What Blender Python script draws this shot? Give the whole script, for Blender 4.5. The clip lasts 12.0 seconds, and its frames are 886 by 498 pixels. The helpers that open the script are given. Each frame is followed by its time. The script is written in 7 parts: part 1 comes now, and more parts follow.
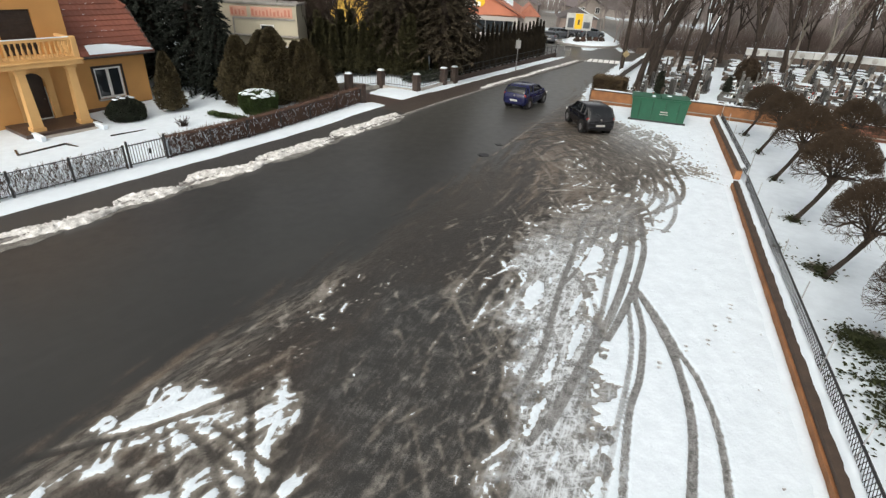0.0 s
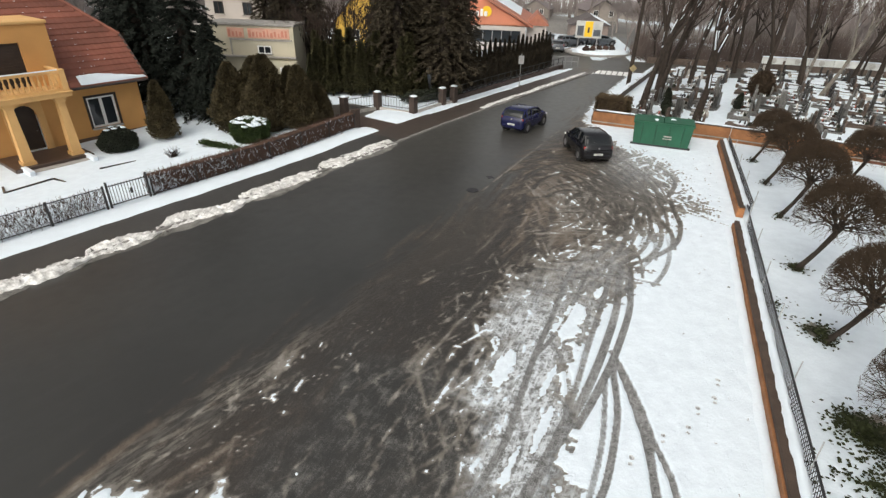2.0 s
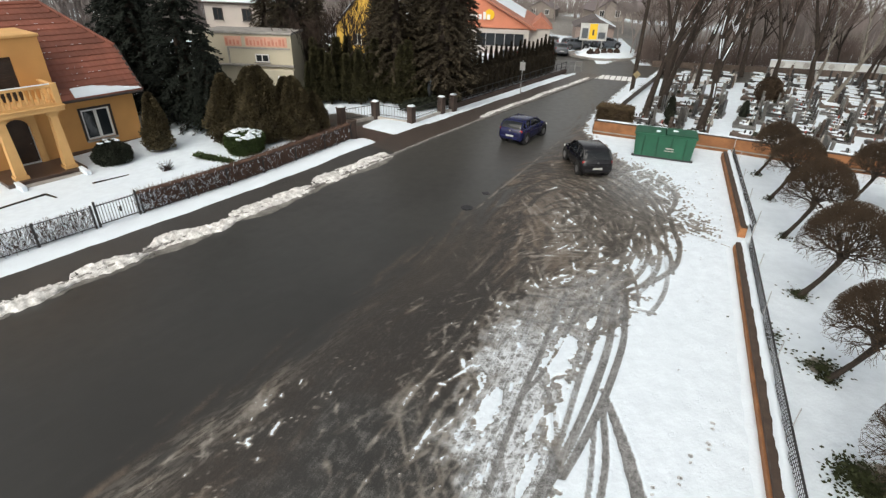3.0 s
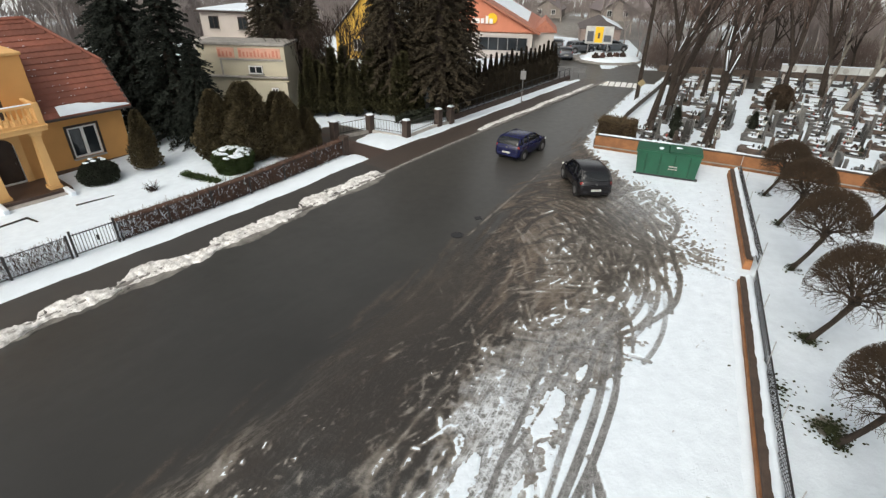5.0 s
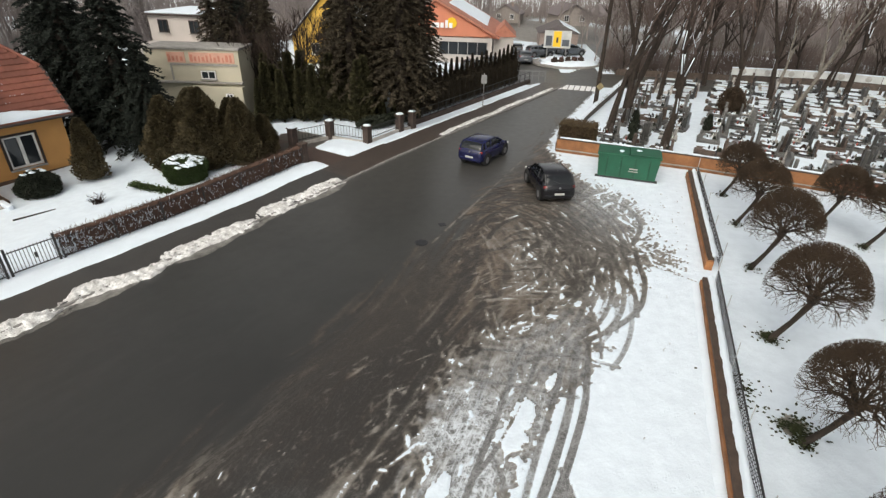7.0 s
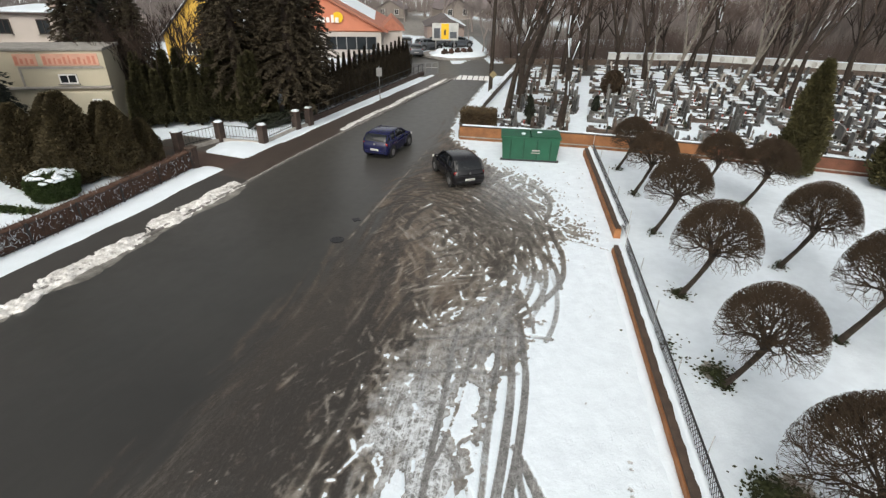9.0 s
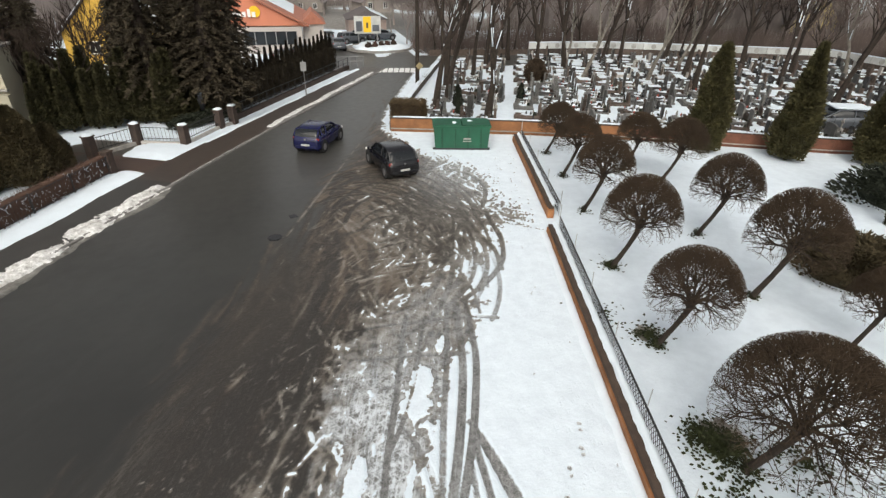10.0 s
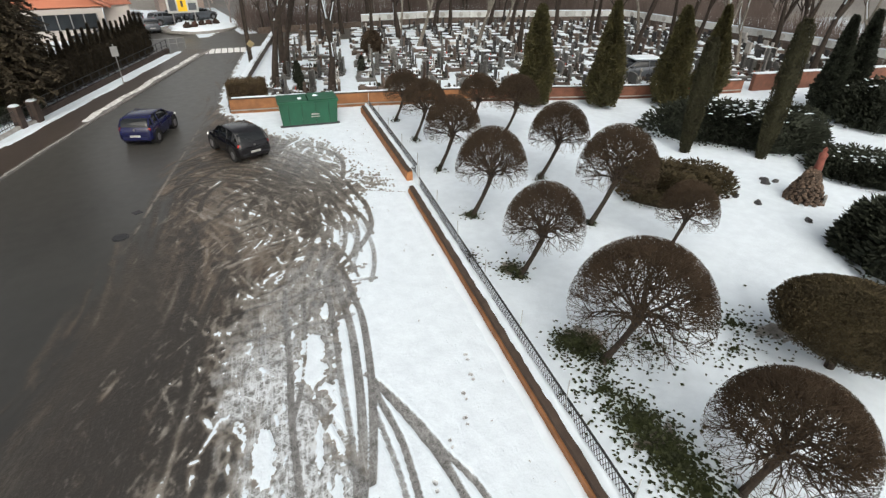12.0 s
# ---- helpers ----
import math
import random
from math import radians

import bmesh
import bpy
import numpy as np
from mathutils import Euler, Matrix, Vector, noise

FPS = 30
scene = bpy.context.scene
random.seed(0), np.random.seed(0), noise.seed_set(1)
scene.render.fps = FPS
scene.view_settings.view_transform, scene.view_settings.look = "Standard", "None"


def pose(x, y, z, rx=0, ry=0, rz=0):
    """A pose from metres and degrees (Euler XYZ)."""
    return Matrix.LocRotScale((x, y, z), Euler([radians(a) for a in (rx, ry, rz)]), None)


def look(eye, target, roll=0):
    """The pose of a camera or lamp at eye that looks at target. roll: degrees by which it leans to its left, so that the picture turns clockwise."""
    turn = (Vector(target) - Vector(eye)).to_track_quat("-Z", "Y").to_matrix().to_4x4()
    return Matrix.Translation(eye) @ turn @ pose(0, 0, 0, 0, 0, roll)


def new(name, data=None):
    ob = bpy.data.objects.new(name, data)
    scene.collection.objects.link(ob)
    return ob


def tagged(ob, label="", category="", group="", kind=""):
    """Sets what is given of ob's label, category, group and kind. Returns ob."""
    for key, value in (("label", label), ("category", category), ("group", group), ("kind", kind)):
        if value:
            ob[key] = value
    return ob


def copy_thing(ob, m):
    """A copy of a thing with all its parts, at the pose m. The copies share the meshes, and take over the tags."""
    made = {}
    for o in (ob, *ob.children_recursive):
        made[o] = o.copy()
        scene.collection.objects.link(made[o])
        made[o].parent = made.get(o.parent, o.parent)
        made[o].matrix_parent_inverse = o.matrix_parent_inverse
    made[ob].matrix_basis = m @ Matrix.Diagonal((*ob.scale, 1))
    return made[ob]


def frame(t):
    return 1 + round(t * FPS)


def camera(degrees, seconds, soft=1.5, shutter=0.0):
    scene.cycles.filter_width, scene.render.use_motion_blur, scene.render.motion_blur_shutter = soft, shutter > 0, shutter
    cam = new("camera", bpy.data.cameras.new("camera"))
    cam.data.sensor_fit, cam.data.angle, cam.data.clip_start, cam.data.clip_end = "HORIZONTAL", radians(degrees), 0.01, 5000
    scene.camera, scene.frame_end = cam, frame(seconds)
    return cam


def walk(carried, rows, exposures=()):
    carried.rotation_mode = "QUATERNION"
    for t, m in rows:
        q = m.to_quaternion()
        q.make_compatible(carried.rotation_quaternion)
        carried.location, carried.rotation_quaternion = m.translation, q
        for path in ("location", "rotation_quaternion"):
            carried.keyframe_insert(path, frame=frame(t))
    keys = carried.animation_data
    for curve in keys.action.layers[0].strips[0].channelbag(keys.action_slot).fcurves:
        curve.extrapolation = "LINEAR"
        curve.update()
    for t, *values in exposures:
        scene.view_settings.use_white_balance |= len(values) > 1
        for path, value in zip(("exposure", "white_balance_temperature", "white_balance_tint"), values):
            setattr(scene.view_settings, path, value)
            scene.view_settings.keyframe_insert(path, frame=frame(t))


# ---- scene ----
cam = camera(80.8, 12.0, 1.35)
PATH = [
    (0, (0.74, -1.831, 7.503), (0.571, -0.085, 6.544), 2.9),
    (0.5, (1.004, -1.441, 7.81), (0.816, 0.303, 6.849), 2.6),
    (1, (1.265, -1.031, 8.126), (1.061, 0.71, 7.162), 2.3),
    (1.5, (1.547, -0.578, 8.426), (1.325, 1.159, 7.46), 2.0),
    (2, (1.826, -0.124, 8.699), (1.588, 1.611, 7.733), 1.7),
    (2.5, (2.07, 0.34, 9.001), (1.816, 2.07, 8.031), 1.5),
    (3, (2.254, 0.815, 9.271), (1.989, 2.541, 8.297), 1.3),
    (5, (2.811, 2.417, 9.965), (2.512, 4.131, 8.98), 0.7),
    (5.5, (2.825, 2.621, 9.925), (2.537, 4.342, 8.948), 0.8),
    (6, (2.865, 2.747, 9.932), (2.591, 4.473, 8.959), 0.7),
    (6.5, (2.874, 2.828, 9.946), (2.639, 4.56, 8.975), 1.0),
    (7, (2.801, 2.891, 9.883), (2.63, 4.631, 8.913), 1.3),
    (9, (2.269, 3.167, 9.397), (2.459, 4.906, 8.428), 1.2),
    (9.5, (2.141, 3.075, 9.344), (2.444, 4.795, 8.37), 1.2),
    (10, (2.031, 2.899, 9.295), (2.46, 4.587, 8.312), 1.1),
    (10.5, (1.914, 2.725, 9.225), (2.467, 4.37, 8.23), 1.0),
    (11, (1.761, 2.578, 9.144), (2.44, 4.167, 8.137), 1.1),
    (11.5, (1.579, 2.436, 9.08), (2.38, 3.958, 8.06), 1.4),
    (12, (1.549, 2.266, 9.103), (2.442, 3.72, 8.06), 1.1),
]
walk(cam, [(t, look(eye, target, roll)) for t, eye, target, roll in PATH], [(0, 0.22, 6880, 8)])

# ---- world and light: an overcast winter noon ----
world = bpy.data.worlds.new("overcast")
scene.world = world
world.use_nodes = True
wn = world.node_tree
sky = wn.nodes.new("ShaderNodeTexSky")
sky.sky_type = 'NISHITA'
sky.sun_disc = False
sky.sun_elevation, sky.sun_rotation = radians(38), radians(200)
sky.dust_density, sky.air_density = 4.0, 1.0
grey = wn.nodes.new("ShaderNodeHueSaturation")
grey.inputs["Saturation"].default_value = 0.25
wn.links.new(sky.outputs[0], grey.inputs["Color"])
wn.links.new(grey.outputs[0], wn.nodes["Background"].inputs["Color"])
wn.nodes["Background"].inputs["Strength"].default_value = 0.15
sun = new("sun", bpy.data.lights.new("sun", 'SUN'))
sun.data.energy, sun.data.angle, sun.data.color = 1.2, radians(60), (1.0, 0.97, 0.93)
sun.rotation_euler = (radians(38), 0, radians(-20))

# ---- materials ----


def mat(name, col, rough=0.8, var=0.25, scale=3.0, bump=0.15, metal=0.0, col2=None, fine=45.0, spread=0.0, sheen=0.5):
    """Two scales of mottling between col and col2, with fine relief. spread: how far single pieces differ."""
    m = bpy.data.materials.new(name)
    m.use_nodes = True
    t = m.node_tree
    bsdf = t.nodes["Principled BSDF"]
    geo = t.nodes.new("ShaderNodeNewGeometry")
    big, small = t.nodes.new("ShaderNodeTexNoise"), t.nodes.new("ShaderNodeTexNoise")
    big.inputs["Scale"].default_value, big.inputs["Detail"].default_value = scale, 5
    small.inputs["Scale"].default_value, small.inputs["Detail"].default_value = fine, 4
    for n in (big, small):
        t.links.new(geo.outputs["Position"], n.inputs["Vector"])
    add = t.nodes.new("ShaderNodeMath")
    add.operation = 'MULTIPLY_ADD'
    t.links.new(small.outputs["Fac"], add.inputs[0])
    add.inputs[1].default_value = 0.5
    t.links.new(big.outputs["Fac"], add.inputs[2])
    ramp = t.nodes.new("ShaderNodeMapRange")
    ramp.inputs["From Min"].default_value, ramp.inputs["From Max"].default_value = 0.45, 1.05
    t.links.new(add.outputs[0], ramp.inputs["Value"])
    mix = t.nodes.new("ShaderNodeMix")
    mix.data_type = 'RGBA'
    a = [c * (1 - var) for c in col]
    b = list(col2) if col2 else [min(1, c * (1 + var)) for c in col]
    mix.inputs[6].default_value, mix.inputs[7].default_value = (*a, 1), (*b, 1)
    t.links.new(ramp.outputs[0], mix.inputs[0])
    out = mix.outputs[2]
    if spread:
        info = t.nodes.new("ShaderNodeObjectInfo")
        hsv = t.nodes.new("ShaderNodeHueSaturation")
        val = t.nodes.new("ShaderNodeMapRange")
        val.inputs["To Min"].default_value, val.inputs["To Max"].default_value = 1 - spread, 1 + spread
        t.links.new(info.outputs["Random"], val.inputs["Value"])
        t.links.new(val.outputs[0], hsv.inputs["Value"])
        t.links.new(out, hsv.inputs["Color"])
        out = hsv.outputs[0]
    t.links.new(out, bsdf.inputs["Base Color"])
    bsdf.inputs["Roughness"].default_value, bsdf.inputs["Metallic"].default_value = rough, metal
    bsdf.inputs["Specular IOR Level"].default_value = sheen
    if bump:
        bp = t.nodes.new("ShaderNodeBump")
        bp.inputs["Strength"].default_value, bp.inputs["Distance"].default_value = bump, 0.03
        t.links.new(small.outputs["Fac"], bp.inputs["Height"])
        t.links.new(bp.outputs[0], bsdf.inputs["Normal"])
    return m


def glow(name, col, strength):
    m = bpy.data.materials.new(name)
    m.use_nodes = True
    t = m.node_tree
    t.nodes.remove(t.nodes["Principled BSDF"])
    e = t.nodes.new("ShaderNodeEmission")
    e.inputs[0].default_value, e.inputs[1].default_value = (*col, 1), strength
    t.links.new(e.outputs[0], t.nodes["Material Output"].inputs[0])
    return m


SNOW = mat("snow", (0.66, 0.73, 0.795), 0.65, 0.06, 1.5, 0.35, fine=14)
DIRTY_SNOW = mat("dirty_snow", (0.44, 0.42, 0.385), 0.6, 0.45, 3.4, 1.0, col2=(1.0, 1.0, 0.99), fine=17)
SLUSH = mat("slush", (0.05, 0.044, 0.036), 0.4, 0.4, 1.8, 1.0, col2=(0.26, 0.25, 0.23), fine=12)
BRICK = mat("brick", (0.275, 0.118, 0.047), 0.85, 0.4, 2.0, 0.3, fine=30, spread=0.22)
PIER = mat("pier_brick", (0.045, 0.030, 0.024), 0.85, 0.4)
GROTTO = mat("grotto_stone", (0.085, 0.056, 0.038), 0.8, 0.5, 4.0, 0.4, spread=0.35)
COPING = mat("coping", (0.055, 0.036, 0.026), 0.8, 0.4)
CONCRETE = mat("concrete", (0.36, 0.35, 0.33), 0.85, 0.25)
PANEL_PALE = mat("panel_pale", (0.52, 0.53, 0.52), 0.9, 0.25, 1.2, 0.2, spread=0.2)
KERB = mat("kerb", (0.20, 0.19, 0.18), 0.7, 0.35, spread=0.15)
PAVING = mat("paving", (0.042, 0.039, 0.036), 0.45, 0.3, 1.2, 0.2)
PAVING_BROWN = mat("paving_brown", (0.056, 0.044, 0.037), 0.4, 0.3, 1.2, 0.2)
PAVING_RED = mat("paving_red", (0.060, 0.040, 0.032), 0.4, 0.3, 1.5, 0.2, spread=0.12)
STEEL = mat("steel", (0.30, 0.30, 0.30), 0.5, 0.2, metal=0.6)
DARK_STEEL = mat("dark_steel", (0.02, 0.02, 0.022), 0.5, 0.3)
PALE_STEEL = mat("pale_steel", (0.42, 0.43, 0.44), 0.5, 0.2, metal=0.3)
BARK = mat("bark", (0.033, 0.025, 0.020), 0.9, 0.5, 5.0, 0.6, fine=25, sheen=0.28)
BARK_PALE = mat("bark_pale", (0.16, 0.145, 0.125), 0.9, 0.5, 5.0, 0.6, fine=25, sheen=0.28)
TWIG = mat("twig", (0.052, 0.035, 0.022), 0.9, 0.35, 2.0, 0.0, sheen=0.28)
TWIG_DARK = mat("twig_dark", (0.032, 0.021, 0.016), 0.9, 0.35, 2.0, 0.0, sheen=0.28)
TWIG_RED = mat("twig_red", (0.052, 0.029, 0.022), 0.9, 0.4, 2.0, 0.0, sheen=0.28)
TREE_TWIG = mat("tree_twig", (0.078, 0.055, 0.046), 0.9, 0.4, 1.0, 0.0, sheen=0.28)
HEDGE_BROWN = mat("hedge_brown", (0.085, 0.050, 0.037), 0.9, 0.4, 2.0, 0.0, sheen=0.28)
THICKET = mat("thicket_twig", (0.118, 0.092, 0.082), 0.9, 0.4, 1.0, 0.0, sheen=0.28)
HEDGE_TWIG = mat("hedge_twig", (0.075, 0.052, 0.042), 0.9, 0.4, 2.0, 0.0, sheen=0.28)
# Distance haze is mixed into this pale twig colour.
TWIG_HAZE = mat("twig_haze", (0.23, 0.20, 0.19), 0.95, 0.3, 0.3, 0.0, sheen=0.28)
SPRUCE = mat("spruce", (0.0145, 0.019, 0.0145), 0.8, 0.5, 1.5, 0.0, sheen=0.28)
FIR = mat("fir", (0.046, 0.036, 0.022), 0.8, 0.5, 1.5, 0.0, sheen=0.28)
THUJA_GREEN = mat("thuja_green", (0.055, 0.049, 0.019), 0.8, 0.5, 2.0, 0.0, sheen=0.28)
THUJA_BROWN = mat("thuja_brown", (0.054, 0.042, 0.020), 0.8, 0.5, 2.0, 0.0, sheen=0.28)
OLIVE = mat("olive_foliage", (0.046, 0.035, 0.017), 0.85, 0.45, 2.0, 0.0, sheen=0.28)
JUNIPER = mat("juniper", (0.018, 0.020, 0.012), 0.8, 0.5, 2.0, 0.0, sheen=0.28)
SLIM_OLIVE = mat("slim_olive", (0.036, 0.033, 0.013), 0.8, 0.5, 2.0, 0.0, sheen=0.28)
COLUMN_GREEN = mat("column_green", (0.038, 0.036, 0.018), 0.85, 0.4, 2.0, 0.0, sheen=0.28)
HEDGE_DARK = mat("hedge_dark", (0.026, 0.020, 0.012), 0.85, 0.5, 2.0, 0.0, sheen=0.28)
YEW = mat("yew", (0.020, 0.024, 0.015), 0.8, 0.5, 2.0, 0.0, sheen=0.28)
BOXWOOD = mat("boxwood", (0.035, 0.055, 0.015), 0.8, 0.5, 3.0, 0.0, sheen=0.28)
IVY = mat("ivy", (0.024, 0.029, 0.009), 0.7, 0.5, 3.0, 0.0, sheen=0.28)
STUCCO = mat("stucco", (0.55, 0.285, 0.098), 0.9, 0.10, 0.8, 0.25, fine=60)
STUCCO_TRIM = mat("stucco_trim", (0.59, 0.35, 0.14), 0.85, 0.12, 1.0, 0.2)
STUCCO_BASE = mat("stucco_base", (0.10, 0.06, 0.04), 0.85, 0.3)
ROOF_TILE = mat("roof_tile", (0.185, 0.062, 0.040), 0.6, 0.3, 1.0, 0.2, spread=0.18)
EAVE = mat("eave", (0.045, 0.032, 0.028), 0.7, 0.3)
WHITE_FRAME = mat("white_frame", (0.75, 0.75, 0.74), 0.4, 0.05)
DARK_WOOD = mat("dark_wood", (0.028, 0.018, 0.013), 0.6, 0.4)
GLASS = mat("window_glass", (0.022, 0.026, 0.030), 0.06, 0.2, 1.0, 0.0)
BEIGE = mat("beige_render", (0.47, 0.43, 0.33), 0.9, 0.12, 0.5, 0.2)
ORANGE_SIGN = mat("orange_sign", (0.58, 0.33, 0.25), 0.8, 0.12)
SIGN_LETTER = mat("sign_letter", (0.50, 0.20, 0.14), 0.8, 0.12)
YELLOW_WALL = mat("yellow_wall", (0.60, 0.37, 0.07), 0.9, 0.1, 0.6, 0.2)
SHOP_WALL = mat("shop_wall", (0.46, 0.42, 0.39), 0.8, 0.12, 0.5, 0.1)
SALMON = mat("salmon_wall", (0.55, 0.20, 0.12), 0.8, 0.12, 0.5, 0.1)
SALMON_ROOF = mat("salmon_roof", (0.36, 0.14, 0.09), 0.7, 0.2)
YELLOW = mat("yellow_paint", (0.80, 0.50, 0.02), 0.5, 0.08)
WHITE = mat("white_paint", (0.76, 0.76, 0.75), 0.5, 0.06)
RED = mat("red_paint", (0.50, 0.05, 0.03), 0.4, 0.1)
BLACK_PAINT = mat("black_car_paint", (0.006, 0.006, 0.008), 0.16, 0.2, 2.0, 0.0, sheen=0.6)
BLUE_PAINT = mat("blue_car_paint", (0.007, 0.009, 0.046), 0.18, 0.2, 2.0, 0.0, sheen=0.45)
GREY_PAINT = mat("grey_car_paint", (0.095, 0.105, 0.12), 0.3, 0.2, 2.0, 0.0, metal=0.3)
CAR_GLASS = mat("car_glass", (0.010, 0.012, 0.014), 0.05, 0.1, 1.0, 0.0)
RUBBER = mat("rubber", (0.012, 0.012, 0.012), 0.8, 0.3)
RIM = mat("rim", (0.22, 0.22, 0.23), 0.35, 0.2, metal=0.7)
TAIL_RED = mat("tail_light_red", (0.24, 0.020, 0.018), 0.2, 0.1, bump=0.0)
LAMP_CLEAR = mat("lamp_clear", (0.65, 0.65, 0.62), 0.1, 0.1, bump=0.0)
GREEN_STEEL = mat("green_container_paint", (0.006, 0.076, 0.039), 0.5, 0.25, 1.5, 0.1)
GREEN_DARK = mat("dark_green_paint", (0.005, 0.060, 0.030), 0.5, 0.3)
GRANITE = mat("granite", (0.078, 0.076, 0.072), 0.35, 0.4, 3.0, 0.05, fine=80, spread=0.65)
GRANITE_DARK = mat("granite_dark", (0.04, 0.038, 0.038), 0.25, 0.4, 3.0, 0.05, fine=80, spread=0.4)
STONE_PALE = mat("stone_pale", (0.30, 0.285, 0.265), 0.8, 0.3, 3.0, 0.2, spread=0.25)
STONE_BROWN = mat("stone_brown", (0.075, 0.055, 0.044), 0.8, 0.5, 4.0, 0.4, spread=0.3)
HOUSE_FAR = mat("house_far", (0.30, 0.265, 0.24), 0.9, 0.15, spread=0.3)
ROOF_FAR = mat("roof_far", (0.13, 0.11, 0.11), 0.8, 0.2, spread=0.3)
BRICK_RED = mat("brick_red", (0.165, 0.066, 0.040), 0.85, 0.4, 2.0, 0.3, fine=30, spread=0.22)
BRICK_FAR = mat("brick_far", (0.24, 0.185, 0.16), 0.9, 0.2)

# ---- mesh helpers ----


class B:
    """Vertices and faces of one mesh in the making."""

    def __init__(self):
        self.v, self.f = [], []

    def add(self, vs, fs):
        k = len(self.v)
        self.v += [tuple(p) for p in vs]
        self.f += [tuple(i + k for i in f) for f in fs]
        return self

    def box(self, x, y, z, sx, sy, sz, rz=0.0, bev=0.0):
        """A box centred at x, y with its foot at z; bev: its chamfer."""
        hx, hy, c, s = sx / 2, sy / 2, math.cos(rz), math.sin(rz)
        if bev:
            e = min(bev, hx * 0.9, hy * 0.9, sz * 0.45)
            ring = [(-hx + e, -hy), (hx - e, -hy), (hx, -hy + e), (hx, hy - e), (hx - e, hy), (-hx + e, hy), (-hx, hy - e), (-hx, -hy + e)]
            inn = [(max(-hx + e, min(hx - e, a)), max(-hy + e, min(hy - e, b))) for a, b in ring]
            pts = [(a, b, h) for r, h in ((inn, 0), (ring, e), (ring, sz - e), (inn, sz)) for a, b in r]
            fs = [tuple(range(7, -1, -1)), tuple(range(24, 32))]
            fs += [(8 * k + i, 8 * k + (i + 1) % 8, 8 * k + 8 + (i + 1) % 8, 8 * k + 8 + i) for k in range(3) for i in range(8)]
        else:
            pts = [(a, b, h) for h in (0, sz) for a, b in ((-hx, -hy), (hx, -hy), (hx, hy), (-hx, hy))]
            fs = [(3, 2, 1, 0), (4, 5, 6, 7), (0, 1, 5, 4), (1, 2, 6, 5), (2, 3, 7, 6), (3, 0, 4, 7)]
        return self.add([(x + a * c - b * s, y + a * s + b * c, z + h) for a, b, h in pts], fs)

    def prism(self, pts, z0, z1):
        n = len(pts)
        vs = [(x, y, z0) for x, y in pts] + [(x, y, z1) for x, y in pts]
        return self.add(vs, [tuple(range(n - 1, -1, -1)), tuple(range(n, 2 * n))] + [(i, (i + 1) % n, n + (i + 1) % n, n + i) for i in range(n)])

    def extrude(self, pts, way):
        """A flat outline of 3D points pushed along a way."""
        n, w = len(pts), Vector(way)
        vs = [Vector(p) for p in pts] + [Vector(p) + w for p in pts]
        return self.add(vs, [tuple(range(n - 1, -1, -1)), tuple(range(n, 2 * n))] + [(i, (i + 1) % n, n + (i + 1) % n, n + i) for i in range(n)])

    def tube(self, p, q, r0, r1, n=5):
        p, q = Vector(p), Vector(q)
        w = (q - p).normalized() if (q - p).length > 1e-6 else Vector((0, 0, 1))
        a = w.orthogonal().normalized()
        b = w.cross(a)
        ring = [a * math.cos(6.2832 * i / n) + b * math.sin(6.2832 * i / n) for i in range(n)]
        vs = [p + r * r0 for r in ring] + [q + r * r1 for r in ring]
        fs = [(i, (i + 1) % n, n + (i + 1) % n, n + i) for i in range(n)]
        if n > 3:
            fs += [tuple(range(n - 1, -1, -1)), tuple(range(n, 2 * n))]
        return self.add(vs, fs)

    def lathe(self, prof, x=0.0, y=0.0, z=0.0, n=12):
        """prof: (radius, height) from foot to top."""
        vs = [(x + r * math.cos(6.2832 * i / n), y + r * math.sin(6.2832 * i / n), z + h) for r, h in prof for i in range(n)]
        k = len(prof)
        fs = [(j * n + i, j * n + (i + 1) % n, j * n + n + (i + 1) % n, j * n + n + i) for j in range(k - 1) for i in range(n)]
        fs += [tuple(range(n - 1, -1, -1)), tuple(range((k - 1) * n, k * n))]
        return self.add(vs, fs)

    def leaf(self, p, w, up, ln, wd):
        """A small folded blade at p."""
        p, w = Vector(p), Vector(w)
        s = w.cross(Vector(up))
        s = s.normalized() if s.length > 1e-4 else w.orthogonal().normalized()
        return self.add([p, p + w * ln * 0.5 + s * wd, p + w * ln, p + w * ln * 0.5 - s * wd], [(0, 1, 2), (0, 2, 3)])

    def blob(self, x, y, z, rx, ry, rz, seed=0, rough=0.2, n=14, k=9, low=-0.5):
        """A lumpy rounded heap."""
        vs, fs = [], []
        for j in range(k):
            th = low * 1.5708 + (1.5708 - low * 1.5708) * j / (k - 1)
            for i in range(n):
                ph = 6.2832 * i / n
                v = Vector((math.cos(th) * math.cos(ph), math.cos(th) * math.sin(ph), math.sin(th)))
                m = 1 + rough * noise.noise(v * 2.1 + Vector((seed * 3.7, seed, 0)))
                vs.append((x + v.x * rx * m, y + v.y * ry * m, z + v.z * rz * m))
        fs = [(j * n + i, j * n + (i + 1) % n, j * n + n + (i + 1) % n, j * n + n + i) for j in range(k - 1) for i in range(n)]
        fs.append(tuple(range(n - 1, -1, -1)))
        return self.add(vs, fs)

    def mesh(self, name, material, smooth=False):
        me = bpy.data.meshes.new(name)
        me.from_pydata(self.v, [], self.f)
        me.materials.append(material)
        if smooth:
            me.shade_smooth()
        me.update()
        return me


def thing(name, label, category, x=0.0, y=0.0, z=0.0, rz=0.0, group="", kind=""):
    ob = new(name)
    ob.matrix_basis = Matrix.Translation((x, y, z)) @ Matrix.Rotation(rz, 4, 'Z')
    return tagged(ob, label, category, group, kind)


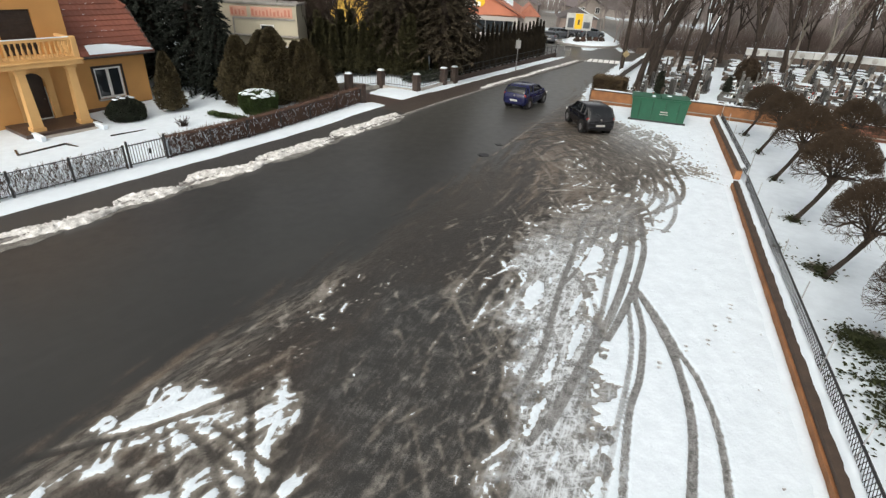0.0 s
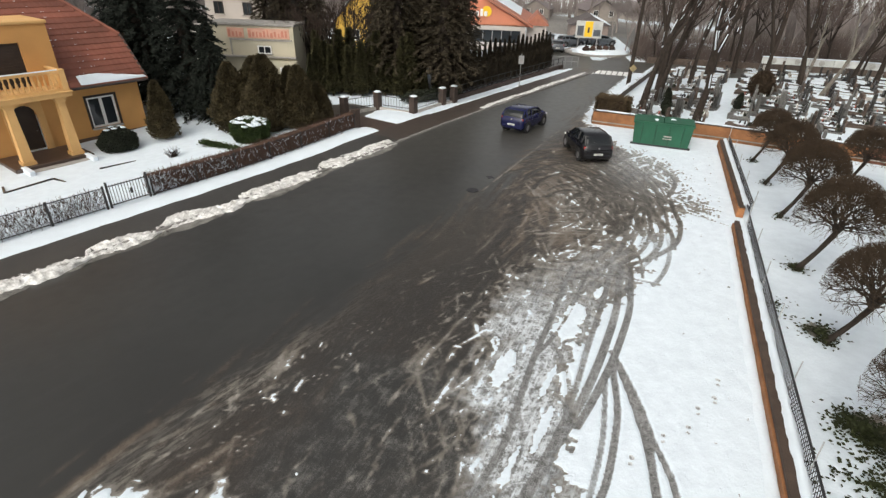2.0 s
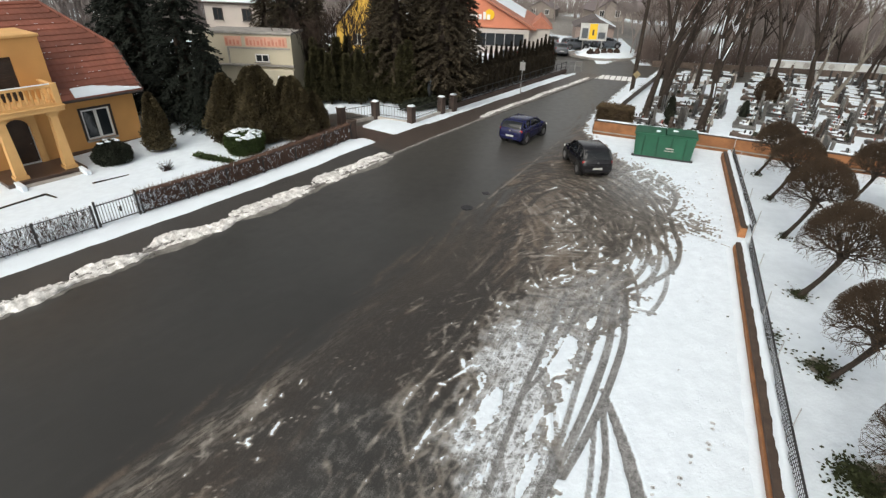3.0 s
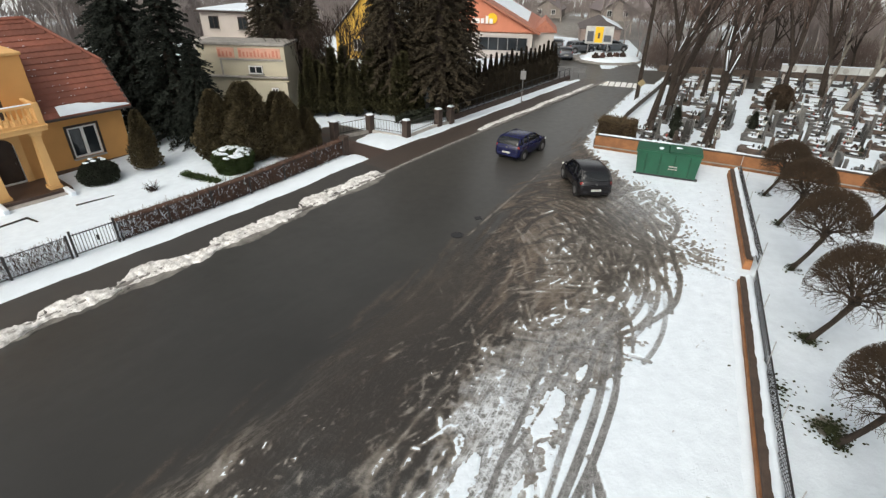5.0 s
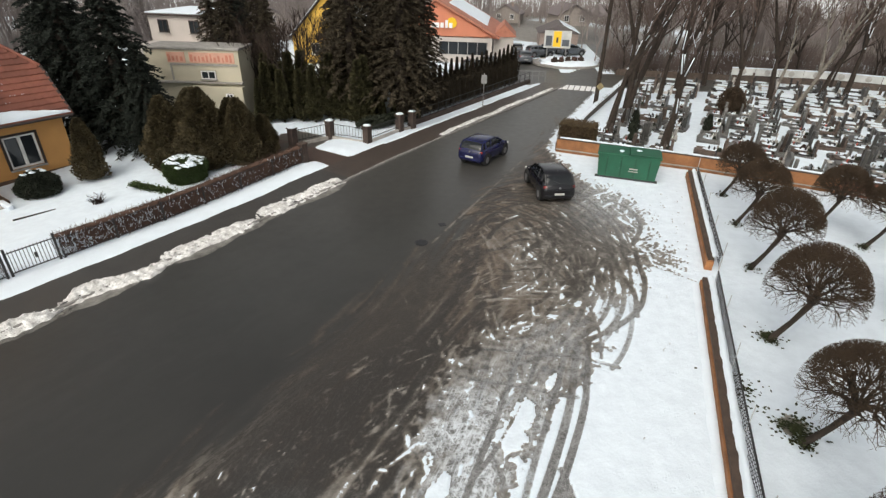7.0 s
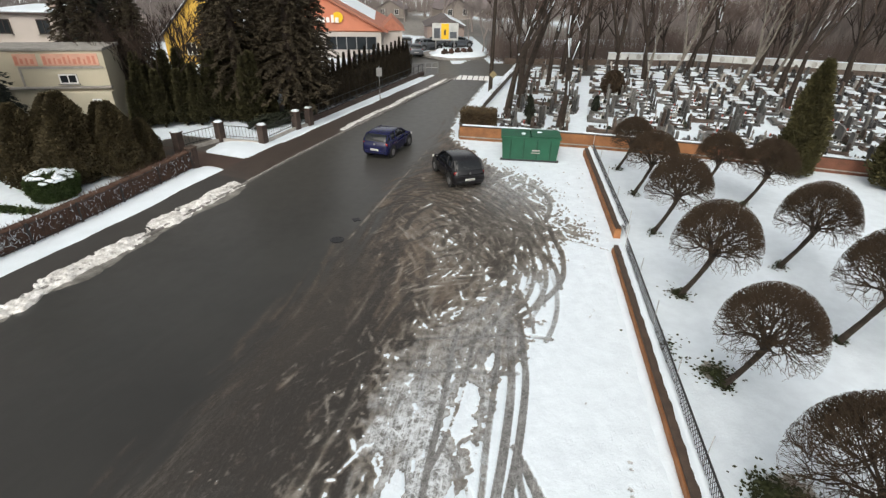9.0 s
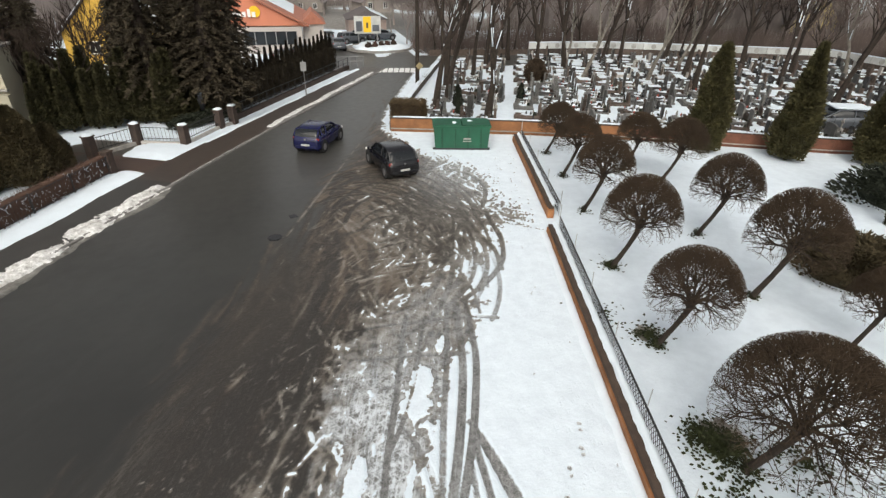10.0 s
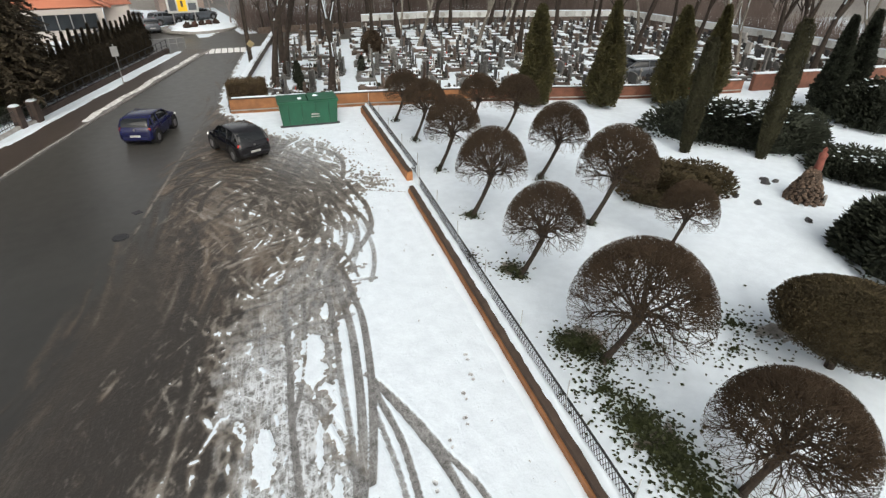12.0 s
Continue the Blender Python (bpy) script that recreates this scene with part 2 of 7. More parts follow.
def part(name, bm, material, parent, label="", smooth=False):
    """Links a mesh as one object under a thing or under a part."""
    me = bm.mesh(name, material, smooth) if isinstance(bm, B) else bm
    ob = new(name, me)
    ob.parent = parent
    return tagged(ob, label)


def solo(name, bm, material, label, category, x=0.0, y=0.0, z=0.0, rz=0.0, group="", kind="", smooth=False):
    me = bm.mesh(name, material, smooth) if isinstance(bm, B) else bm
    ob = new(name, me)
    ob.matrix_basis = Matrix.Translation((x, y, z)) @ Matrix.Rotation(rz, 4, 'Z')
    return tagged(ob, label, category, group, kind)


def place(ob, x, y, z, rz=0.0, s=1.0):
    """A copy of a thing elsewhere, turned and scaled."""
    made = copy_thing(ob, Matrix.Translation((x, y, z)) @ Matrix.Rotation(rz, 4, 'Z') @ Matrix.Scale(s, 4))
    return made


def sm(a, b, x):
    t = np.clip((np.asarray(x, float) - a) / (b - a), 0, 1)
    return t * t * (3 - 2 * t)


def gz(x, y):
    """The height of the ground: level at the car park, falling to the gardens across the road, and away beyond the town."""
    u = (x - 0.5) * -0.933 + (y - 20.7) * 0.36
    z = -0.6 * sm(1, 13, u) * (1 - 0.75 * sm(22, 33, y)) - 0.5 * sm(13, 20, u) * (1 - sm(30, 40, y))
    r = np.hypot(x - 5, y - 10)
    return z - 0.15 * np.maximum(0, r - 125)


def g(x, y):
    return float(gz(x, y))


# The road's left edge: a point, its direction and the way off the road.
EX, EY, DX, DY, NX, NY = -11.2, 15.2, 0.468, 0.884, -0.884, 0.468


def side(s, v):
    """A place s metres along the road's left edge and v metres off the road."""
    return EX + DX * s + NX * v, EY + DY * s + NY * v


ROAD_TURN = math.atan2(DY, DX)

# ---- ground ----


def vnoise(x, y, seed):
    xi, yi = np.floor(x), np.floor(y)
    fx, fy = x - xi, y - yi
    fx, fy = fx * fx * (3 - 2 * fx), fy * fy * (3 - 2 * fy)

    def h(a, b):
        q = np.sin(a * 127.1 + b * 311.7 + seed * 74.7) * 43758.5453
        return q - np.floor(q)
    return (h(xi, yi) * (1 - fx) + h(xi + 1, yi) * fx) * (1 - fy) + (h(xi, yi + 1) * (1 - fx) + h(xi + 1, yi + 1) * fx) * fy


def fbm(x, y, scale, seed, octaves=4):
    total, amp, norm = 0, 1.0, 0
    for o in range(octaves):
        total = total + amp * vnoise(x * scale, y * scale, seed + o)
        norm, amp, scale = norm + amp, amp * 0.55, scale * 2.03
    return total / norm


def smooth_line(pts, step=0.06):
    """A curve through the points, sampled closely."""
    pts = [np.array(p, float) for p in pts]
    ext = [2 * pts[0] - pts[1], *pts, 2 * pts[-1] - pts[-2]]
    out = []
    for a, b, c, d in zip(ext, ext[1:], ext[2:], ext[3:]):
        n = max(2, int(np.linalg.norm(c - b) / step))
        for t in np.linspace(0, 1, n, endpoint=False):
            out.append(0.5 * (2 * b + (c - a) * t + (2 * a - 5 * b + 4 * c - d) * t**2 + (3 * b - a - 3 * c + d) * t**3))
    return np.array(out)


def spaced(lo, a, b, hi, step, grow=1.16):
    core = list(np.arange(a, b, step))
    right, w = [core[-1]], step
    while right[-1] < hi:
        w *= grow
        right.append(right[-1] + w)
    left, w = [core[0]], step
    while left[-1] > lo:
        w *= grow
        left.append(left[-1] - w)
    return np.array(left[:0:-1] + core + right[1:])


XS = spaced(-900, -8.0, 13.0, 900, 0.048)
YS = spaced(-600, 1.5, 28.0, 1200, 0.048)
FAR_Y = spaced(0, 56.0, 57.0, 1200, 0.13)
YS = np.concatenate([YS[YS < 28], np.arange(28.05, 56.9, 0.13), FAR_Y[FAR_Y > 56.99]])
GX, GY = np.meshgrid(XS, YS)
RIGHT = np.interp(GY, [-20, 2.9, 5.7, 8.7, 10.6, 13.1, 16.9, 23, 31.5, 39.5, 50, 80], [-16, -6.6, -5.5, -4.3, -3.4, -2.3, -0.8, 1.3, 4.4, 7.1, 10.8, 21.3])
WALLX = np.interp(GY, [-30, 5.8, 19.3, 30.2], [-1.5, 7.15, 10.3, 12.95])
VOFF = (GX - EX) * NX + (GY - EY) * NY
SOFF = (GX - EX) * DX + (GY - EY) * DY
N1, N2, N3 = fbm(GX, GY, 0.5, 3), fbm(GX, GY, 1.7, 11), fbm(GX, GY, 5.0, 23)


def flow(px, py, cx=0.9, cy=21.0):
    """The way the wheels went: along the road, and round in arcs where cars turn."""
    dx, dy = px - cx, (py - cy) / 1.3
    r = np.hypot(dx, dy) + 0.25
    tx, ty = -dy / r, 1.3 * dx / r
    flip = np.where(tx * 0.468 + ty * 0.884 < 0, -1.0, 1.0)
    w = np.exp(-(((px - 6.2) / 3.6) ** 2 + ((py - 20.8) / 6.6) ** 2) ** 2)
    a = radians(63) + 0.9 * (vnoise(px * 0.3, py * 0.22, 71) - 0.5)
    vx, vy = (1 - w) * np.cos(a) + w * flip * tx, (1 - w) * np.sin(a) + w * flip * ty
    n = np.hypot(vx, vy) + 1e-6
    return vx / n, vy / n


def drawn(cell, reach, steps, seed, twist, cx, cy):
    """Noise smeared along the wheels' way, with mean 0 and spread 1."""
    total = vnoise(GX / cell, GY / cell, seed)
    for sign in (-1, 1):
        px, py = GX.copy(), GY.copy()
        for _ in range(steps):
            vx, vy = flow(px, py, cx, cy)
            px = px + sign * reach / steps * (vx * math.cos(twist) - vy * math.sin(twist))
            py = py + sign * reach / steps * (vx * math.sin(twist) + vy * math.cos(twist))
            total = total + vnoise(px / cell, py / cell, seed)
    return (total - total.mean()) / total.std()


FLECK, STREAK = drawn(0.09, 0.26, 5, 41, 0.0, 2.6, 21.0), drawn(0.16, 1.0, 8, 43, 0.0, 1.5, 17.5)
CROSS, CROSS_BACK = drawn(0.10, 0.4, 5, 45, 0.65, -1.0, 24.0), drawn(0.10, 0.45, 5, 47, -0.45, 2.0, 25.0)
MARKS = np.maximum(np.maximum(FLECK, STREAK - 0.1), np.maximum(CROSS - 0.15, CROSS_BACK - 0.3))
MARKS = (MARKS - MARKS.mean()) / MARKS.std()
white = np.interp(GY, [-20, 3.8, 4.9, 5.8, 7.9, 9.2, 10.7, 12.6, 14.1, 15.2, 16.7, 18, 20, 24, 27, 30, 33], [1, 1.5, 1.4, 1.9, 1.8, 1.4, 1.7, 1.9, 2.6, 3.6, 5.0, 6.9, 8.4, 9.0, 8.5, 7.4, 6.2])
across = np.clip((GX - RIGHT) / np.maximum(0.5, white - RIGHT), 0, 1.2)
swirl_zone = np.exp(-(((GX - 5.6) / 3.6) ** 2 + ((GY - 20.5) / 6.2) ** 2) ** 2)
fan = np.exp(-((GX - 9.6) / 1.1) ** 2 - ((GY - 21.2) / 1.3) ** 2)
dark = np.exp(-((GX + 0.1) / 1.9) ** 2 - ((GY - 6.4) / 4.6) ** 2)
corner = sm(0.0, 0.6, np.hypot(GX + 5.3, (GY - 3.0) * 1.4) - 0.85 + (N3 - 0.5)) * sm(0.0, 0.6, 5.9 - GY + 0.15 * (GX + 3) + (N2 - 0.5) * 1.8) * sm(-0.5, 0.4, -2.3 - GX + (N2 - 0.5) * 1.6) * sm(0.05, 0.5, GX - RIGHT + (N3 - 0.5) * 0.5)
# How far the mud keeps the snow down: high on the road's side, low in the clean snow.
bare_level = 4.6 - 3.2 * across ** 1.4 - 1.2 * (N1 - 0.5)
bare_level = bare_level * (1 - swirl_zone) + swirl_zone * (0.95 - 1.8 * (N2 - 0.5) + 1.1 * sm(5.0, 2.8, GX - 0.25 * (GY - 20)))
bare_level = bare_level + 0.3 * dark - 2.3 * np.exp(-((GX - RIGHT - 1.0) / 0.7) ** 2) * sm(12, 8.5, GY) * (0.1 + 1.1 * N3)
ridge_snow = np.exp(-((np.hypot(GX + 5.0, (GY - 2.7) * 1.5) - 0.85) / 0.28) ** 2)
bare_level = bare_level - 4.3 * corner * (0.4 + N2) - 3.4 * ridge_snow
edge_soft = 0.5 + 1.1 * np.exp(-((GY - 21.5) / 5.0) ** 4)
churned = np.exp(-((GX - 8.6) / 1.9) ** 2 - ((GY - 26.6) / 3.0) ** 2)
bare_level = bare_level - 4.6 * (1 - 0.78 * churned) * np.clip((GX - white + (N2 - 0.5) * 1.8 + (N3 - 0.5) * 0.6 + edge_soft) / (2 * edge_soft), 0, 1)
packed_to = np.interp(GY, [1, 4, 6, 8, 10.9, 12.6, 14.5, 16.5, 18], [2.6, 2.9, 3.1, 3.5, 3.6, 4.6, 5.9, 6.4, 6.0])
packed = sm(-0.55, 0.6, GX - white + (N2 - 0.5) * 1.4 + (N3 - 0.5) * 1.0 + 0.12 * STREAK) * sm(0.35, -0.35, GX - packed_to + (N2 - 0.5) * 1.3 + (N3 - 0.5) * 0.6) * sm(18.5, 15.5, GY)
for px, py, rx, ry in ((2.05, 9.8, 0.25, 0.75), (3.75, 11.9, 0.36, 1.0), (1.75, 10.6, 0.15, 0.5), (2.95, 8.0, 0.10, 0.8), (3.15, 9.6, 0.09, 0.7), (2.3, 6.9, 0.10, 0.6), (4.75, 13.7, 0.12, 0.45), (1.95, 5.6, 0.12, 0.5)):
    ax, ay = GX - px - 0.33 * (GY - py) * (0.6 + 0.4 * (px > 1.9)), GY - py
    packed = packed * sm(0.75, 1.2, np.hypot(ax / rx, ay / ry) + (N3 - 0.5) * 1.3 + (N2 - 0.5) * 0.8)
snow = np.clip(0.45 + 0.17 * (MARKS - bare_level), 0, 1)
kept = sm(0.0, 0.25, packed)
fray = sm(-1.9, -0.7, GX - white + (N1 - 0.5) * 1.5) * sm(1.0, -0.2, GX - white) * sm(2.5, 4, GY) * sm(17, 15, GY)
snow = snow * (1 - kept) + kept * np.clip(0.20 + 0.12 * packed + 0.10 * MARKS + 0.5 * (N3 - 0.5), 0, 1)
rim = np.exp(-((GX - RIGHT - 1.5) / 0.75) ** 2) * sm(12.5, 9.5, GY) * sm(2, 4, GY)
chunk = np.maximum(vnoise(GX / 0.16 + 0.6 * N3, GY / 0.16, 91), 0.93 * vnoise(GX / 0.07, GY / 0.08 + 0.5 * N3, 93))
snow = np.maximum(snow, sm(0.2, 0.6, rim) * np.clip((chunk - 0.83) * 6.5 + (N2 - 0.5) * 2.2, 0, 0.7))
snow = np.maximum(snow, sm(0.1, 0.6, fray) * np.clip((chunk - 0.85) * 6.5 + (N2 - 0.5) * 1.6, 0, 0.62))
mud = np.clip(sm(-0.5, 0.9, GX - RIGHT + 0.35 * STREAK), 0, 1)
mud = mud * (1 - 0.1 * dark)
# A smooth wet lane of thin mud between the asphalt and the churned ground.
lane = sm(0.7, -0.7, GX - np.interp(GY, [12, 14.5, 18, 22, 26, 30], [-1.4, 0.3, 1.3, 1.7, 2.3, 3.9]) + (N1 - 0.5) * 1.2 + 0.12 * STREAK) * sm(12.0, 15.0, GY)
dim = np.exp(-(((GX + 1.0 - 0.25 * (GY - 12)) / 2.7) ** 2 + ((GY - 11.8) / 4.6) ** 2) ** 1.5)
edge_band = np.exp(-((GX - RIGHT - 0.5) / 0.55) ** 2) * sm(15, 10, GY)

# Ruts: a line, half its width and how deep it is worn.
FAN_RUTS = [
    ([(4.5, 10.0), (4.48, 9.78), (4.36, 8.87), (4.2, 7.9), (3.9, 6.8), (3.5, 5.6), (3.0, 4.0), (2.6, 2.5)], 0.13, 0.5),
    ([(4.75, 10.4), (4.71, 10.08), (4.67, 9.17), (4.56, 8.39), (4.2, 7.0), (3.8, 6.0), (3.4, 4.4), (3.0, 2.5)], 0.15, 0.62),
    ([(4.8, 10.9), (4.98, 9.65), (5.08, 8.64), (5.12, 7.6), (4.95, 5.9), (4.4, 4.0), (3.9, 2.4)], 0.16, 0.72),
    ([(4.9, 10.5), (5.17, 9.07), (5.26, 8.16), (5.45, 6.9), (5.3, 5.2), (4.6, 2.4)], 0.14, 0.6),
    ([(3.35, 10.99), (3.54, 10.23), (3.62, 9.5), (3.5, 8.6)], 0.13, 0.65),
    ([(2.2, 9.2), (2.5, 8.2), (2.5, 7.3), (2.1, 6.2)], 0.12, 0.4),
]
DRIVE_RUTS = [
    ([(4.1, 15.2), (3.84, 14.4), (3.31, 12.21), (2.84, 10.53), (2.52, 9.08), (2.2, 7.6), (1.7, 6.3)], 0.13, 0.9),
    ([(4.6, 15.0), (4.27, 14.01), (3.83, 12.58), (3.28, 11.24), (2.79, 10.37)], 0.11, 0.7),
    ([(5.4, 15.5), (5.19, 14.72), (4.7, 12.79), (4.2, 11.08), (3.83, 9.66), (3.34, 8.06), (2.37, 5.9), (1.8, 4.9)], 0.15, 0.7),
    ([(5.7, 15.5), (5.56, 14.88), (5.15, 12.86), (4.62, 11.07), (4.13, 9.68), (3.67, 8.57), (2.9, 6.9), (2.2, 5.4)], 0.19, 0.8),
    ([(6.0, 15.6), (5.83, 14.52), (5.54, 12.94), (5.08, 11.46), (4.7, 10.42), (4.17, 9.18), (3.7, 8.2)], 0.16, 0.9),
    ([(2.79, 17.2), (1.98, 15.61), (1.47, 14.26), (0.89, 12.32), (0.2, 10.4)], 0.2, 0.8),
]
TURN_RUTS = [
    ([(2.28, 14.81), (3.33, 14.87), (4.54, 14.85), (5.72, 14.79), (6.7, 14.5)], 0.13, 0.7),
    ([(2.59, 13.57), (3.82, 13.46), (4.69, 13.34), (5.4, 13.2)], 0.15, 0.65),
    ([(8.29, 26.72), (9.22, 25.48), (9.29, 23.86), (8.57, 21.98)], 0.17, 0.85),
    ([(8.6, 21.6), (8.51, 20.45), (8.42, 19.13), (7.93, 17.64), (6.97, 16.43), (5.9, 15.6)], 0.18, 1.0),
    ([(7.62, 21.28), (7.74, 19.61), (7.91, 18.41), (7.71, 17.06)], 0.17, 0.95),
    ([(7.49, 18.33), (6.71, 17.24), (5.81, 16.35)], 0.18, 0.6),
    ([(6.2, 25.0), (7.0, 23.2), (7.1, 21.4), (6.6, 19.4)], 0.13, 0.85),
    ([(6.7, 25.4), (7.5, 23.4), (7.6, 21.6), (7.0, 19.2)], 0.12, 0.8),
    ([(10.5, 20.1), (9.8, 21.2), (9.0, 22.6), (8.2, 24.3)], 0.22, 0.35),
    ([(10.5, 19.8), (9.2, 20.3), (8.2, 20.8), (7.2, 21.6)], 0.22, 0.35),
]
CORNER_RUTS = [
    ([(-6.6, 3.2), (-6.04, 3.5), (-5.05, 4.1), (-4.13, 4.87), (-3.2, 5.8)], 0.15, 0.85),
    ([(-4.66, 4.2), (-4.15, 3.51), (-3.71, 2.94), (-3.0, 1.9)], 0.12, 0.7),
    ([(-3.9, 4.1), (-3.63, 3.83), (-3.24, 3.38), (-2.94, 3.05), (-2.3, 2.2)], 0.13, 0.8),
    ([(-3.59, 5.26), (-3.3, 4.72), (-2.92, 3.82), (-2.63, 3.2), (-2.3, 2.2)], 0.14, 0.8),
    ([(-4.5, 4.35), (-3.66, 3.88), (-2.87, 3.49), (-2.0, 3.0)], 0.15, 0.7),
    ([(-3.84, 4.42), (-3.19, 4.08), (-2.6, 3.76)], 0.12, 0.75),
    ([(-2.2, 5.6), (-2.25, 4.89), (-2.26, 3.93), (-2.42, 3.13), (-2.6, 2.0)], 0.26, 0.95),
]
press = np.zeros_like(GX)


def stamp(field, line, width, depth):
    for px, py in line:
        i0, i1 = np.searchsorted(XS, (px - 2 * width, px + 2 * width))
        j0, j1 = np.searchsorted(YS, (py - 2 * width, py + 2 * width))
        if i1 > i0 and j1 > j0:
            q = np.hypot(GX[j0:j1, i0:i1] - px, GY[j0:j1, i0:i1] - py)
            field[j0:j1, i0:i1] = np.maximum(field[j0:j1, i0:i1], depth * (1 - sm(width * 0.6, width * 1.2, q)))


for line, width, depth in FAN_RUTS + DRIVE_RUTS + TURN_RUTS + CORNER_RUTS:
    stamp(press, smooth_line(line, 0.03), width * 0.62, min(1.0, depth * 1.1))
rnd = random.Random(5)
pale_band, dark_band = np.zeros_like(GX), np.zeros_like(GX)
for _ in range(170):
    y0 = rnd.uniform(1.5, 25)
    r0, w0 = float(np.interp(y0, [2.9, 8.7, 13.1, 16.9, 23, 31.5], [-6.6, -4.3, -2.3, -0.8, 1.3, 4.4])), float(np.interp(y0, [3.8, 10.7, 14.1, 18, 24], [1.5, 1.7, 3.6, 7.8, 8.8]))
    px, py = rnd.uniform(r0 + 0.3, w0 + 0.6), y0
    way = radians(64) + rnd.gauss(0, 0.16 if y0 > 9 else 0.55)
    bend, line = rnd.gauss(0, 0.035), []
    for _ in range(int(rnd.uniform(25, 75))):
        line.append((px, py))
        px, py, way = px + 0.1 * math.cos(way), py + 0.1 * math.sin(way), way + bend * 0.35
    stamp(pale_band if rnd.random() < 0.5 else dark_band, line, rnd.uniform(0.06, 0.16), rnd.uniform(0.35, 1.0))
for x0, y0, length, bent in ((-1.9, 9.2, 9.5, 0.004), (-0.4, 8.2, 9.0, 0.006), (0.5, 8.0, 8.5, 0.004), (-2.9, 8.0, 7.0, 0.0), (1.3, 11.0, 7.0, 0.008), (-0.9, 11.5, 8.0, 0.002)):
    way, line, px, py = radians(63), [], x0, y0
    for _ in range(int(length * 10)):
        line.append((px, py))
        px, py, way = px + 0.1 * math.cos(way), py + 0.1 * math.sin(way), way + bent
    stamp(dark_band, line, 0.24, 0.8)
for _ in range(95):
    cx, cy, r = 4.4 + rnd.gauss(0, 0.8), 20.8 + rnd.gauss(0, 1.8), rnd.uniform(1.2, 4.6)
    a0, sweep, squeeze = rnd.uniform(-1.9, 1.3), rnd.uniform(0.7, 2.0), rnd.uniform(1.2, 1.6)
    arc = [(cx + r * math.cos(a0 + sweep * k / 12) * 0.85, cy + r * squeeze * math.sin(a0 + sweep * k / 12)) for k in range(13)]
    if max(p[0] - 0.18 * (p[1] - 20) for p in arc) < 8.4:
        stamp(press, smooth_line(arc), rnd.uniform(0.06, 0.12), rnd.uniform(0.5, 0.95))
lot = (GX > RIGHT) & (GX < WALLX)
torn = press * (0.35 + 0.75 * N3)
snow = np.where(lot, snow * (1 - np.clip(torn, 0, 0.93)) * (1 - 0.5 * fan * N2 * 1.4), snow)
# Slush thrown up beside the ruts.
ridge = np.clip(press * 2, 0, 1) * (1 - np.clip(press * 2, 0, 1)) * 4
snow = np.where(lot, np.clip(snow + 0.10 * ridge * N3 * 2, 0, 1), snow)
# Footprints across the clean snow.
foot = np.zeros_like(GX)
for k in range(30):
    s = k / 29
    stamp(foot, [(5.1 + 2.6 * s + 0.13 * (-1) ** k, 7.4 + 5.4 * s + 0.3 * math.sin(k * 2.3))], 0.07, 0.12)
for k in range(210):
    y = rnd.uniform(19.6, 29.8)
    w = float(np.interp(y, [19.3, 30.2], [10.3, 12.95]))
    x = w - 0.25 - abs(rnd.gauss(0, 1.0))
    stamp(foot, [(x, y), (x + 0.03, y + 0.07)], rnd.uniform(0.04, 0.07), rnd.uniform(0.25, 0.7))
for k in range(120):
    s = rnd.random() ** 0.8
    x, y = 10.3 - 3.0 * s + rnd.gauss(0, 0.25 + 0.5 * s), 20.0 + 2.5 * s + rnd.gauss(0, 0.2 + 0.7 * s)
    stamp(foot, [(x, y), (x - 0.12, y + 0.07), (x - 0.22, y + 0.12)], rnd.uniform(0.04, 0.075), rnd.uniform(0.35, 0.8))
for k in range(26):
    y = 4.0 + 0.61 * k
    x = float(np.interp(y, [5.8, 19.3], [7.15, 10.3])) - 1.1 + 0.12 * (-1) ** k + 0.3 * math.sin(k * 0.4)
    stamp(foot, [(x + rnd.gauss(0, 0.25), y)], 0.055, 0.8 if k in (1, 2, 4, 5, 7) else rnd.uniform(0.0, 0.22))
for k in range(26):
    x, y = 7.3 + rnd.gauss(0, 0.7), 14.6 + rnd.gauss(0, 1.6)
    stamp(foot, [(x, y), (x + 0.1, y - 0.05)], rnd.uniform(0.05, 0.09), rnd.uniform(0.2, 0.5))
for k in range(130):
    s = rnd.random()
    x, y = 6.4 + 2.9 * s + rnd.gauss(0, 0.45), 6.5 + 13.2 * s
    stamp(foot, [(x, y), (x + 0.02, y + 0.07)], rnd.uniform(0.04, 0.07), rnd.uniform(0.3, 0.6))
for px, py in ((6.94, 9.66), (6.46, 9.24), (6.11, 8.63), (5.51, 8.29), (7.2, 10.3), (4.75, 7.6)):
    stamp(foot, [(px, py)], 0.075, 0.95)
    stamp(foot, [(px - 0.05, py - 0.17)], 0.06, 0.9)
snow = np.where(lot, snow * (1 - 0.75 * foot), snow)
# The road and what lies beyond it.
onroad = (GX <= RIGHT) & (VOFF < 0.05)
snow = np.where(onroad, 0.0, snow)
seam = np.exp(-((GX - RIGHT + 0.04) / 0.075) ** 2) * sm(18, 22, GY) * sm(33, 31, GY) * sm(0.35, 0.5, N2)
snow, mud = np.maximum(snow, 0.34 * seam), np.maximum(mud, seam)
mud = np.where(VOFF > 0.05, 0.25, mud)
bare_left = (VOFF >= 0.05) & (VOFF < 2.25)
snow = np.where(bare_left, 0.12 + 0.5 * (N2 - 0.5), snow)
snow = np.where(VOFF >= 2.25, 0.95, snow)
drive = (SOFF > 14.6) & (SOFF < 19.0) & (VOFF >= 0.05) & (VOFF < 9)
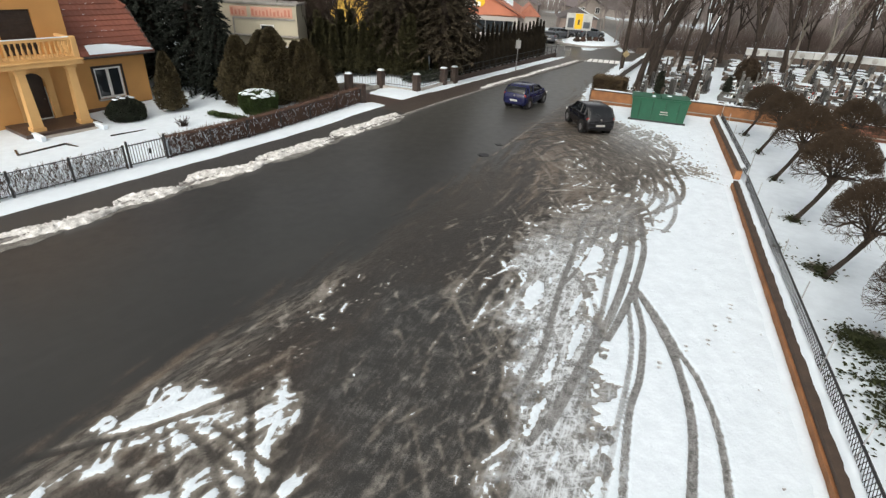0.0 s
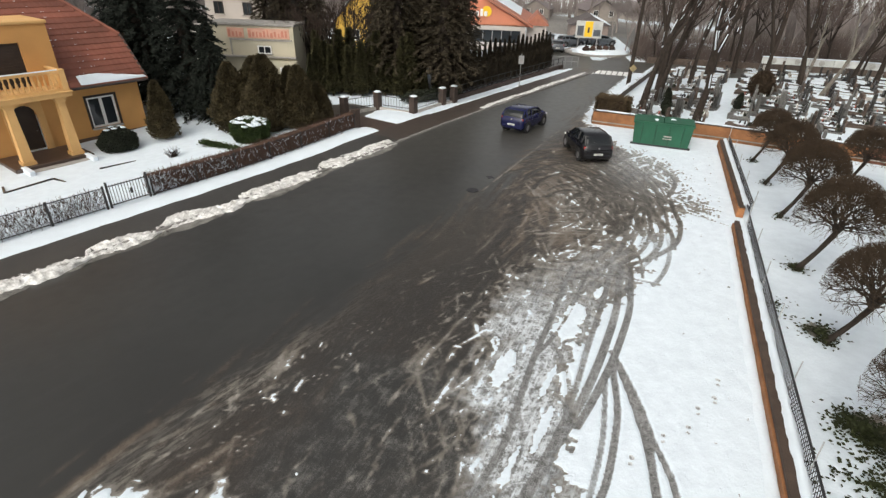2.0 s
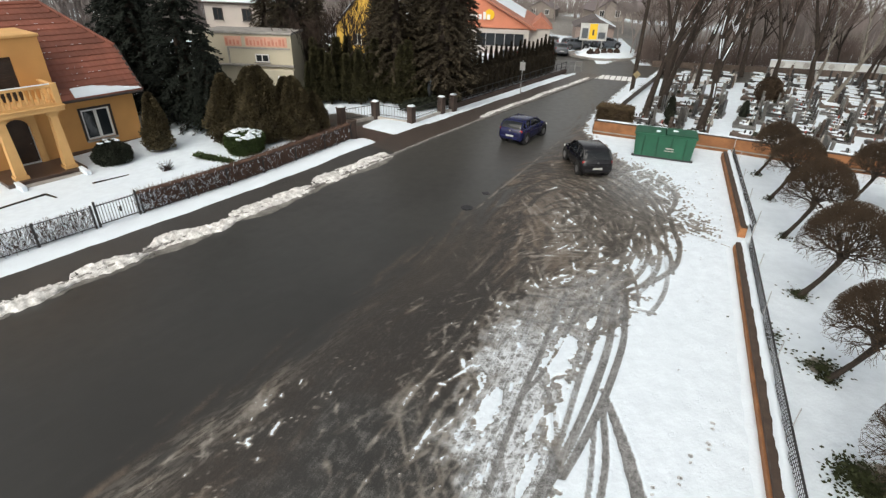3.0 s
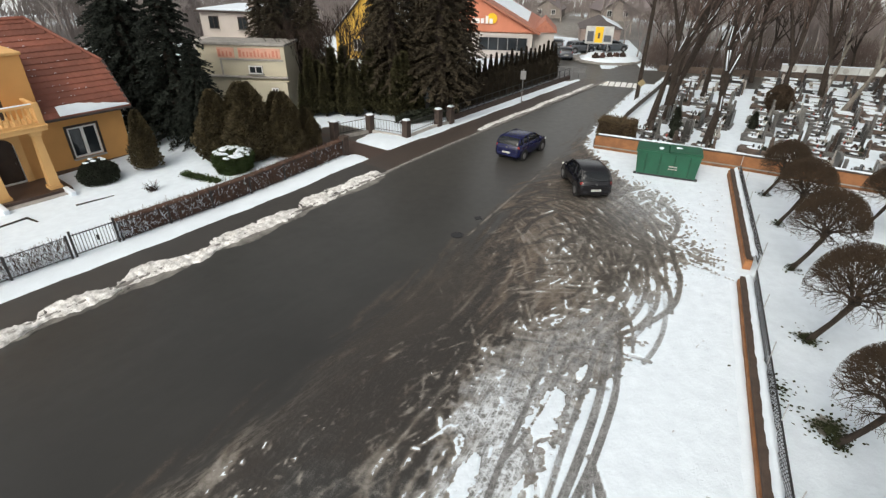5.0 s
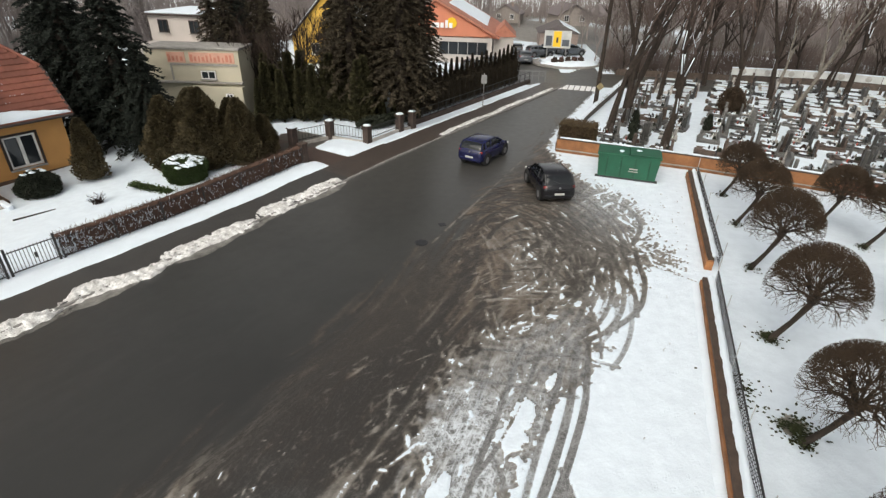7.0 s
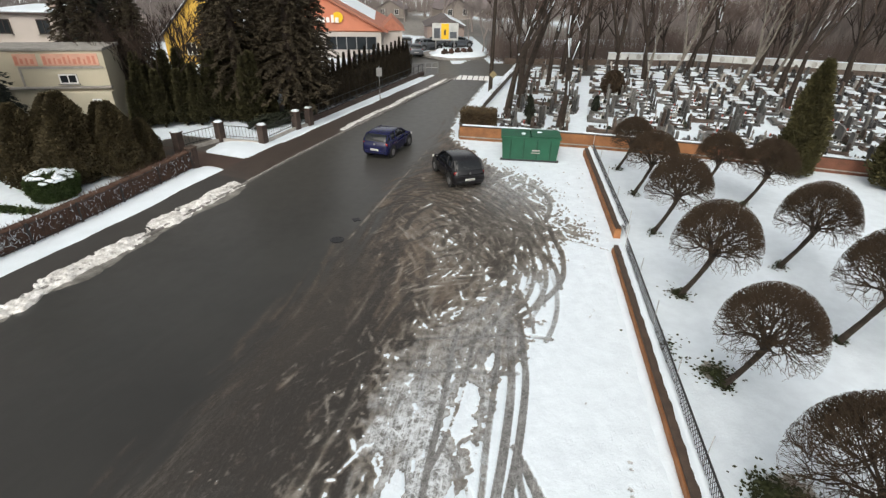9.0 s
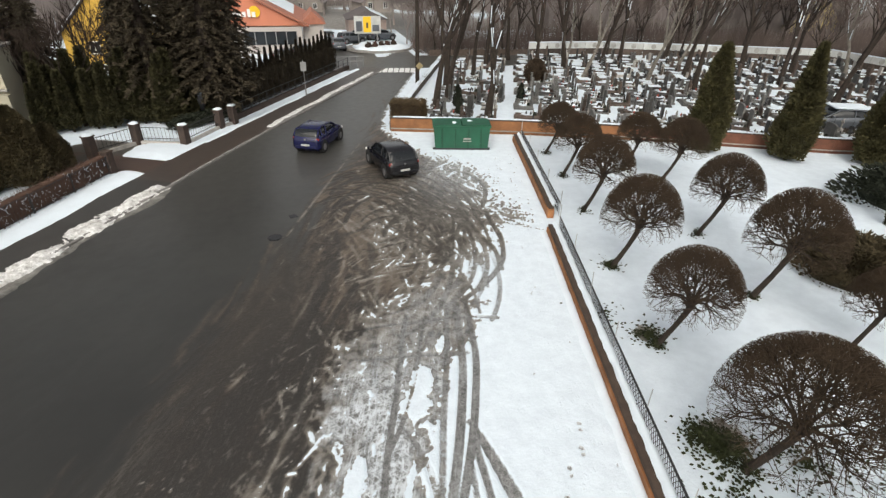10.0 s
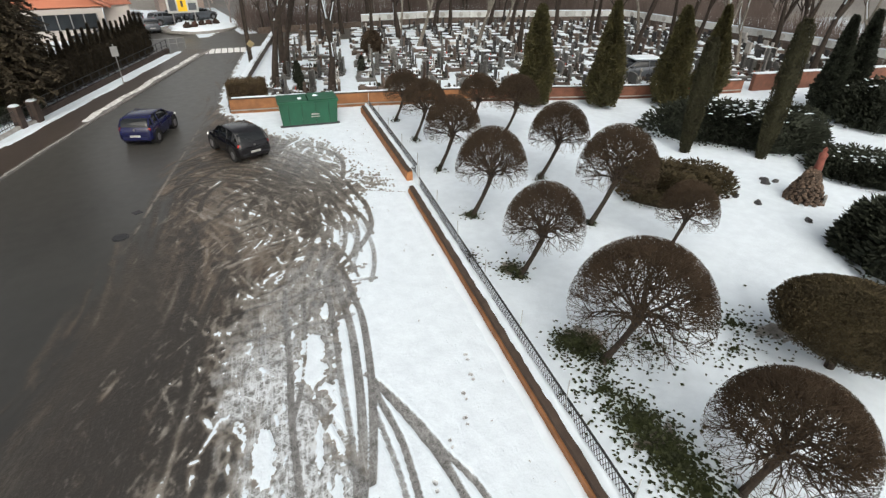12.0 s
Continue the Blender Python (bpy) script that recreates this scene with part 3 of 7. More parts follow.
snow = np.where(drive, 0.1 + 0.45 * sm(0.9, 0, np.abs(SOFF - 16.6) / 2.2) * 0 + 0.5 * sm(17.9, 18.8, SOFF) * sm(2.0, 3.0, VOFF), snow)
verge = (GY > 31) & (GX > RIGHT) & (GX < RIGHT + 30)
snow = np.where(verge & ~lot, 0.2 + 0.75 * sm(0.0, 0.35, GX - RIGHT + 0.2 * (N2 - 0.5)), snow)
behind = (GX >= WALLX) | ((GY > 33.3) & (GX > RIGHT + 1.0))
snow = np.where(behind & (GY < 110), 0.93 + 0.2 * (N1 - 0.5), snow)
# Bare earth and ivy under the clipped trees.
for ex, ey, er in ((10.2, 9.2, 0.75), (9.3, 6.2, 0.9), (10.6, 12.9, 0.5), (11.5, 16.6, 0.4), (14.9, 6.9, 0.8)):
    q = np.hypot(GX - ex, GY - ey) / er
    snow = np.where(q < 3, snow * (1 - 0.75 * np.exp(-q * q) * (0.4 + N3)), snow)
# The crossing and the shop's yard.
cross = ((GY > 53.0) & (GY < 60.0) & (GX > -2) & (GX < 24)) | ((GX > -3) & (GX < 9.0) & (GY > 54) & (GY < 86) & (VOFF < 9)) | ((GX > 14.5) & (GX < 19) & (GY > 54) & (GY < 90))
snow = np.where(cross, 0.05 + 0.3 * (N1 - 0.5), snow)
mud = np.where(cross, 0.1, mud)
far = np.hypot(GX - 5, GY - 5) > 78
snow = np.where(far, 0.40 + 1.3 * (fbm(GX, GY, 0.06, 61) - 0.5), snow)
mud = np.where(far, 0.9, mud)
snow = np.clip(snow, 0, 1)

rise = 0.035 * sm(0.3, 0.8, snow) + 0.012 * (N3 - 0.5) * sm(0.2, 0.6, snow) - 0.03 * press * lot + 0.02 * (N1 - 0.5) * (snow > 0.8)
near = sm(60, 25, np.hypot(GX - 3, GY - 15))
HEIGHT = gz(GX, GY) + rise * near
ny, nx = GX.shape
me = bpy.data.meshes.new("ground")
me.vertices.add(nx * ny)
me.vertices.foreach_set("co", np.stack([GX, GY, HEIGHT], -1).astype(np.float32).ravel())
idx = np.arange(nx * ny).reshape(ny, nx)
quads = np.stack([idx[:-1, :-1], idx[:-1, 1:], idx[1:, 1:], idx[1:, :-1]], -1).reshape(-1, 4)
me.loops.add(quads.size)
me.loops.foreach_set("vertex_index", quads.ravel().astype(np.int32))
me.polygons.add(len(quads))
me.polygons.foreach_set("loop_start", np.arange(0, quads.size, 4, dtype=np.int32))
me.polygons.foreach_set("use_smooth", np.ones(len(quads), dtype=bool))
for key, field in (("snow_cover", snow), ("mud_cover", mud), ("wheel_press", press * lot), ("packed_snow", lot * np.maximum(np.maximum(packed * (0.30 + 0.70 * sm(14.2, 11.6, GY + (N1 - 0.5) * 2)), 0.8 * sm(-0.2, 0.9, GX - packed_to) * sm(19, 15.5, GY)), churned * 0.6)), ("wet_lane", lane * lot), ("grey_slush", lot * sm(-3.2, -1.6, GX + (N1 - 0.5) * 2) * sm(11.0, 8.6, GY + (N2 - 0.5) * 2)), ("edge_band", edge_band * lot * (1 - 0.6 * dim)), ("pale_band", pale_band * (1 - 0.85 * dim) * (0.1 + 0.7 * sm(7, 11, GY))), ("dark_band", np.maximum(dark_band, 0.85 * dim * np.clip(0.80 - 0.28 * STREAK + 0.5 * (N3 - 0.5), 0.1, 1))), ("streaking", np.clip(0.36 + 0.09 * MARKS + 0.06 * STREAK + 0.5 * (N2 - 0.5) + 0.34 * swirl_zone + 0.12 * across - 0.10 * sm(13, 7, GY) * sm(1.6, -0.6, GX) - 0.27 * dim + 0.05 * sm(9, 7, GY) + 0.12 * dark, 0, 1))):
    me.attributes.new(key, 'FLOAT', 'POINT').data.foreach_set("value", field.astype(np.float32).ravel())
me.update(calc_edges=True)
me.validate()


def ground_material():
    m = bpy.data.materials.new("ground")
    m.use_nodes = True
    t = m.node_tree
    bsdf = t.nodes["Principled BSDF"]

    def node(kind, **values):
        n = t.nodes.new(kind)
        for k, v in values.items():
            n.inputs[k].default_value = v
        return n

    def link(a, b):
        t.links.new(a, b)

    def attr(name):
        n = t.nodes.new("ShaderNodeAttribute")
        n.attribute_name = name
        return n.outputs["Fac"]

    def maths(op, a, b, c=None):
        n = t.nodes.new("ShaderNodeMath")
        n.operation = op
        for i, v in enumerate((a, b, c)):
            if isinstance(v, (int, float)):
                n.inputs[i].default_value = v
            elif v is not None:
                link(v, n.inputs[i])
        return n.outputs[0]

    def mixed(fac, a, b):
        n = t.nodes.new("ShaderNodeMix")
        n.data_type = 'RGBA'
        for i, v in ((0, fac), (6, a), (7, b)):
            if isinstance(v, tuple):
                n.inputs[i].default_value = (*v, 1)
            elif isinstance(v, (int, float)):
                n.inputs[i].default_value = v
            else:
                link(v, n.inputs[i])
        return n.outputs[2]

    def ramp(v, a, b):
        n = node("ShaderNodeMapRange", **{"From Min": a, "From Max": b})
        n.interpolation_type = 'SMOOTHSTEP'
        link(v, n.inputs["Value"])
        return n.outputs[0]

    geo = t.nodes.new("ShaderNodeNewGeometry")
    turn = node("ShaderNodeMapping", Rotation=(0, 0, radians(-27.9)), Scale=(0.28, 1, 1))
    turn.vector_type = 'TEXTURE'
    turn.inputs["Rotation"].default_value = (0, 0, radians(62))
    turn.inputs["Scale"].default_value = (4.5, 1, 1)
    link(geo.outputs["Position"], turn.inputs["Vector"])

    def noise_at(scale, detail=6, vec=None, rough=0.6):
        n = node("ShaderNodeTexNoise", Scale=scale, Detail=detail, Roughness=rough)
        link(vec or geo.outputs["Position"], n.inputs["Vector"])
        return n.outputs["Fac"]

    big, mid, fine, grit = noise_at(0.35), noise_at(2.2), noise_at(11.0, 8), noise_at(70.0, 4)
    streak, streak_fine = noise_at(1.6, 6, turn.outputs[0]), noise_at(6.0, 6, turn.outputs[0])
    s, md = attr("snow_cover"), attr("mud_cover")
    # Ragged edges: noise pushes the cover up and down before it is cut.
    crumb = noise_at(34.0, 8, None, 0.7)
    pr = ramp(maths('MULTIPLY_ADD', maths('SUBTRACT', crumb, 0.5), 0.9, maths('MULTIPLY_ADD', maths('SUBTRACT', fine, 0.5), 0.5, attr("wheel_press"))), 0.22, 0.62)
    rag = maths('MULTIPLY_ADD', maths('SUBTRACT', fine, 0.5), 0.34, s)
    rag = maths('MULTIPLY_ADD', maths('SUBTRACT', streak_fine, 0.5), 0.18, rag)
    rag = maths('MULTIPLY_ADD', maths('SUBTRACT', crumb, 0.5), 0.26, rag)
    cover = ramp(rag, 0.455, 0.565)
    slush = ramp(rag, -0.02, 0.46)
    asphalt = mixed(ramp(big, 0.3, 0.7), (0.0165, 0.0158, 0.0139), (0.0225, 0.0215, 0.0190))
    asphalt = mixed(ramp(streak, 0.45, 0.75), asphalt, (0.026, 0.0248, 0.022))
    # Paler with distance along Y: the sky's grazing reflection is painted into the asphalt.
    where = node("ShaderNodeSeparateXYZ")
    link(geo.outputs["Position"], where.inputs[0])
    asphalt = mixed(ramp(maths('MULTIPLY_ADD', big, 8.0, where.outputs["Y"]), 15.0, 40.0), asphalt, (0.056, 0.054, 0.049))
    lines = maths('MULTIPLY_ADD', maths('SUBTRACT', streak_fine, 0.5), 0.35, attr("streaking"))
    lines = maths('MULTIPLY_ADD', maths('SUBTRACT', noise_at(4.5, 10, None, 0.75), 0.5), 0.75, lines)
    lines = maths('MULTIPLY_ADD', maths('SUBTRACT', fine, 0.5), 0.35, lines)
    lines = maths('MULTIPLY_ADD', maths('SUBTRACT', crumb, 0.5), 0.50, lines)
    earth = mixed(ramp(lines, 0.24, 0.80), (0.022, 0.0162, 0.0115), (0.118, 0.089, 0.065))
    earth = mixed(maths('MULTIPLY', attr("edge_band"), ramp(maths('MULTIPLY_ADD', crumb, 0.35, noise_at(10.0, 6, turn.outputs[0])), 0.58, 0.80)), earth, (0.185, 0.17, 0.145))
    earth = mixed(maths('MULTIPLY', attr("pale_band"), ramp(lines, 0.30, 0.66)), earth, (0.092, 0.073, 0.055))
    earth = mixed(maths('MULTIPLY', attr("dark_band"), 0.7), earth, (0.017, 0.0148, 0.0124))
    scratch = []
    for angle in (74, 20, 128):
        along = node("ShaderNodeMapping", Rotation=(0, 0, radians(angle)), Scale=(7.0, 1, 1))
        along.vector_type = 'TEXTURE'
        link(geo.outputs["Position"], along.inputs["Vector"])
        scratch.append(noise_at(15.0, 5, along.outputs[0], 0.65))
    mottle = maths('MULTIPLY_ADD', scratch[0], 0.45, maths('MULTIPLY_ADD', noise_at(5.5, 10, None, 0.75), 0.35, maths('MULTIPLY', crumb, 0.2)))
    earth = mixed(maths('MULTIPLY', maths('MULTIPLY', ramp(mottle, 0.51, 0.62), attr("dark_band")), 0.6), earth, (0.088, 0.080, 0.069))
    earth = mixed(maths('MULTIPLY', pr, 0.75), earth, (0.020, 0.0165, 0.013))
    smooth_mud = mixed(ramp(lines, 0.2, 0.9), (0.030, 0.0245, 0.0190), (0.050, 0.041, 0.032))
    earth = mixed(maths('MULTIPLY', attr("wet_lane"), 0.85), earth, smooth_mud)
    gritty = mixed(ramp(maths('MULTIPLY_ADD', crumb, 0.40, maths('MULTIPLY_ADD', scratch[0], 0.25, maths('MULTIPLY', noise_at(2.2, 10, None, 0.75), 0.55))), 0.57, 0.76), (0.018, 0.0176, 0.0162), (0.140, 0.1375, 0.129))
    earth = mixed(maths('MULTIPLY', attr("grey_slush"), 0.92), earth, gritty)
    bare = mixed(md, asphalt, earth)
    bare = mixed(maths('MULTIPLY', maths('MULTIPLY', ramp(grit, 0.45, 0.7), md), 0.22), bare, (0.02, 0.019, 0.018))
    wetsnow = mixed(ramp(mid, 0.3, 0.7), (0.100, 0.086, 0.069), (0.27, 0.252, 0.225))
    low = mixed(maths('MULTIPLY', slush, md), bare, wetsnow)
    scratched = maths('MAXIMUM', scratch[0], maths('MAXIMUM', maths('SUBTRACT', scratch[1], 0.04), maths('SUBTRACT', scratch[2], 0.05)))
    scuffed = maths('MULTIPLY_ADD', noise_at(4.5, 10, None, 0.75), 0.5, maths('MULTIPLY', scratched, 0.5))
    packed = mixed(ramp(scuffed, 0.43, 0.575), (0.105, 0.104, 0.10), (0.66, 0.71, 0.755))
    tread = mixed(ramp(maths('MULTIPLY_ADD', scuffed, 0.6, maths('MULTIPLY', crumb, 0.4)), 0.40, 0.62), (0.040, 0.0385, 0.035), (0.31, 0.313, 0.315))
    low = mixed(maths('MULTIPLY', attr("packed_snow"), 0.85), low, packed)
    white_snow = mixed(ramp(mid, 0.25, 0.75), (0.615, 0.69, 0.76), (0.695, 0.775, 0.845))
    colour = mixed(cover, low, white_snow)
    colour = mixed(maths('MINIMUM', maths('MULTIPLY', maths('MULTIPLY', pr, attr("packed_snow")), 1.25), 1.0), colour, tread)
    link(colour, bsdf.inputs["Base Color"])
    rough_bare = node("ShaderNodeMapRange", **{"From Min": 0.3, "From Max": 0.7, "To Min": 0.36, "To Max": 0.43})
    link(mid, rough_bare.inputs["Value"])
    rough = maths('MULTIPLY_ADD', cover, 0.3, maths('MULTIPLY_ADD', md, 0.12, rough_bare.outputs[0]))
    link(rough, bsdf.inputs["Roughness"])
    bsdf.inputs["Specular IOR Level"].default_value = 0.65
    bp = node("ShaderNodeBump", Strength=0.5, Distance=0.05)
    loose = maths('MINIMUM', maths('ADD', md, s), 1.0)
    calm = maths('MULTIPLY_ADD', ramp(s, 0.6, 0.85), -0.75, 1.0)
    h = maths('MULTIPLY_ADD', maths('MULTIPLY', maths('MULTIPLY', rag, loose), calm), 0.7, maths('MULTIPLY', fine, maths('MULTIPLY_ADD', md, 0.6, 0.001)))
    link(h, bp.inputs["Height"])
    link(bp.outputs[0], bsdf.inputs["Normal"])
    return m


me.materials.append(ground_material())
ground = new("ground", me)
tagged(ground, "wet asphalt road, muddy rutted car park and trodden snow", "ground", kind="structure")

backdrop_mesh = B()
for k in range(48):
    a0, a1 = 6.28319 * k / 48, 6.28319 * (k + 1) / 48
    backdrop_mesh.add([(5 + 560 * math.cos(a), 10 + 560 * math.sin(a), z) for z in (-120, 60) for a in (a0, a1)], [(0, 2, 3, 1)])
tagged(new("backdrop", backdrop_mesh.mesh("backdrop", glow("pale_sky", (0.74, 0.77, 0.80), 0.95))), "pale overcast winter sky low over the horizon", "sky", kind="structure")

# ---- banks, pavement and kerbs across the road ----


def strip(s0, s1, v0, v1, height, seed, rough, step=0.22, cuts=5, bend=0.0, pinches=()):
    """A heaped band of snow along the road."""
    bm, n = B(), int((s1 - s0) / step)
    for i in range(n + 1):
        s = s0 + (s1 - s0) * i / n
        wob = bend * float(sm(11, 4, s)) / rough + 0.32 * (noise.noise(Vector((s * 0.45, seed, 0)))) + 0.06 * noise.noise(Vector((s * 4.1, seed, 3)))
        end = min(1, min(i, n - i) / 3)
        pinch = max((math.exp(-((s - p) / 0.55) ** 2) for p in pinches), default=0.0)
        lobe = 0.3 * max((1 - (s - p) / 2.2 for p in pinches if 0 <= s - p < 2.2), default=0.0)
        for k in range(cuts + 1):
            q = k / cuts
            v = v0 + wob * rough + 0.22 * pinch + (v1 - v0) * q * (1 - 0.5 * pinch + lobe + 0.25 * noise.noise(Vector((s * 0.8, seed, 9))) * rough) + 0.09 * rough * noise.noise(Vector((s * 3, k * 1.7, seed)))
            x, y = side(s, v)
            lump = 0.65 + 0.35 * noise.noise(Vector((s * 0.9, q * 2, seed))) * rough + 0.22 * noise.noise(Vector((s * 4, q * 6, seed))) * rough + 0.34 * noise.noise(Vector((s * 9, q * 9, seed))) * rough
            h = height * math.sin(math.pi * q) ** 0.55 * lump * end * (1 - 0.45 * pinch) if 0 < k < cuts else -0.05
            bm.v.append((x, y, g(x, y) + h))
    w = cuts + 1
    for i in range(n):
        for k in range(cuts):
            a = i * w + k
            bm.f.append((a, a + w, a + w + 1, a + 1))
    return bm


def flat(s0, s1, v0, v1, up, thick=0.12, step=0.8):
    bm, n = B(), max(1, int((s1 - s0) / step))
    for i in range(n + 1):
        s = s0 + (s1 - s0) * i / n
        for v, dz in ((v0, -thick), (v0, 0), (v1, 0), (v1, -thick)):
            x, y = side(s, v)
            bm.v.append((x, y, g(x, y) + up + dz))
    for i in range(n):
        for k in range(3):
            a = i * 4 + k
            bm.f.append((a, a + 4, a + 5, a + 1))
    bm.f += [(0, 1, 2, 3), (4 * n + 3, 4 * n + 2, 4 * n + 1, 4 * n)]
    return bm


tagged(new("pavement", flat(-40, 14.2, 0.1, 2.4, 0.07).mesh("pavement", PAVING)), "wet dark asphalt pavement between banks of snow", "pavement", kind="structure")
tagged(new("driveway", flat(14.9, 16.5, 2.2, 8.5, 0.05).mesh("driveway", PAVING_RED)), "wet reddish paved driveway crossing the pavement", "driveway", kind="structure")
tagged(new("pavement_far", flat(14.2, 43, 0.1, 2.2, 0.07).mesh("pavement", PAVING_BROWN)), "wet pavement beside the far conifer hedge", "pavement", kind="structure")
kerb = tagged(new("kerb"), "grey concrete kerbstones along the road", "kerb", kind="structure")
stone = B().box(0, 0, -0.15, 0.97, 0.14, 0.25, 0, 0.02).mesh("kerbstone", KERB)
for k in range(-12, 43):
    x, y = side(k + 0.5, 0.03)
    ob = part("kerbstone", stone, KERB, kerb)
    ob.matrix_basis = Matrix.Translation((x, y, g(x, y))) @ Matrix.Rotation(ROAD_TURN, 4, 'Z')
PINCHES = [(px - EX) * DX + (py - EY) * DY for px, py in ((-12.6, 9.6), (-11.4, 12.9), (-10.4, 15.2), (-9.0, 18.6), (-7.1, 22.7))]
solo("slush", strip(-26, 13.6, -0.42, 0.3, 0.05, 2.0, 1.5, 0.1, 8, -0.3, PINCHES), SLUSH, "grey-brown wet slush at the foot of the snow bank", "slush", kind="stuff", smooth=True)
solo("snow_bank", strip(-26, 13.8, -0.15, 0.95, 0.24, 1.0, 1.3, 0.07, 14, -0.32, PINCHES), DIRTY_SNOW, "ploughed bank of dirty white snow along the kerb", "snow bank", kind="stuff", smooth=True)
solo("snow_bank", strip(-26, 15.2, 1.95, 3.8, 0.2, 4.0, 0.35), SNOW, "clean snow lying between pavement and hedge", "snow bank", kind="stuff", smooth=True)
solo("snow_bank", strip(19.0, 42.5, 1.9, 2.75, 0.16, 6.0, 0.5), SNOW, "strip of clean snow along the far pavement", "snow bank", kind="stuff", smooth=True)
solo("snow_bank", strip(22.5, 41.5, 0.1, 0.8, 0.16, 8.0, 0.6), DIRTY_SNOW, "thin bank of ploughed snow on the far kerb", "snow bank", kind="stuff", smooth=True)
solo("snow_bank", strip(16.5, 19.8, 2.0, 5.6, 0.2, 9.0, 0.4), SNOW, "snow heaped before the pillared fence", "snow bank", kind="stuff", smooth=True)

# ---- leaves and twigs ----


def twigs(bm, rng, n, at, way, ln, r):
    for _ in range(n):
        p = Vector(at(rng))
        w = Vector(way(rng, p)).normalized()
        bm.tube(p, p + w * ln * rng.uniform(0.6, 1.3), r, r * 0.4, 3)


def shaggy(rng, n, prof, size, height, rad, droop=0.0, wide=0.3, uneven=1.0):
    """Leafy sprays over a body of revolution; prof(q) is its radius, from foot 0 to top 1, in parts of rad."""
    bm = B()
    for _ in range(n):
        q = rng.random() ** 0.85
        a = rng.uniform(0, 6.2832)
        r = rad * prof(q) * rng.uniform(0.86 - 0.14 * uneven, 1 + 0.06 * uneven) * (1 + uneven * (0.16 * math.sin(3 * a + q * 9) + 0.10 * math.sin(7 * a - q * 17)))
        p = Vector((r * math.cos(a), r * math.sin(a), height * q))
        out = Vector((math.cos(a), math.sin(a), rng.uniform(0.2, 1.2) - droop)).normalized()
        out = (out + Vector((rng.gauss(0, 0.35), rng.gauss(0, 0.35), rng.gauss(0, 0.3)))).normalized()
        up = Vector((rng.gauss(0, 1), rng.gauss(0, 1), rng.gauss(0, 1)))
        bm.leaf(p, out, up, size * rng.uniform(0.6, 1.4), size * wide * rng.uniform(0.6, 1.3))
    return bm


def core(prof, height, rad, k=9, n=10, shrink=0.8):
    return B().lathe([(max(0.01, rad * shrink * prof(j / (k - 1))), height * 0.98 * j / (k - 1)) for j in range(k)], n=n)


def column(q):
    return (0.75 + 0.25 * math.sin(min(1, q * 3) * 1.57)) * max(0.02, 1 - max(0, q - 0.25) / 0.75) ** 0.6


def dome(q):
    return math.sqrt(max(0.0, 1 - (max(0, q - 0.25) / 0.75) ** 2)) * (0.8 + 0.2 * min(1, q * 4))


def spire(q):
    return max(0.02, (1 - q) ** 0.85) * (0.55 + 0.45 * min(1, q * 6))


def conifer(name, label, seed, height, rad, leaf_mat, n, size, prof=column, trunk=0.2, category="conifer"):
    rng = random.Random(seed)
    t = thing(name, label, category)
    part("trunk", B().tube((0, 0, -0.2), (0, 0, height * 0.5), 0.06 * rad + 0.05, 0.04, 7), BARK, t)
    crown = part("crown", shaggy(rng, n, prof, size, height - trunk, rad), leaf_mat, t)
    inner = part("inner_foliage", core(prof, height - trunk, rad), leaf_mat, t)
    crown.location.z = inner.location.z = trunk
    return t


def spruce(name, label, seed, height, rad, leaf_mat, first=0.6, whorls=22, boughs=13, sprays=110):
    """A conifer with tiers of drooping boughs, each set with needled sprays."""
    rng = random.Random(seed)
    t = thing(name, label, "conifer")
    part("trunk", B().tube((0, 0, -0.3), (0, 0, height), 0.02 * height + 0.04, 0.02, 8), BARK, t)
    wood, needles = B(), B()
    for k in range(whorls):
        q = k / whorls
        z, r = first + (height - first) * q, rad * (1 - q) ** 0.9 + 0.15
        for j in range(boughs):
            a = 6.2832 * (j + rng.random() * 0.8) / boughs + k * 0.5
            ln = r * rng.uniform(0.65, 1.1)
            p0 = Vector((0, 0, z + rng.uniform(-0.2, 0.2)))
            p1 = p0 + Vector((math.cos(a) * ln * 0.6, math.sin(a) * ln * 0.6, -0.05 * ln))
            p2 = p0 + Vector((math.cos(a) * ln, math.sin(a) * ln, -0.32 * ln + 0.1))
            wood.tube(p0, p1, 0.03, 0.02, 3)
            wood.tube(p1, p2, 0.02, 0.006, 3)
            for i in range(sprays):
                f = rng.uniform(0.18, 1.0)
                c = p0.lerp(p1, f / 0.6) if f < 0.6 else p1.lerp(p2, (f - 0.6) / 0.4)
                w = Vector((math.cos(a + rng.gauss(0, 0.9)), math.sin(a + rng.gauss(0, 0.9)), rng.uniform(-0.75, 0.15)))
                needles.leaf(c, w.normalized(), (rng.gauss(0, 0.4), rng.gauss(0, 0.4), 1), rng.uniform(0.20, 0.44) * (0.6 + 0.4 * (1 - q)), rng.uniform(0.04, 0.075))
    tagged(part("branching", wood, BARK, t), kind="stuff")
    # Dark bark core stands for the shade deep between the boughs.
    part("inner_foliage", B().lathe([(rad * 0.15, first + 0.3), (rad * 0.13, first + (height - first) * 0.3), (rad * 0.07, first + (height - first) * 0.65), (0.05, height * 0.97)], n=12), BARK, t, "bark-brown core, dark for shade inside the crown")
    part("crown", needles, leaf_mat, t)
    return t


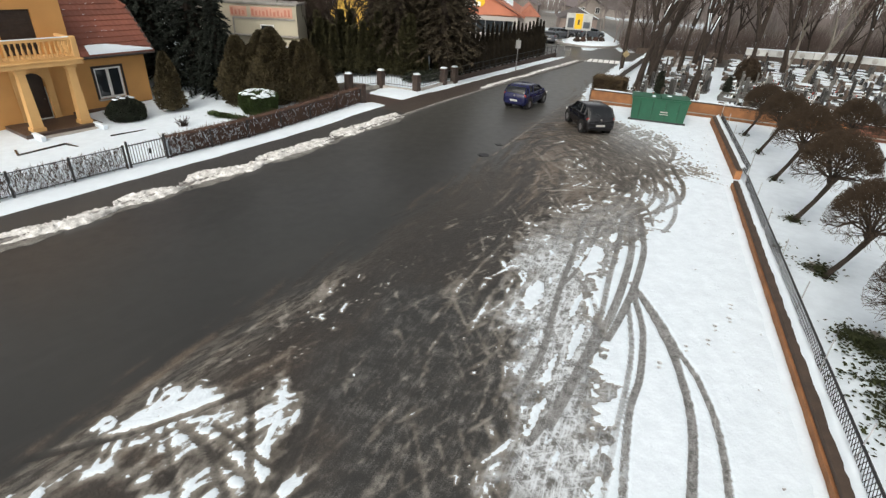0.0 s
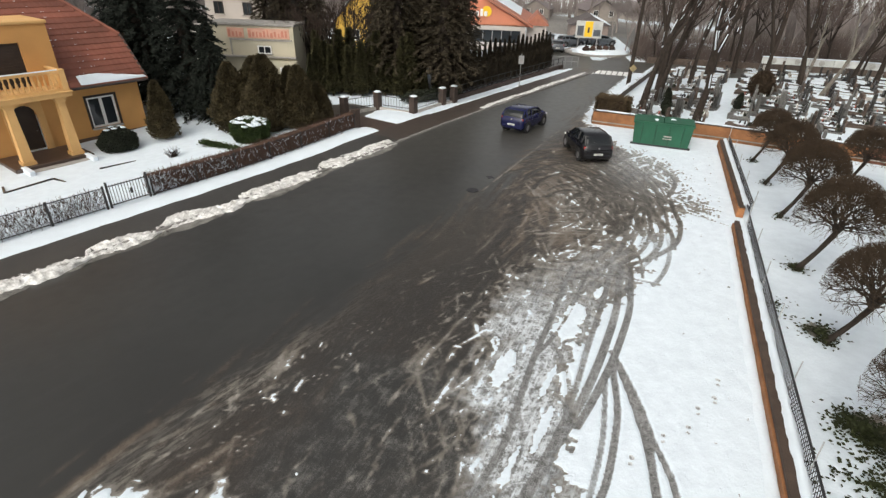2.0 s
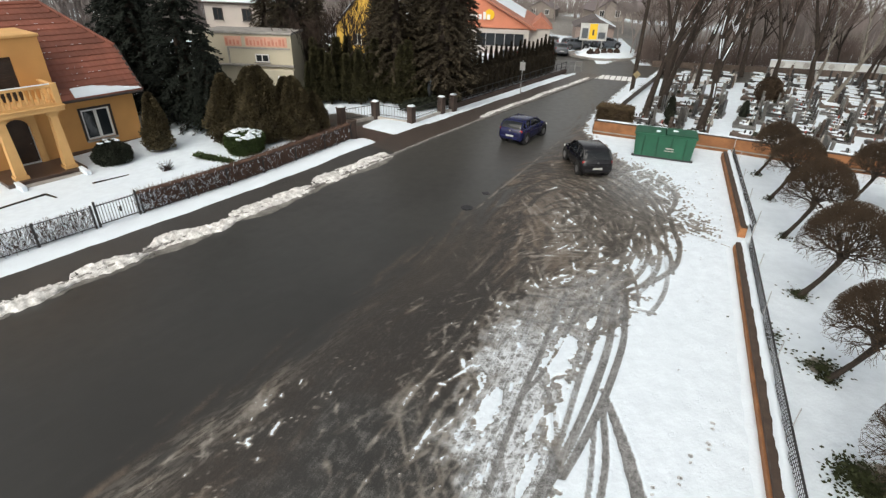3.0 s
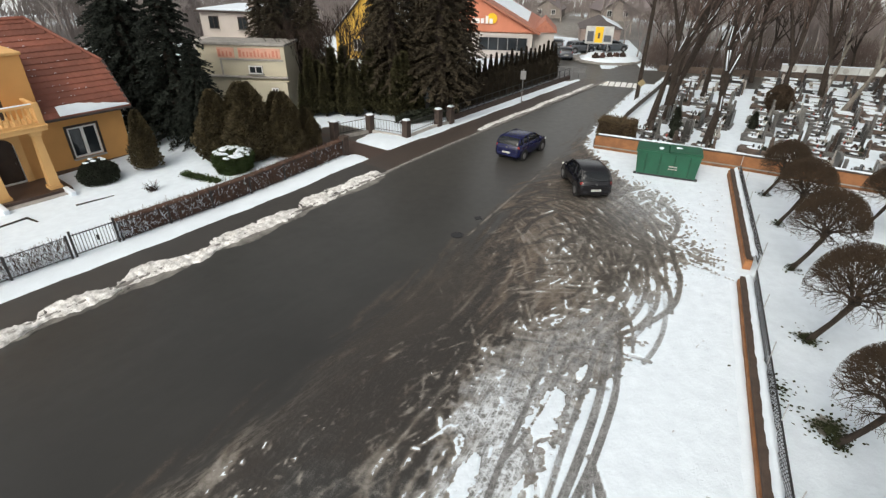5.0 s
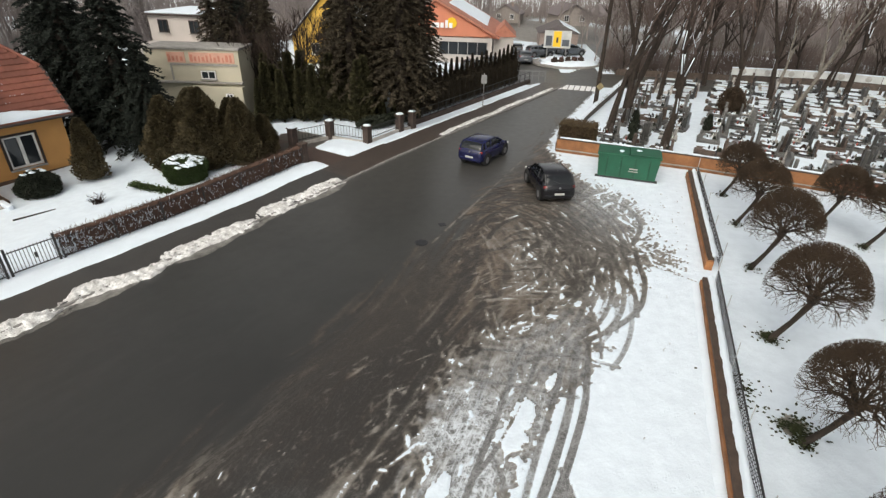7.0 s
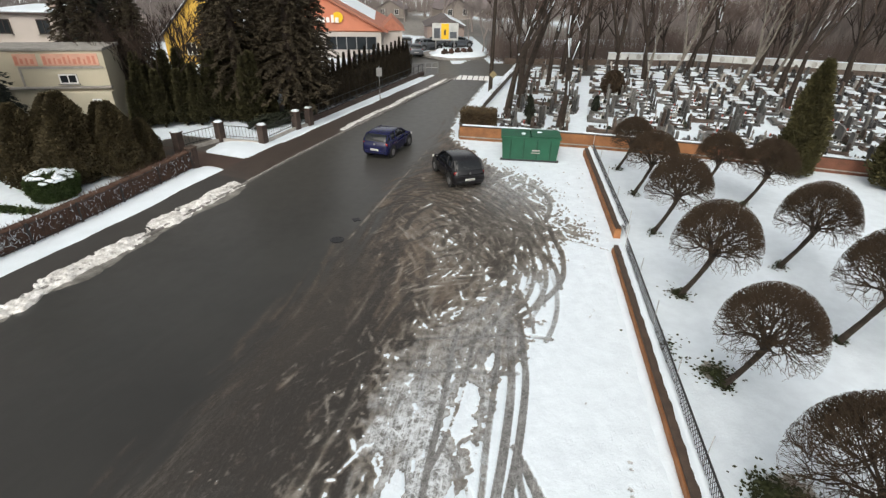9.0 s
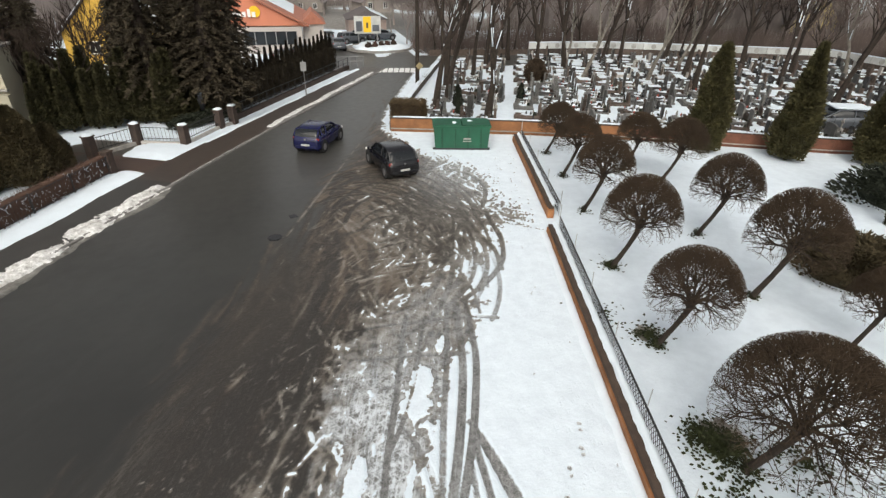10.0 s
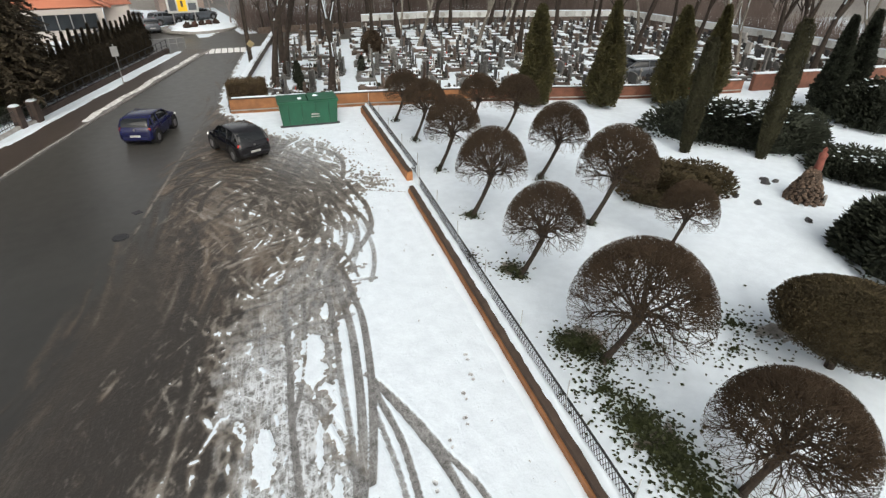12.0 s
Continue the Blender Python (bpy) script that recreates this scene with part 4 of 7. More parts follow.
def ball_tree(seed, R, trunk_h, crown_h, lean=0.0, dense=1.0, twig_mat=TWIG):
    """A clipped tree on a stem: limbs fan out and split into a close dome of twigs."""
    rng = random.Random(seed)
    t = thing("clipped_tree", "leafless tree clipped to a domed crown on a dark stem", "tree", group="clipped trees in the snow garden")
    top = Vector((lean * 0.4, 0.0, trunk_h))
    trunk = B()
    trunk.tube((0, 0, -0.15), (0, 0, 0.1), 0.15, 0.092, 9)
    trunk.tube((0, 0, 0.1), top * 0.55 + Vector((0.02, 0.02, 0)), 0.092, 0.072, 9)
    trunk.tube(top * 0.55 + Vector((0.02, 0.02, 0)), top, 0.072, 0.085, 9)
    part("trunk", trunk, BARK, t)

    def reach(w):
        z = max(w.z, -0.35)
        flat_r = math.hypot(w.x, w.y)
        return 1.0 / math.sqrt((flat_r / R) ** 2 + (z / (crown_h if z > 0 else crown_h * 0.55)) ** 2 + 1e-9)

    def tip(w, q):
        return top + Vector((0, 0, 0.28)) + w * reach(w) * q

    def sway(w, amount):
        return (w + Vector((rng.gauss(0, amount), rng.gauss(0, amount), rng.gauss(0, amount * 0.8)))).normalized()

    limbs, fine, nodes = B(), B(), []
    for i in range(16):
        a = 6.2832 * (i + rng.random() * 0.7) / 16
        el = (0.14, 0.42, 0.78, 1.15)[i % 4] + rng.uniform(-0.1, 0.15)
        w = Vector((math.cos(a) * math.cos(el), math.sin(a) * math.cos(el), math.sin(el)))
        p1 = tip(w, rng.uniform(0.30, 0.42))
        mid = (top + p1) / 2 + Vector((0, 0, 0.10)) - w * 0.05
        limbs.tube(top - Vector((0, 0, 0.05)), mid, 0.045, 0.034, 5)
        limbs.tube(mid, p1, 0.034, 0.026, 5)
        for _ in range(5):
            w2 = sway(w, 0.34)
            w2.z = max(w2.z, -0.05)
            p2 = tip(w2, rng.uniform(0.60, 0.74))
            m2 = (p1 + p2) / 2 + Vector((rng.gauss(0, 0.05), rng.gauss(0, 0.05), rng.gauss(0, 0.05)))
            limbs.tube(p1, m2, 0.020, 0.015, 4)
            limbs.tube(m2, p2, 0.015, 0.011, 4)
            nodes.append((w2.normalized(), p2))
            for _ in range(3):
                w3 = sway(w2, 0.22)
                w3.z = max(w3.z, -0.1)
                p3 = tip(w3, rng.uniform(0.80, 0.88))
                fine.tube(p2, p3, 0.010, 0.007, 3)
                nodes.append((w3.normalized(), p3))
    ways = np.array([tuple(w) for w, _ in nodes])
    # Twigs reach out to a close, even dome from the nearest branch end.
    for k in range(int(1900 * dense)):
        z = -0.13 + 1.13 * (k + 0.5) / (1900 * dense)
        a = 2.39996 * k + rng.gauss(0, 0.08)
        fl = math.sqrt(max(0.0, 1 - z * z))
        w = sway(Vector((fl * math.cos(a), fl * math.sin(a), z)), 0.03)
        order = np.argsort(-(ways @ np.array(w)))[:4]
        _, p = nodes[int(rng.choice(list(order)))]
        q = tip(w, rng.uniform(0.985, 1.0))
        m = p.lerp(q, 0.5) + Vector((rng.gauss(0, 0.025), rng.gauss(0, 0.025), rng.gauss(0, 0.025)))
        if z < 0.42 and rng.random() < 0.66:
            continue
        fine.tube(p, m, 0.0055, 0.005, 3)
        fine.tube(m, q, 0.005, 0.0035, 3)
    # Close spurs from old cuts thicken the upper half.
    for _ in range(int(1700 * dense)):
        a, el = rng.uniform(0, 6.2832), math.asin(rng.uniform(0.42, 1))
        w = Vector((math.cos(a) * math.cos(el), math.sin(a) * math.cos(el), math.sin(el)))
        w2 = sway(w, 0.10)
        fine.tube(tip(w, rng.uniform(0.72, 0.88)), tip(w2, rng.uniform(0.93, 1.0)), 0.009, 0.005, 3)
    # Clipped ends lie close along the dome.
    for _ in range(int(2400 * dense)):
        z, a = rng.uniform(-0.1, 1), rng.uniform(0, 6.2832)
        if rng.random() > 0.22 + 0.7 * z:
            continue
        fl = math.sqrt(1 - z * z)
        w = Vector((fl * math.cos(a), fl * math.sin(a), z))
        p = tip(w, rng.uniform(0.93, 0.99))
        q = tip(sway(w, 0.07), rng.uniform(0.985, 1.0))
        fine.tube(p, q, 0.0045, 0.003, 3)
    part("branching", limbs, BARK, t)
    part("crown", fine, twig_mat, t)
    return t


def bare_tree(seed, height, spread, trunk_r, wood_mat, twig_mat, name="bare_tree", label="tall leafless tree with a dark leaning trunk", depth=4, splits=3, fine_r=0.012, first=0.38, snowy=False):
    rng = random.Random(seed)
    t = thing(name, label, "tree")
    wood, fine, caught = B(), B(), B()

    def grow(p, w, ln, r, level):
        q = p
        for k in range(3):
            w = (w + Vector((rng.gauss(0, 0.07), rng.gauss(0, 0.07), 0.05))).normalized()
            e = q + w * ln / 3
            (wood if level < 3 else fine).tube(q, e, r * (1 - 0.22 * k), r * (1 - 0.22 * (k + 1)), 7 if level == 0 else 4 if level < 3 else 3)
            if snowy and level < 4 and rng.random() < (0.15 if level == 0 else 0.4):
                rr = r * (1 - 0.22 * k)
                off = Vector((-0.55, -0.25, 0.35)) * rr
                caught.tube(q + off, q.lerp(e, rng.uniform(0.5, 1.0)) + off, rr * 0.42, rr * 0.20, 5)
            if level and level < depth and k:
                side_w = (w + Vector((rng.gauss(0, 0.6), rng.gauss(0, 0.6), rng.uniform(0, 0.4)))).normalized()
                grow(e, side_w, ln * 0.5, max(fine_r, r * 0.4), level + 2)
            q = e
        if level < depth:
            for _ in range(splits if level else splits + 1):
                s = spread if level else spread * 0.8
                w2 = (w + Vector((rng.gauss(0, s), rng.gauss(0, s), rng.uniform(0.0, 0.35)))).normalized()
                grow(q - w * ln * rng.uniform(0, 0.3), w2, (ln if level else height * 0.38) * rng.uniform(0.55, 0.8), max(fine_r, r * (0.5 if level else 0.62)), level + 1)

    grow(Vector((0, 0, -0.3)), Vector((rng.gauss(0, 0.06), rng.gauss(0, 0.06), 1)), height * first, trunk_r, 0)
    part("trunk", wood, wood_mat, t)
    part("crown", fine, twig_mat, t)
    if caught.v:
        tagged(part("caught_snow", caught, SNOW, t, "snow along the limbs", True), kind="stuff")
    return t


# ---- the snow garden behind the low wall ----
KINDS = [ball_tree(41, 1.28, 1.5, 1.62, 1.4), ball_tree(42, 1.30, 1.5, 1.62, 1.4), ball_tree(43, 1.28, 1.5, 1.66, 1.4)]
SPOTS = [(11.66, 16.25, 0, 1.02, -0.4), (10.72, 12.22, 1, 0.94, -0.5), (12.78, 20.6, 2, 0.98, -0.3), (16.15, 17.75, 0, 0.98, -0.6), (15.08, 13.65, 2, 1.12, -0.4),
         (10.2, 8.25, 3, 1.02, -0.5), (15.8, 10.9, 2, 0.78, -0.2), (14.2, 27.8, 1, 0.9, -0.5), (13.65, 24.5, 0, 0.9, -0.3),
         (17.0, 24.7, 0, 0.86, -0.3), (18.1, 23.0, 2, 0.95, -0.6)]
KINDS.append(ball_tree(44, 1.66, 1.26, 1.84, 1.4, 1.4))
used = set()
for x, y, k, s, turn in SPOTS:
    x, y = x - 0.19, y + 0.08
    if k in used:
        place(KINDS[k], x, y, g(x, y), turn, s)
    else:
        used.add(k)
        KINDS[k].matrix_basis = Matrix.Translation((x, y, g(x, y))) @ Matrix.Rotation(turn, 4, 'Z') @ Matrix.Scale(s, 4)
near_tree = ball_tree(47, 1.38, 1.1, 1.52, 0.8, 1.6)
near_tree.matrix_basis = pose(9.68, 4.42, 0, 0, 0, -30)


def evergreen_ball(seed, R, trunk_h, crown_h):
    rng = random.Random(seed)
    t = thing("clipped_evergreen", "dense olive-green clipped evergreen on a short stem", "tree")
    part("trunk", B().tube((0, 0, -0.1), (0.05, 0, trunk_h + 0.3), 0.12, 0.1, 8), BARK, t)
    crown = part("crown", shaggy(rng, 26000, dome, 0.06, crown_h, R, uneven=0.12), OLIVE, t)
    inner = part("inner_foliage", core(dome, crown_h, R, shrink=0.9), OLIVE, t)
    crown.location.z = inner.location.z = trunk_h
    return t


evergreen_ball(51, 1.70, 1.0, 1.25).matrix_basis = pose(14.75, 5.4, 0)

CYP = [conifer("cypress", "tall olive-green columnar cypress before the brick wall", 61, 5.6, 1.1, THUJA_GREEN, 13000, 0.18, lambda q: max(0.02, (1 - q) ** 0.62) * (0.78 + 0.22 * min(1, q * 4))),
       conifer("cypress", "tall green columnar cypress with a narrow top", 62, 5.6, 1.1, THUJA_GREEN, 13000, 0.18, spire)]
for k, (x, y, s) in enumerate(((22.9, 26.8, 1.0), (26.4, 24.5, 1.05), (30.4, 22.9, 1.0), (33.3, 22.3, 0.95))):
    if k < 2:
        CYP[k].matrix_basis = Matrix.Translation((x, y, 0)) @ Matrix.Scale(s, 4)
    else:
        place(CYP[k % 2], x, y, 0, k * 1.3, s)


def low_shrub(name, label, seed, rx, ry, h, leaf_mat, n, size, snowy=0.0):
    """A wide mound of sprays, uneven in outline."""
    rng = random.Random(seed)
    t = thing(name, label, "shrub")
    bm, cap, mound = B(), B(), B()
    heaps = [(rng.uniform(-0.5, 0.5) * rx, rng.uniform(-0.5, 0.5) * ry, rng.uniform(0.4, 0.62)) for _ in range(7)] + [(0, 0, 0.7)]
    for i, (cx, cy, q) in enumerate(heaps):
        mound.blob(cx, cy, 0.0, rx * q * 0.8, ry * q * 0.8, h * (0.55 + 0.4 * rng.random()), seed + i, 0.3, 12, 7, 0.0)
        for _ in range(n // len(heaps)):
            a, el = rng.uniform(0, 6.2832), math.asin(rng.uniform(0, 1))
            m = rng.uniform(0.8, 1.12)
            p = Vector((cx + rx * q * m * math.cos(a) * math.cos(el), cy + ry * q * m * math.sin(a) * math.cos(el), h * 0.85 * m * math.sin(el) + 0.05))
            w = Vector((math.cos(a), math.sin(a), rng.uniform(0.1, 0.9))).normalized()
            bm.leaf(p, w, (rng.gauss(0, 1), rng.gauss(0, 1), rng.gauss(0, 1)), size * rng.uniform(0.6, 1.5), size * 0.22)
        if rng.random() < snowy:
            for _ in range(int(8 + 3 * rx)):
                sx, sy = cx * 0.6 + rng.gauss(0, 0.2) * rx, cy * 0.6 + rng.gauss(0, 0.2) * ry
                cap.blob(sx, sy, h * rng.uniform(0.78, 0.98), rng.uniform(0.05, 0.16), rng.uniform(0.04, 0.10), 0.03, seed + i, 0.4, 9, 5, -0.2)
    part("foliage", bm, leaf_mat, t)
    part("inner_foliage", mound, leaf_mat, t)
    if cap.v:
        tagged(part("snow_cap", cap, SNOW, t, "patches of snow", True), kind="stuff")
    return t


low_shrub("juniper", "wide dark brownish juniper mound lying on the snow", 71, 2.35, 1.9, 1.15, OLIVE, 16000, 0.17).matrix_basis = pose(19.9, 14.25, 0, 0, 0, -40)
low_shrub("juniper", "large spreading dark juniper dusted with snow", 72, 4.7, 3.2, 1.75, YEW, 26000, 0.22, 1.0).matrix_basis = pose(28.9, 17.0, 0, 0, 0, -35)
low_shrub("juniper", "dark spreading juniper beside the grotto", 73, 3.2, 2.4, 1.0, YEW, 12000, 0.2, 0.3).matrix_basis = pose(29.2, 11.0, 0, 0, 0, -30)
low_shrub("yew_bush", "dark blue-green yew bush with upright shoots", 74, 1.8, 1.8, 2.0, YEW, 12000, 0.26).matrix_basis = pose(21.7, 6.9, 0)
low_shrub("juniper", "dark evergreen shrubs in the far garden", 75, 4.4, 2.6, 2.3, YEW, 14000, 0.3, 0.2).matrix_basis = pose(38.6, 14.9, 0)

# Two slender clipped columns, narrow at the foot.


def spindle(q):
    return 0.30 + 0.70 * math.sin(math.pi * (0.06 + 0.80 * q)) if q < 0.97 else 0.3


for i, (x, y, h, r) in enumerate(((24.3, 16.9, 5.3, 0.40), (26.9, 14.6, 6.2, 0.44))):
    t = thing("columnar_yew", "slender dark olive columnar evergreen leaning over the snow", "conifer", x, y, 0, i)
    part("trunk", B().tube((0, 0, -0.1), (0, 0, h * 0.9), 0.12, 0.04, 7), BARK, t)
    part("crown", shaggy(random.Random(80 + i), 9500, spindle, 0.085, h, r, uneven=0.3), COLUMN_GREEN, t)
    part("inner_foliage", core(spindle, h, r), COLUMN_GREEN, t)

# Ivy and weeds showing through the snow under the trees.
ivy_rng = random.Random(90)
ivy = B()
for cx, cy, r, n in ((10.0, 8.95, 0.5, 800), (9.75, 9.3, 0.4, 500), (9.3, 6.6, 0.6, 800), (9.2, 5.6, 0.6, 900), (9.1, 4.9, 0.6, 500), (9.35, 7.7, 0.8, 330), (10.6, 12.75, 0.42, 260), (11.5, 16.5, 0.3, 130), (11.4, 8.2, 0.9, 240), (14.2, 7.6, 0.9, 260), (13.2, 7.0, 1.3, 160), (9.9, 14.0, 0.6, 60), (12.2, 5.6, 0.8, 200)):
    for _ in range(n):
        a, q = ivy_rng.uniform(0, 6.2832), abs(ivy_rng.gauss(0, 0.8)) * r
        p = (cx + q * math.cos(a), cy + q * math.sin(a), 0.04 + ivy_rng.uniform(0, 0.05))
        w = Vector((ivy_rng.gauss(0, 1), ivy_rng.gauss(0, 1), ivy_rng.uniform(0, 0.6))).normalized()
        ivy.leaf(p, w, (0, 0, 1), ivy_rng.uniform(0.05, 0.12), ivy_rng.uniform(0.025, 0.06))
for x, y, _, s, _ in SPOTS:
    for _ in range(110):
        a, q = ivy_rng.uniform(0, 6.2832), abs(ivy_rng.gauss(0, 0.13)) + 0.06
        p = (x - 0.19 + q * math.cos(a), y + 0.08 + q * math.sin(a), 0.03 + 0.3 * ivy_rng.random() * max(0, 1 - q / 0.3))
        w = Vector((ivy_rng.gauss(0, 1), ivy_rng.gauss(0, 1), ivy_rng.uniform(0, 1))).normalized()
        ivy.leaf(p, w, (0, 0, 1), ivy_rng.uniform(0.05, 0.1), ivy_rng.uniform(0.025, 0.05))
solo("ivy", ivy, IVY, "dark green ivy leaves showing through thin snow", "ivy", kind="stuff")

# ---- walls ----


def wall_run(bm, p, q, h, th, z=0.0, steps=None):
    (x0, y0), (x1, y1) = p, q
    ln = math.hypot(x1 - x0, y1 - y0)
    return bm.box((x0 + x1) / 2, (y0 + y1) / 2, z, ln, th, h, math.atan2(y1 - y0, x1 - x0), 0.012)


def snow_cap(pts, width, z, height, seed):
    """Snow lying along the top of a wall."""
    bm, n = B(), 0
    line = smooth_line(pts, 0.16)
    for i, (x, y) in enumerate(line):
        j = min(i + 1, len(line) - 1)
        dx, dy = line[j] - line[max(j - 1, 0)]
        d = math.hypot(dx, dy) or 1
        px, py = -dy / d, dx / d
        for k in range(5):
            q = k / 4 * 2 - 1
            w = width / 2 * (1 + 0.3 * noise.noise(Vector((x * 2.1, y * 2.1, seed + q))) + 0.35 * noise.noise(Vector((x * 7, y * 7, seed))))
            h = height * (1 - q * q) * (0.8 + 0.7 * noise.noise(Vector((x * 1.7, y * 1.7, seed)))) if abs(q) < 1 else 0
            bm.v.append((x + px * w * q, y + py * w * q, z + h))
    for i in range(len(line) - 1):
        for k in range(4):
            a = i * 5 + k
            bm.f.append((a, a + 5, a + 6, a + 1))
    return bm


LOW_A, LOW_B, LOW_C, LOW_D = (13.12, 30.3), (10.98, 20.5), (10.42, 19.3), (4.75, -4.2)
low = tagged(new("wall_low"), "low orange brick garden wall capped with snow", "wall", kind="structure")
part("brickwork", wall_run(B(), LOW_A, LOW_B, 0.33, 0.24), BRICK, low)
part("brickwork", wall_run(B(), LOW_C, LOW_D, 0.23, 0.20), BRICK, low)
part("coping", wall_run(B(), (LOW_A[0] + 0.05, LOW_A[1]), (LOW_B[0] + 0.05, LOW_B[1]), 0.10, 0.22, 0.33), COPING, low, "dark weathered coping")
part("coping", wall_run(B(), (LOW_C[0] + 0.05, LOW_C[1]), (LOW_D[0] + 0.05, LOW_D[1]), 0.12, 0.20, 0.23), COPING, low, "dark weathered coping")
part("end_pier", B().box(10.99, 20.52, 0, 0.30, 0.26, 0.385, -1.79, 0.012), BRICK, low)
for a, b, sd in ((LOW_A, LOW_B, 1), (LOW_C, LOW_D, 2)):
    part("snow_cap", snow_cap([(a[0] + 0.23, a[1]), (b[0] + 0.23, b[1])], 0.22, 0.36 if sd == 2 else 0.42, 0.10, sd), SNOW, low, "snow on the wall", True)
# Snow drifted against the car park side.
part("snow_foot", snow_cap([(LOW_C[0] - 0.2, LOW_C[1]), (LOW_D[0] - 0.2, LOW_D[1])], 0.3, 0.03, 0.06, 5), SNOW, low, "snow at the foot of the wall", True)

wire_fence = thing("wire_fence", "low diamond-mesh wire fence on thin grey stakes behind the brick wall", "fence")
mesh_bm = B()
for a, b in ((LOW_A, LOW_B), (LOW_C, LOW_D)):
    ax, ay, bx_, by_ = a[0] + 0.40, a[1], b[0] + 0.40, b[1]
    ln = math.hypot(bx_ - ax, by_ - ay)
    n = int(ln / 2.2)
    for k in range(n + 1):
        q = k / n
        x, y = ax + (bx_ - ax) * q, ay + (by_ - ay) * q
        part("stake", B().tube((x, y, 0), (x + 0.03 * math.sin(k * 2.1), y, 1.15), 0.017, 0.014, 6), PALE_STEEL, wire_fence)
    part("top_rail", B().tube((ax, ay, 0.62), (bx_, by_, 0.62), 0.028, 0.028, 6), DARK_STEEL, wire_fence)
    m = int(ln / 0.11)
    for k in range(m):
        for lean in (-1, 1):
            q0, q1 = k / m, (k + 2.2 * lean) / m
            if 0 <= q1 <= 1:
                mesh_bm.tube((ax + (bx_ - ax) * q0, ay + (by_ - ay) * q0, 0.12), (ax + (bx_ - ax) * q1, ay + (by_ - ay) * q1, 0.60), 0.008, 0.008, 3)
tagged(part("wire_mesh", mesh_bm, DARK_STEEL, wire_fence), kind="stuff")

BACK = [(6.45, 33.55), (13.4, 31.6), (20.0, 29.25), (29.8, 24.9), (37.6, 22.6)]
back_wall = tagged(new("wall_cemetery"), "orange brick cemetery wall with a pale ledge and snow on top", "wall", kind="structure")
for p, q in zip(BACK, BACK[1:]):
    part("brickwork", wall_run(B(), p, q, 0.82, 0.26), BRICK_RED if p[0] > 15 else BRICK, back_wall)
    part("ledge", wall_run(B(), (p[0] - 0.06, p[1] - 0.16), (q[0] - 0.06, q[1] - 0.16), 0.05, 0.10, 0.2), STONE_PALE, back_wall, "pale stone ledge")
    part("coping", wall_run(B(), p, q, 0.06, 0.34, 0.82), COPING, back_wall, "dark coping")
part("snow_cap", snow_cap([(6.6, 33.55), (13.4, 31.65), (20.0, 29.3), (29.8, 24.95), (37.6, 22.65)], 0.3, 0.87, 0.06, 7), SNOW, back_wall, "snow on the coping", True)
part("brickwork", wall_run(B(), (38.6, 22.5), (60, 16.5), 1.15, 0.3), BRICK_RED, back_wall)
part("coping", wall_run(B(), (38.6, 22.5), (60, 16.5), 0.07, 0.4, 1.15), SNOW, back_wall, "snow on the coping")
side_wall = tagged(new("wall_roadside"), "low stone wall with railings between cemetery and road", "wall", kind="structure")
part("brickwork", wall_run(B(), (6.5, 33.6), (9.3, 41.5), 0.55, 0.25), STONE_BROWN, side_wall)
part("brickwork", wall_run(B(), (9.3, 41.5), (15.2, 56.5), 0.6, 0.25), STONE_BROWN, side_wall)
part("snow_cap", snow_cap([(8.2, 38.0), (9.3, 41.5), (15.2, 56.5)], 0.4, 0.56, 0.10, 8), SNOW, side_wall, "thick snow on the wall", True)
box_hedge = thing("clipped_hedge", "brown clipped beech hedge at the wall's corner", "hedge", 7.75, 34.75, 0.1, radians(-16))
hrng = random.Random(76)
blades = B()
for _ in range(9000):
    p = [hrng.uniform(-1.0, 1.0), hrng.uniform(-0.7, 0.7), hrng.uniform(0.05, 1.35)]
    k = hrng.randrange(5)
    if k < 2:
        p[0] = (-1.0, 1.0)[k] + hrng.gauss(0, 0.05)
    elif k < 4:
        p[1] = (-0.7, 0.7)[k - 2] + hrng.gauss(0, 0.05)
    else:
        p[2] = 1.32 + hrng.gauss(0, 0.05)
    blades.leaf(p, Vector((hrng.gauss(0, 1), hrng.gauss(0, 1), hrng.uniform(-0.2, 1))).normalized(), (0, 0, 1), hrng.uniform(0.07, 0.13), 0.035)
part("foliage", blades, mat("beech_leaf", (0.080, 0.056, 0.029), 0.85, 0.45, 2.0, 0.0, sheen=0.28), box_hedge)
part("inner_foliage", B().box(0, 0, -0.1, 1.9, 1.3, 1.4, 0, 0.08), TWIG, box_hedge)

# ---- container ----
cont = thing("skip_container", "green steel skip with sloped ends standing on the snow", "container", 9.83, 30.05, 0.0, math.atan2(-0.63, 2.98))
hl, hw, ch = 1.53, 0.72, 1.28
shell = B()
prof = [(-hl + 0.10, 0.10), (hl - 0.10, 0.10), (hl, ch), (-hl, ch)]
shell.extrude([(x, -hw, z) for x, z in prof], (0, 0.04, 0))
shell.extrude([(x, hw - 0.04, z) for x, z in prof], (0, 0.04, 0))
shell.add([(-hl + 0.10, -hw, 0.1), (-hl + 0.10, hw, 0.1), (-hl, hw, ch), (-hl, -hw, ch)], [(0, 1, 2, 3)])
shell.add([(hl - 0.10, -hw, 0.1), (hl - 0.10, hw, 0.1), (hl, hw, ch), (hl, -hw, ch)], [(0, 1, 2, 3)])
shell.add([(-hl + 0.10, -hw, 0.12), (hl - 0.10, -hw, 0.12), (hl - 0.10, hw, 0.12), (-hl + 0.10, hw, 0.12)], [(0, 1, 2, 3)])
part("shell", shell, GREEN_STEEL, cont)
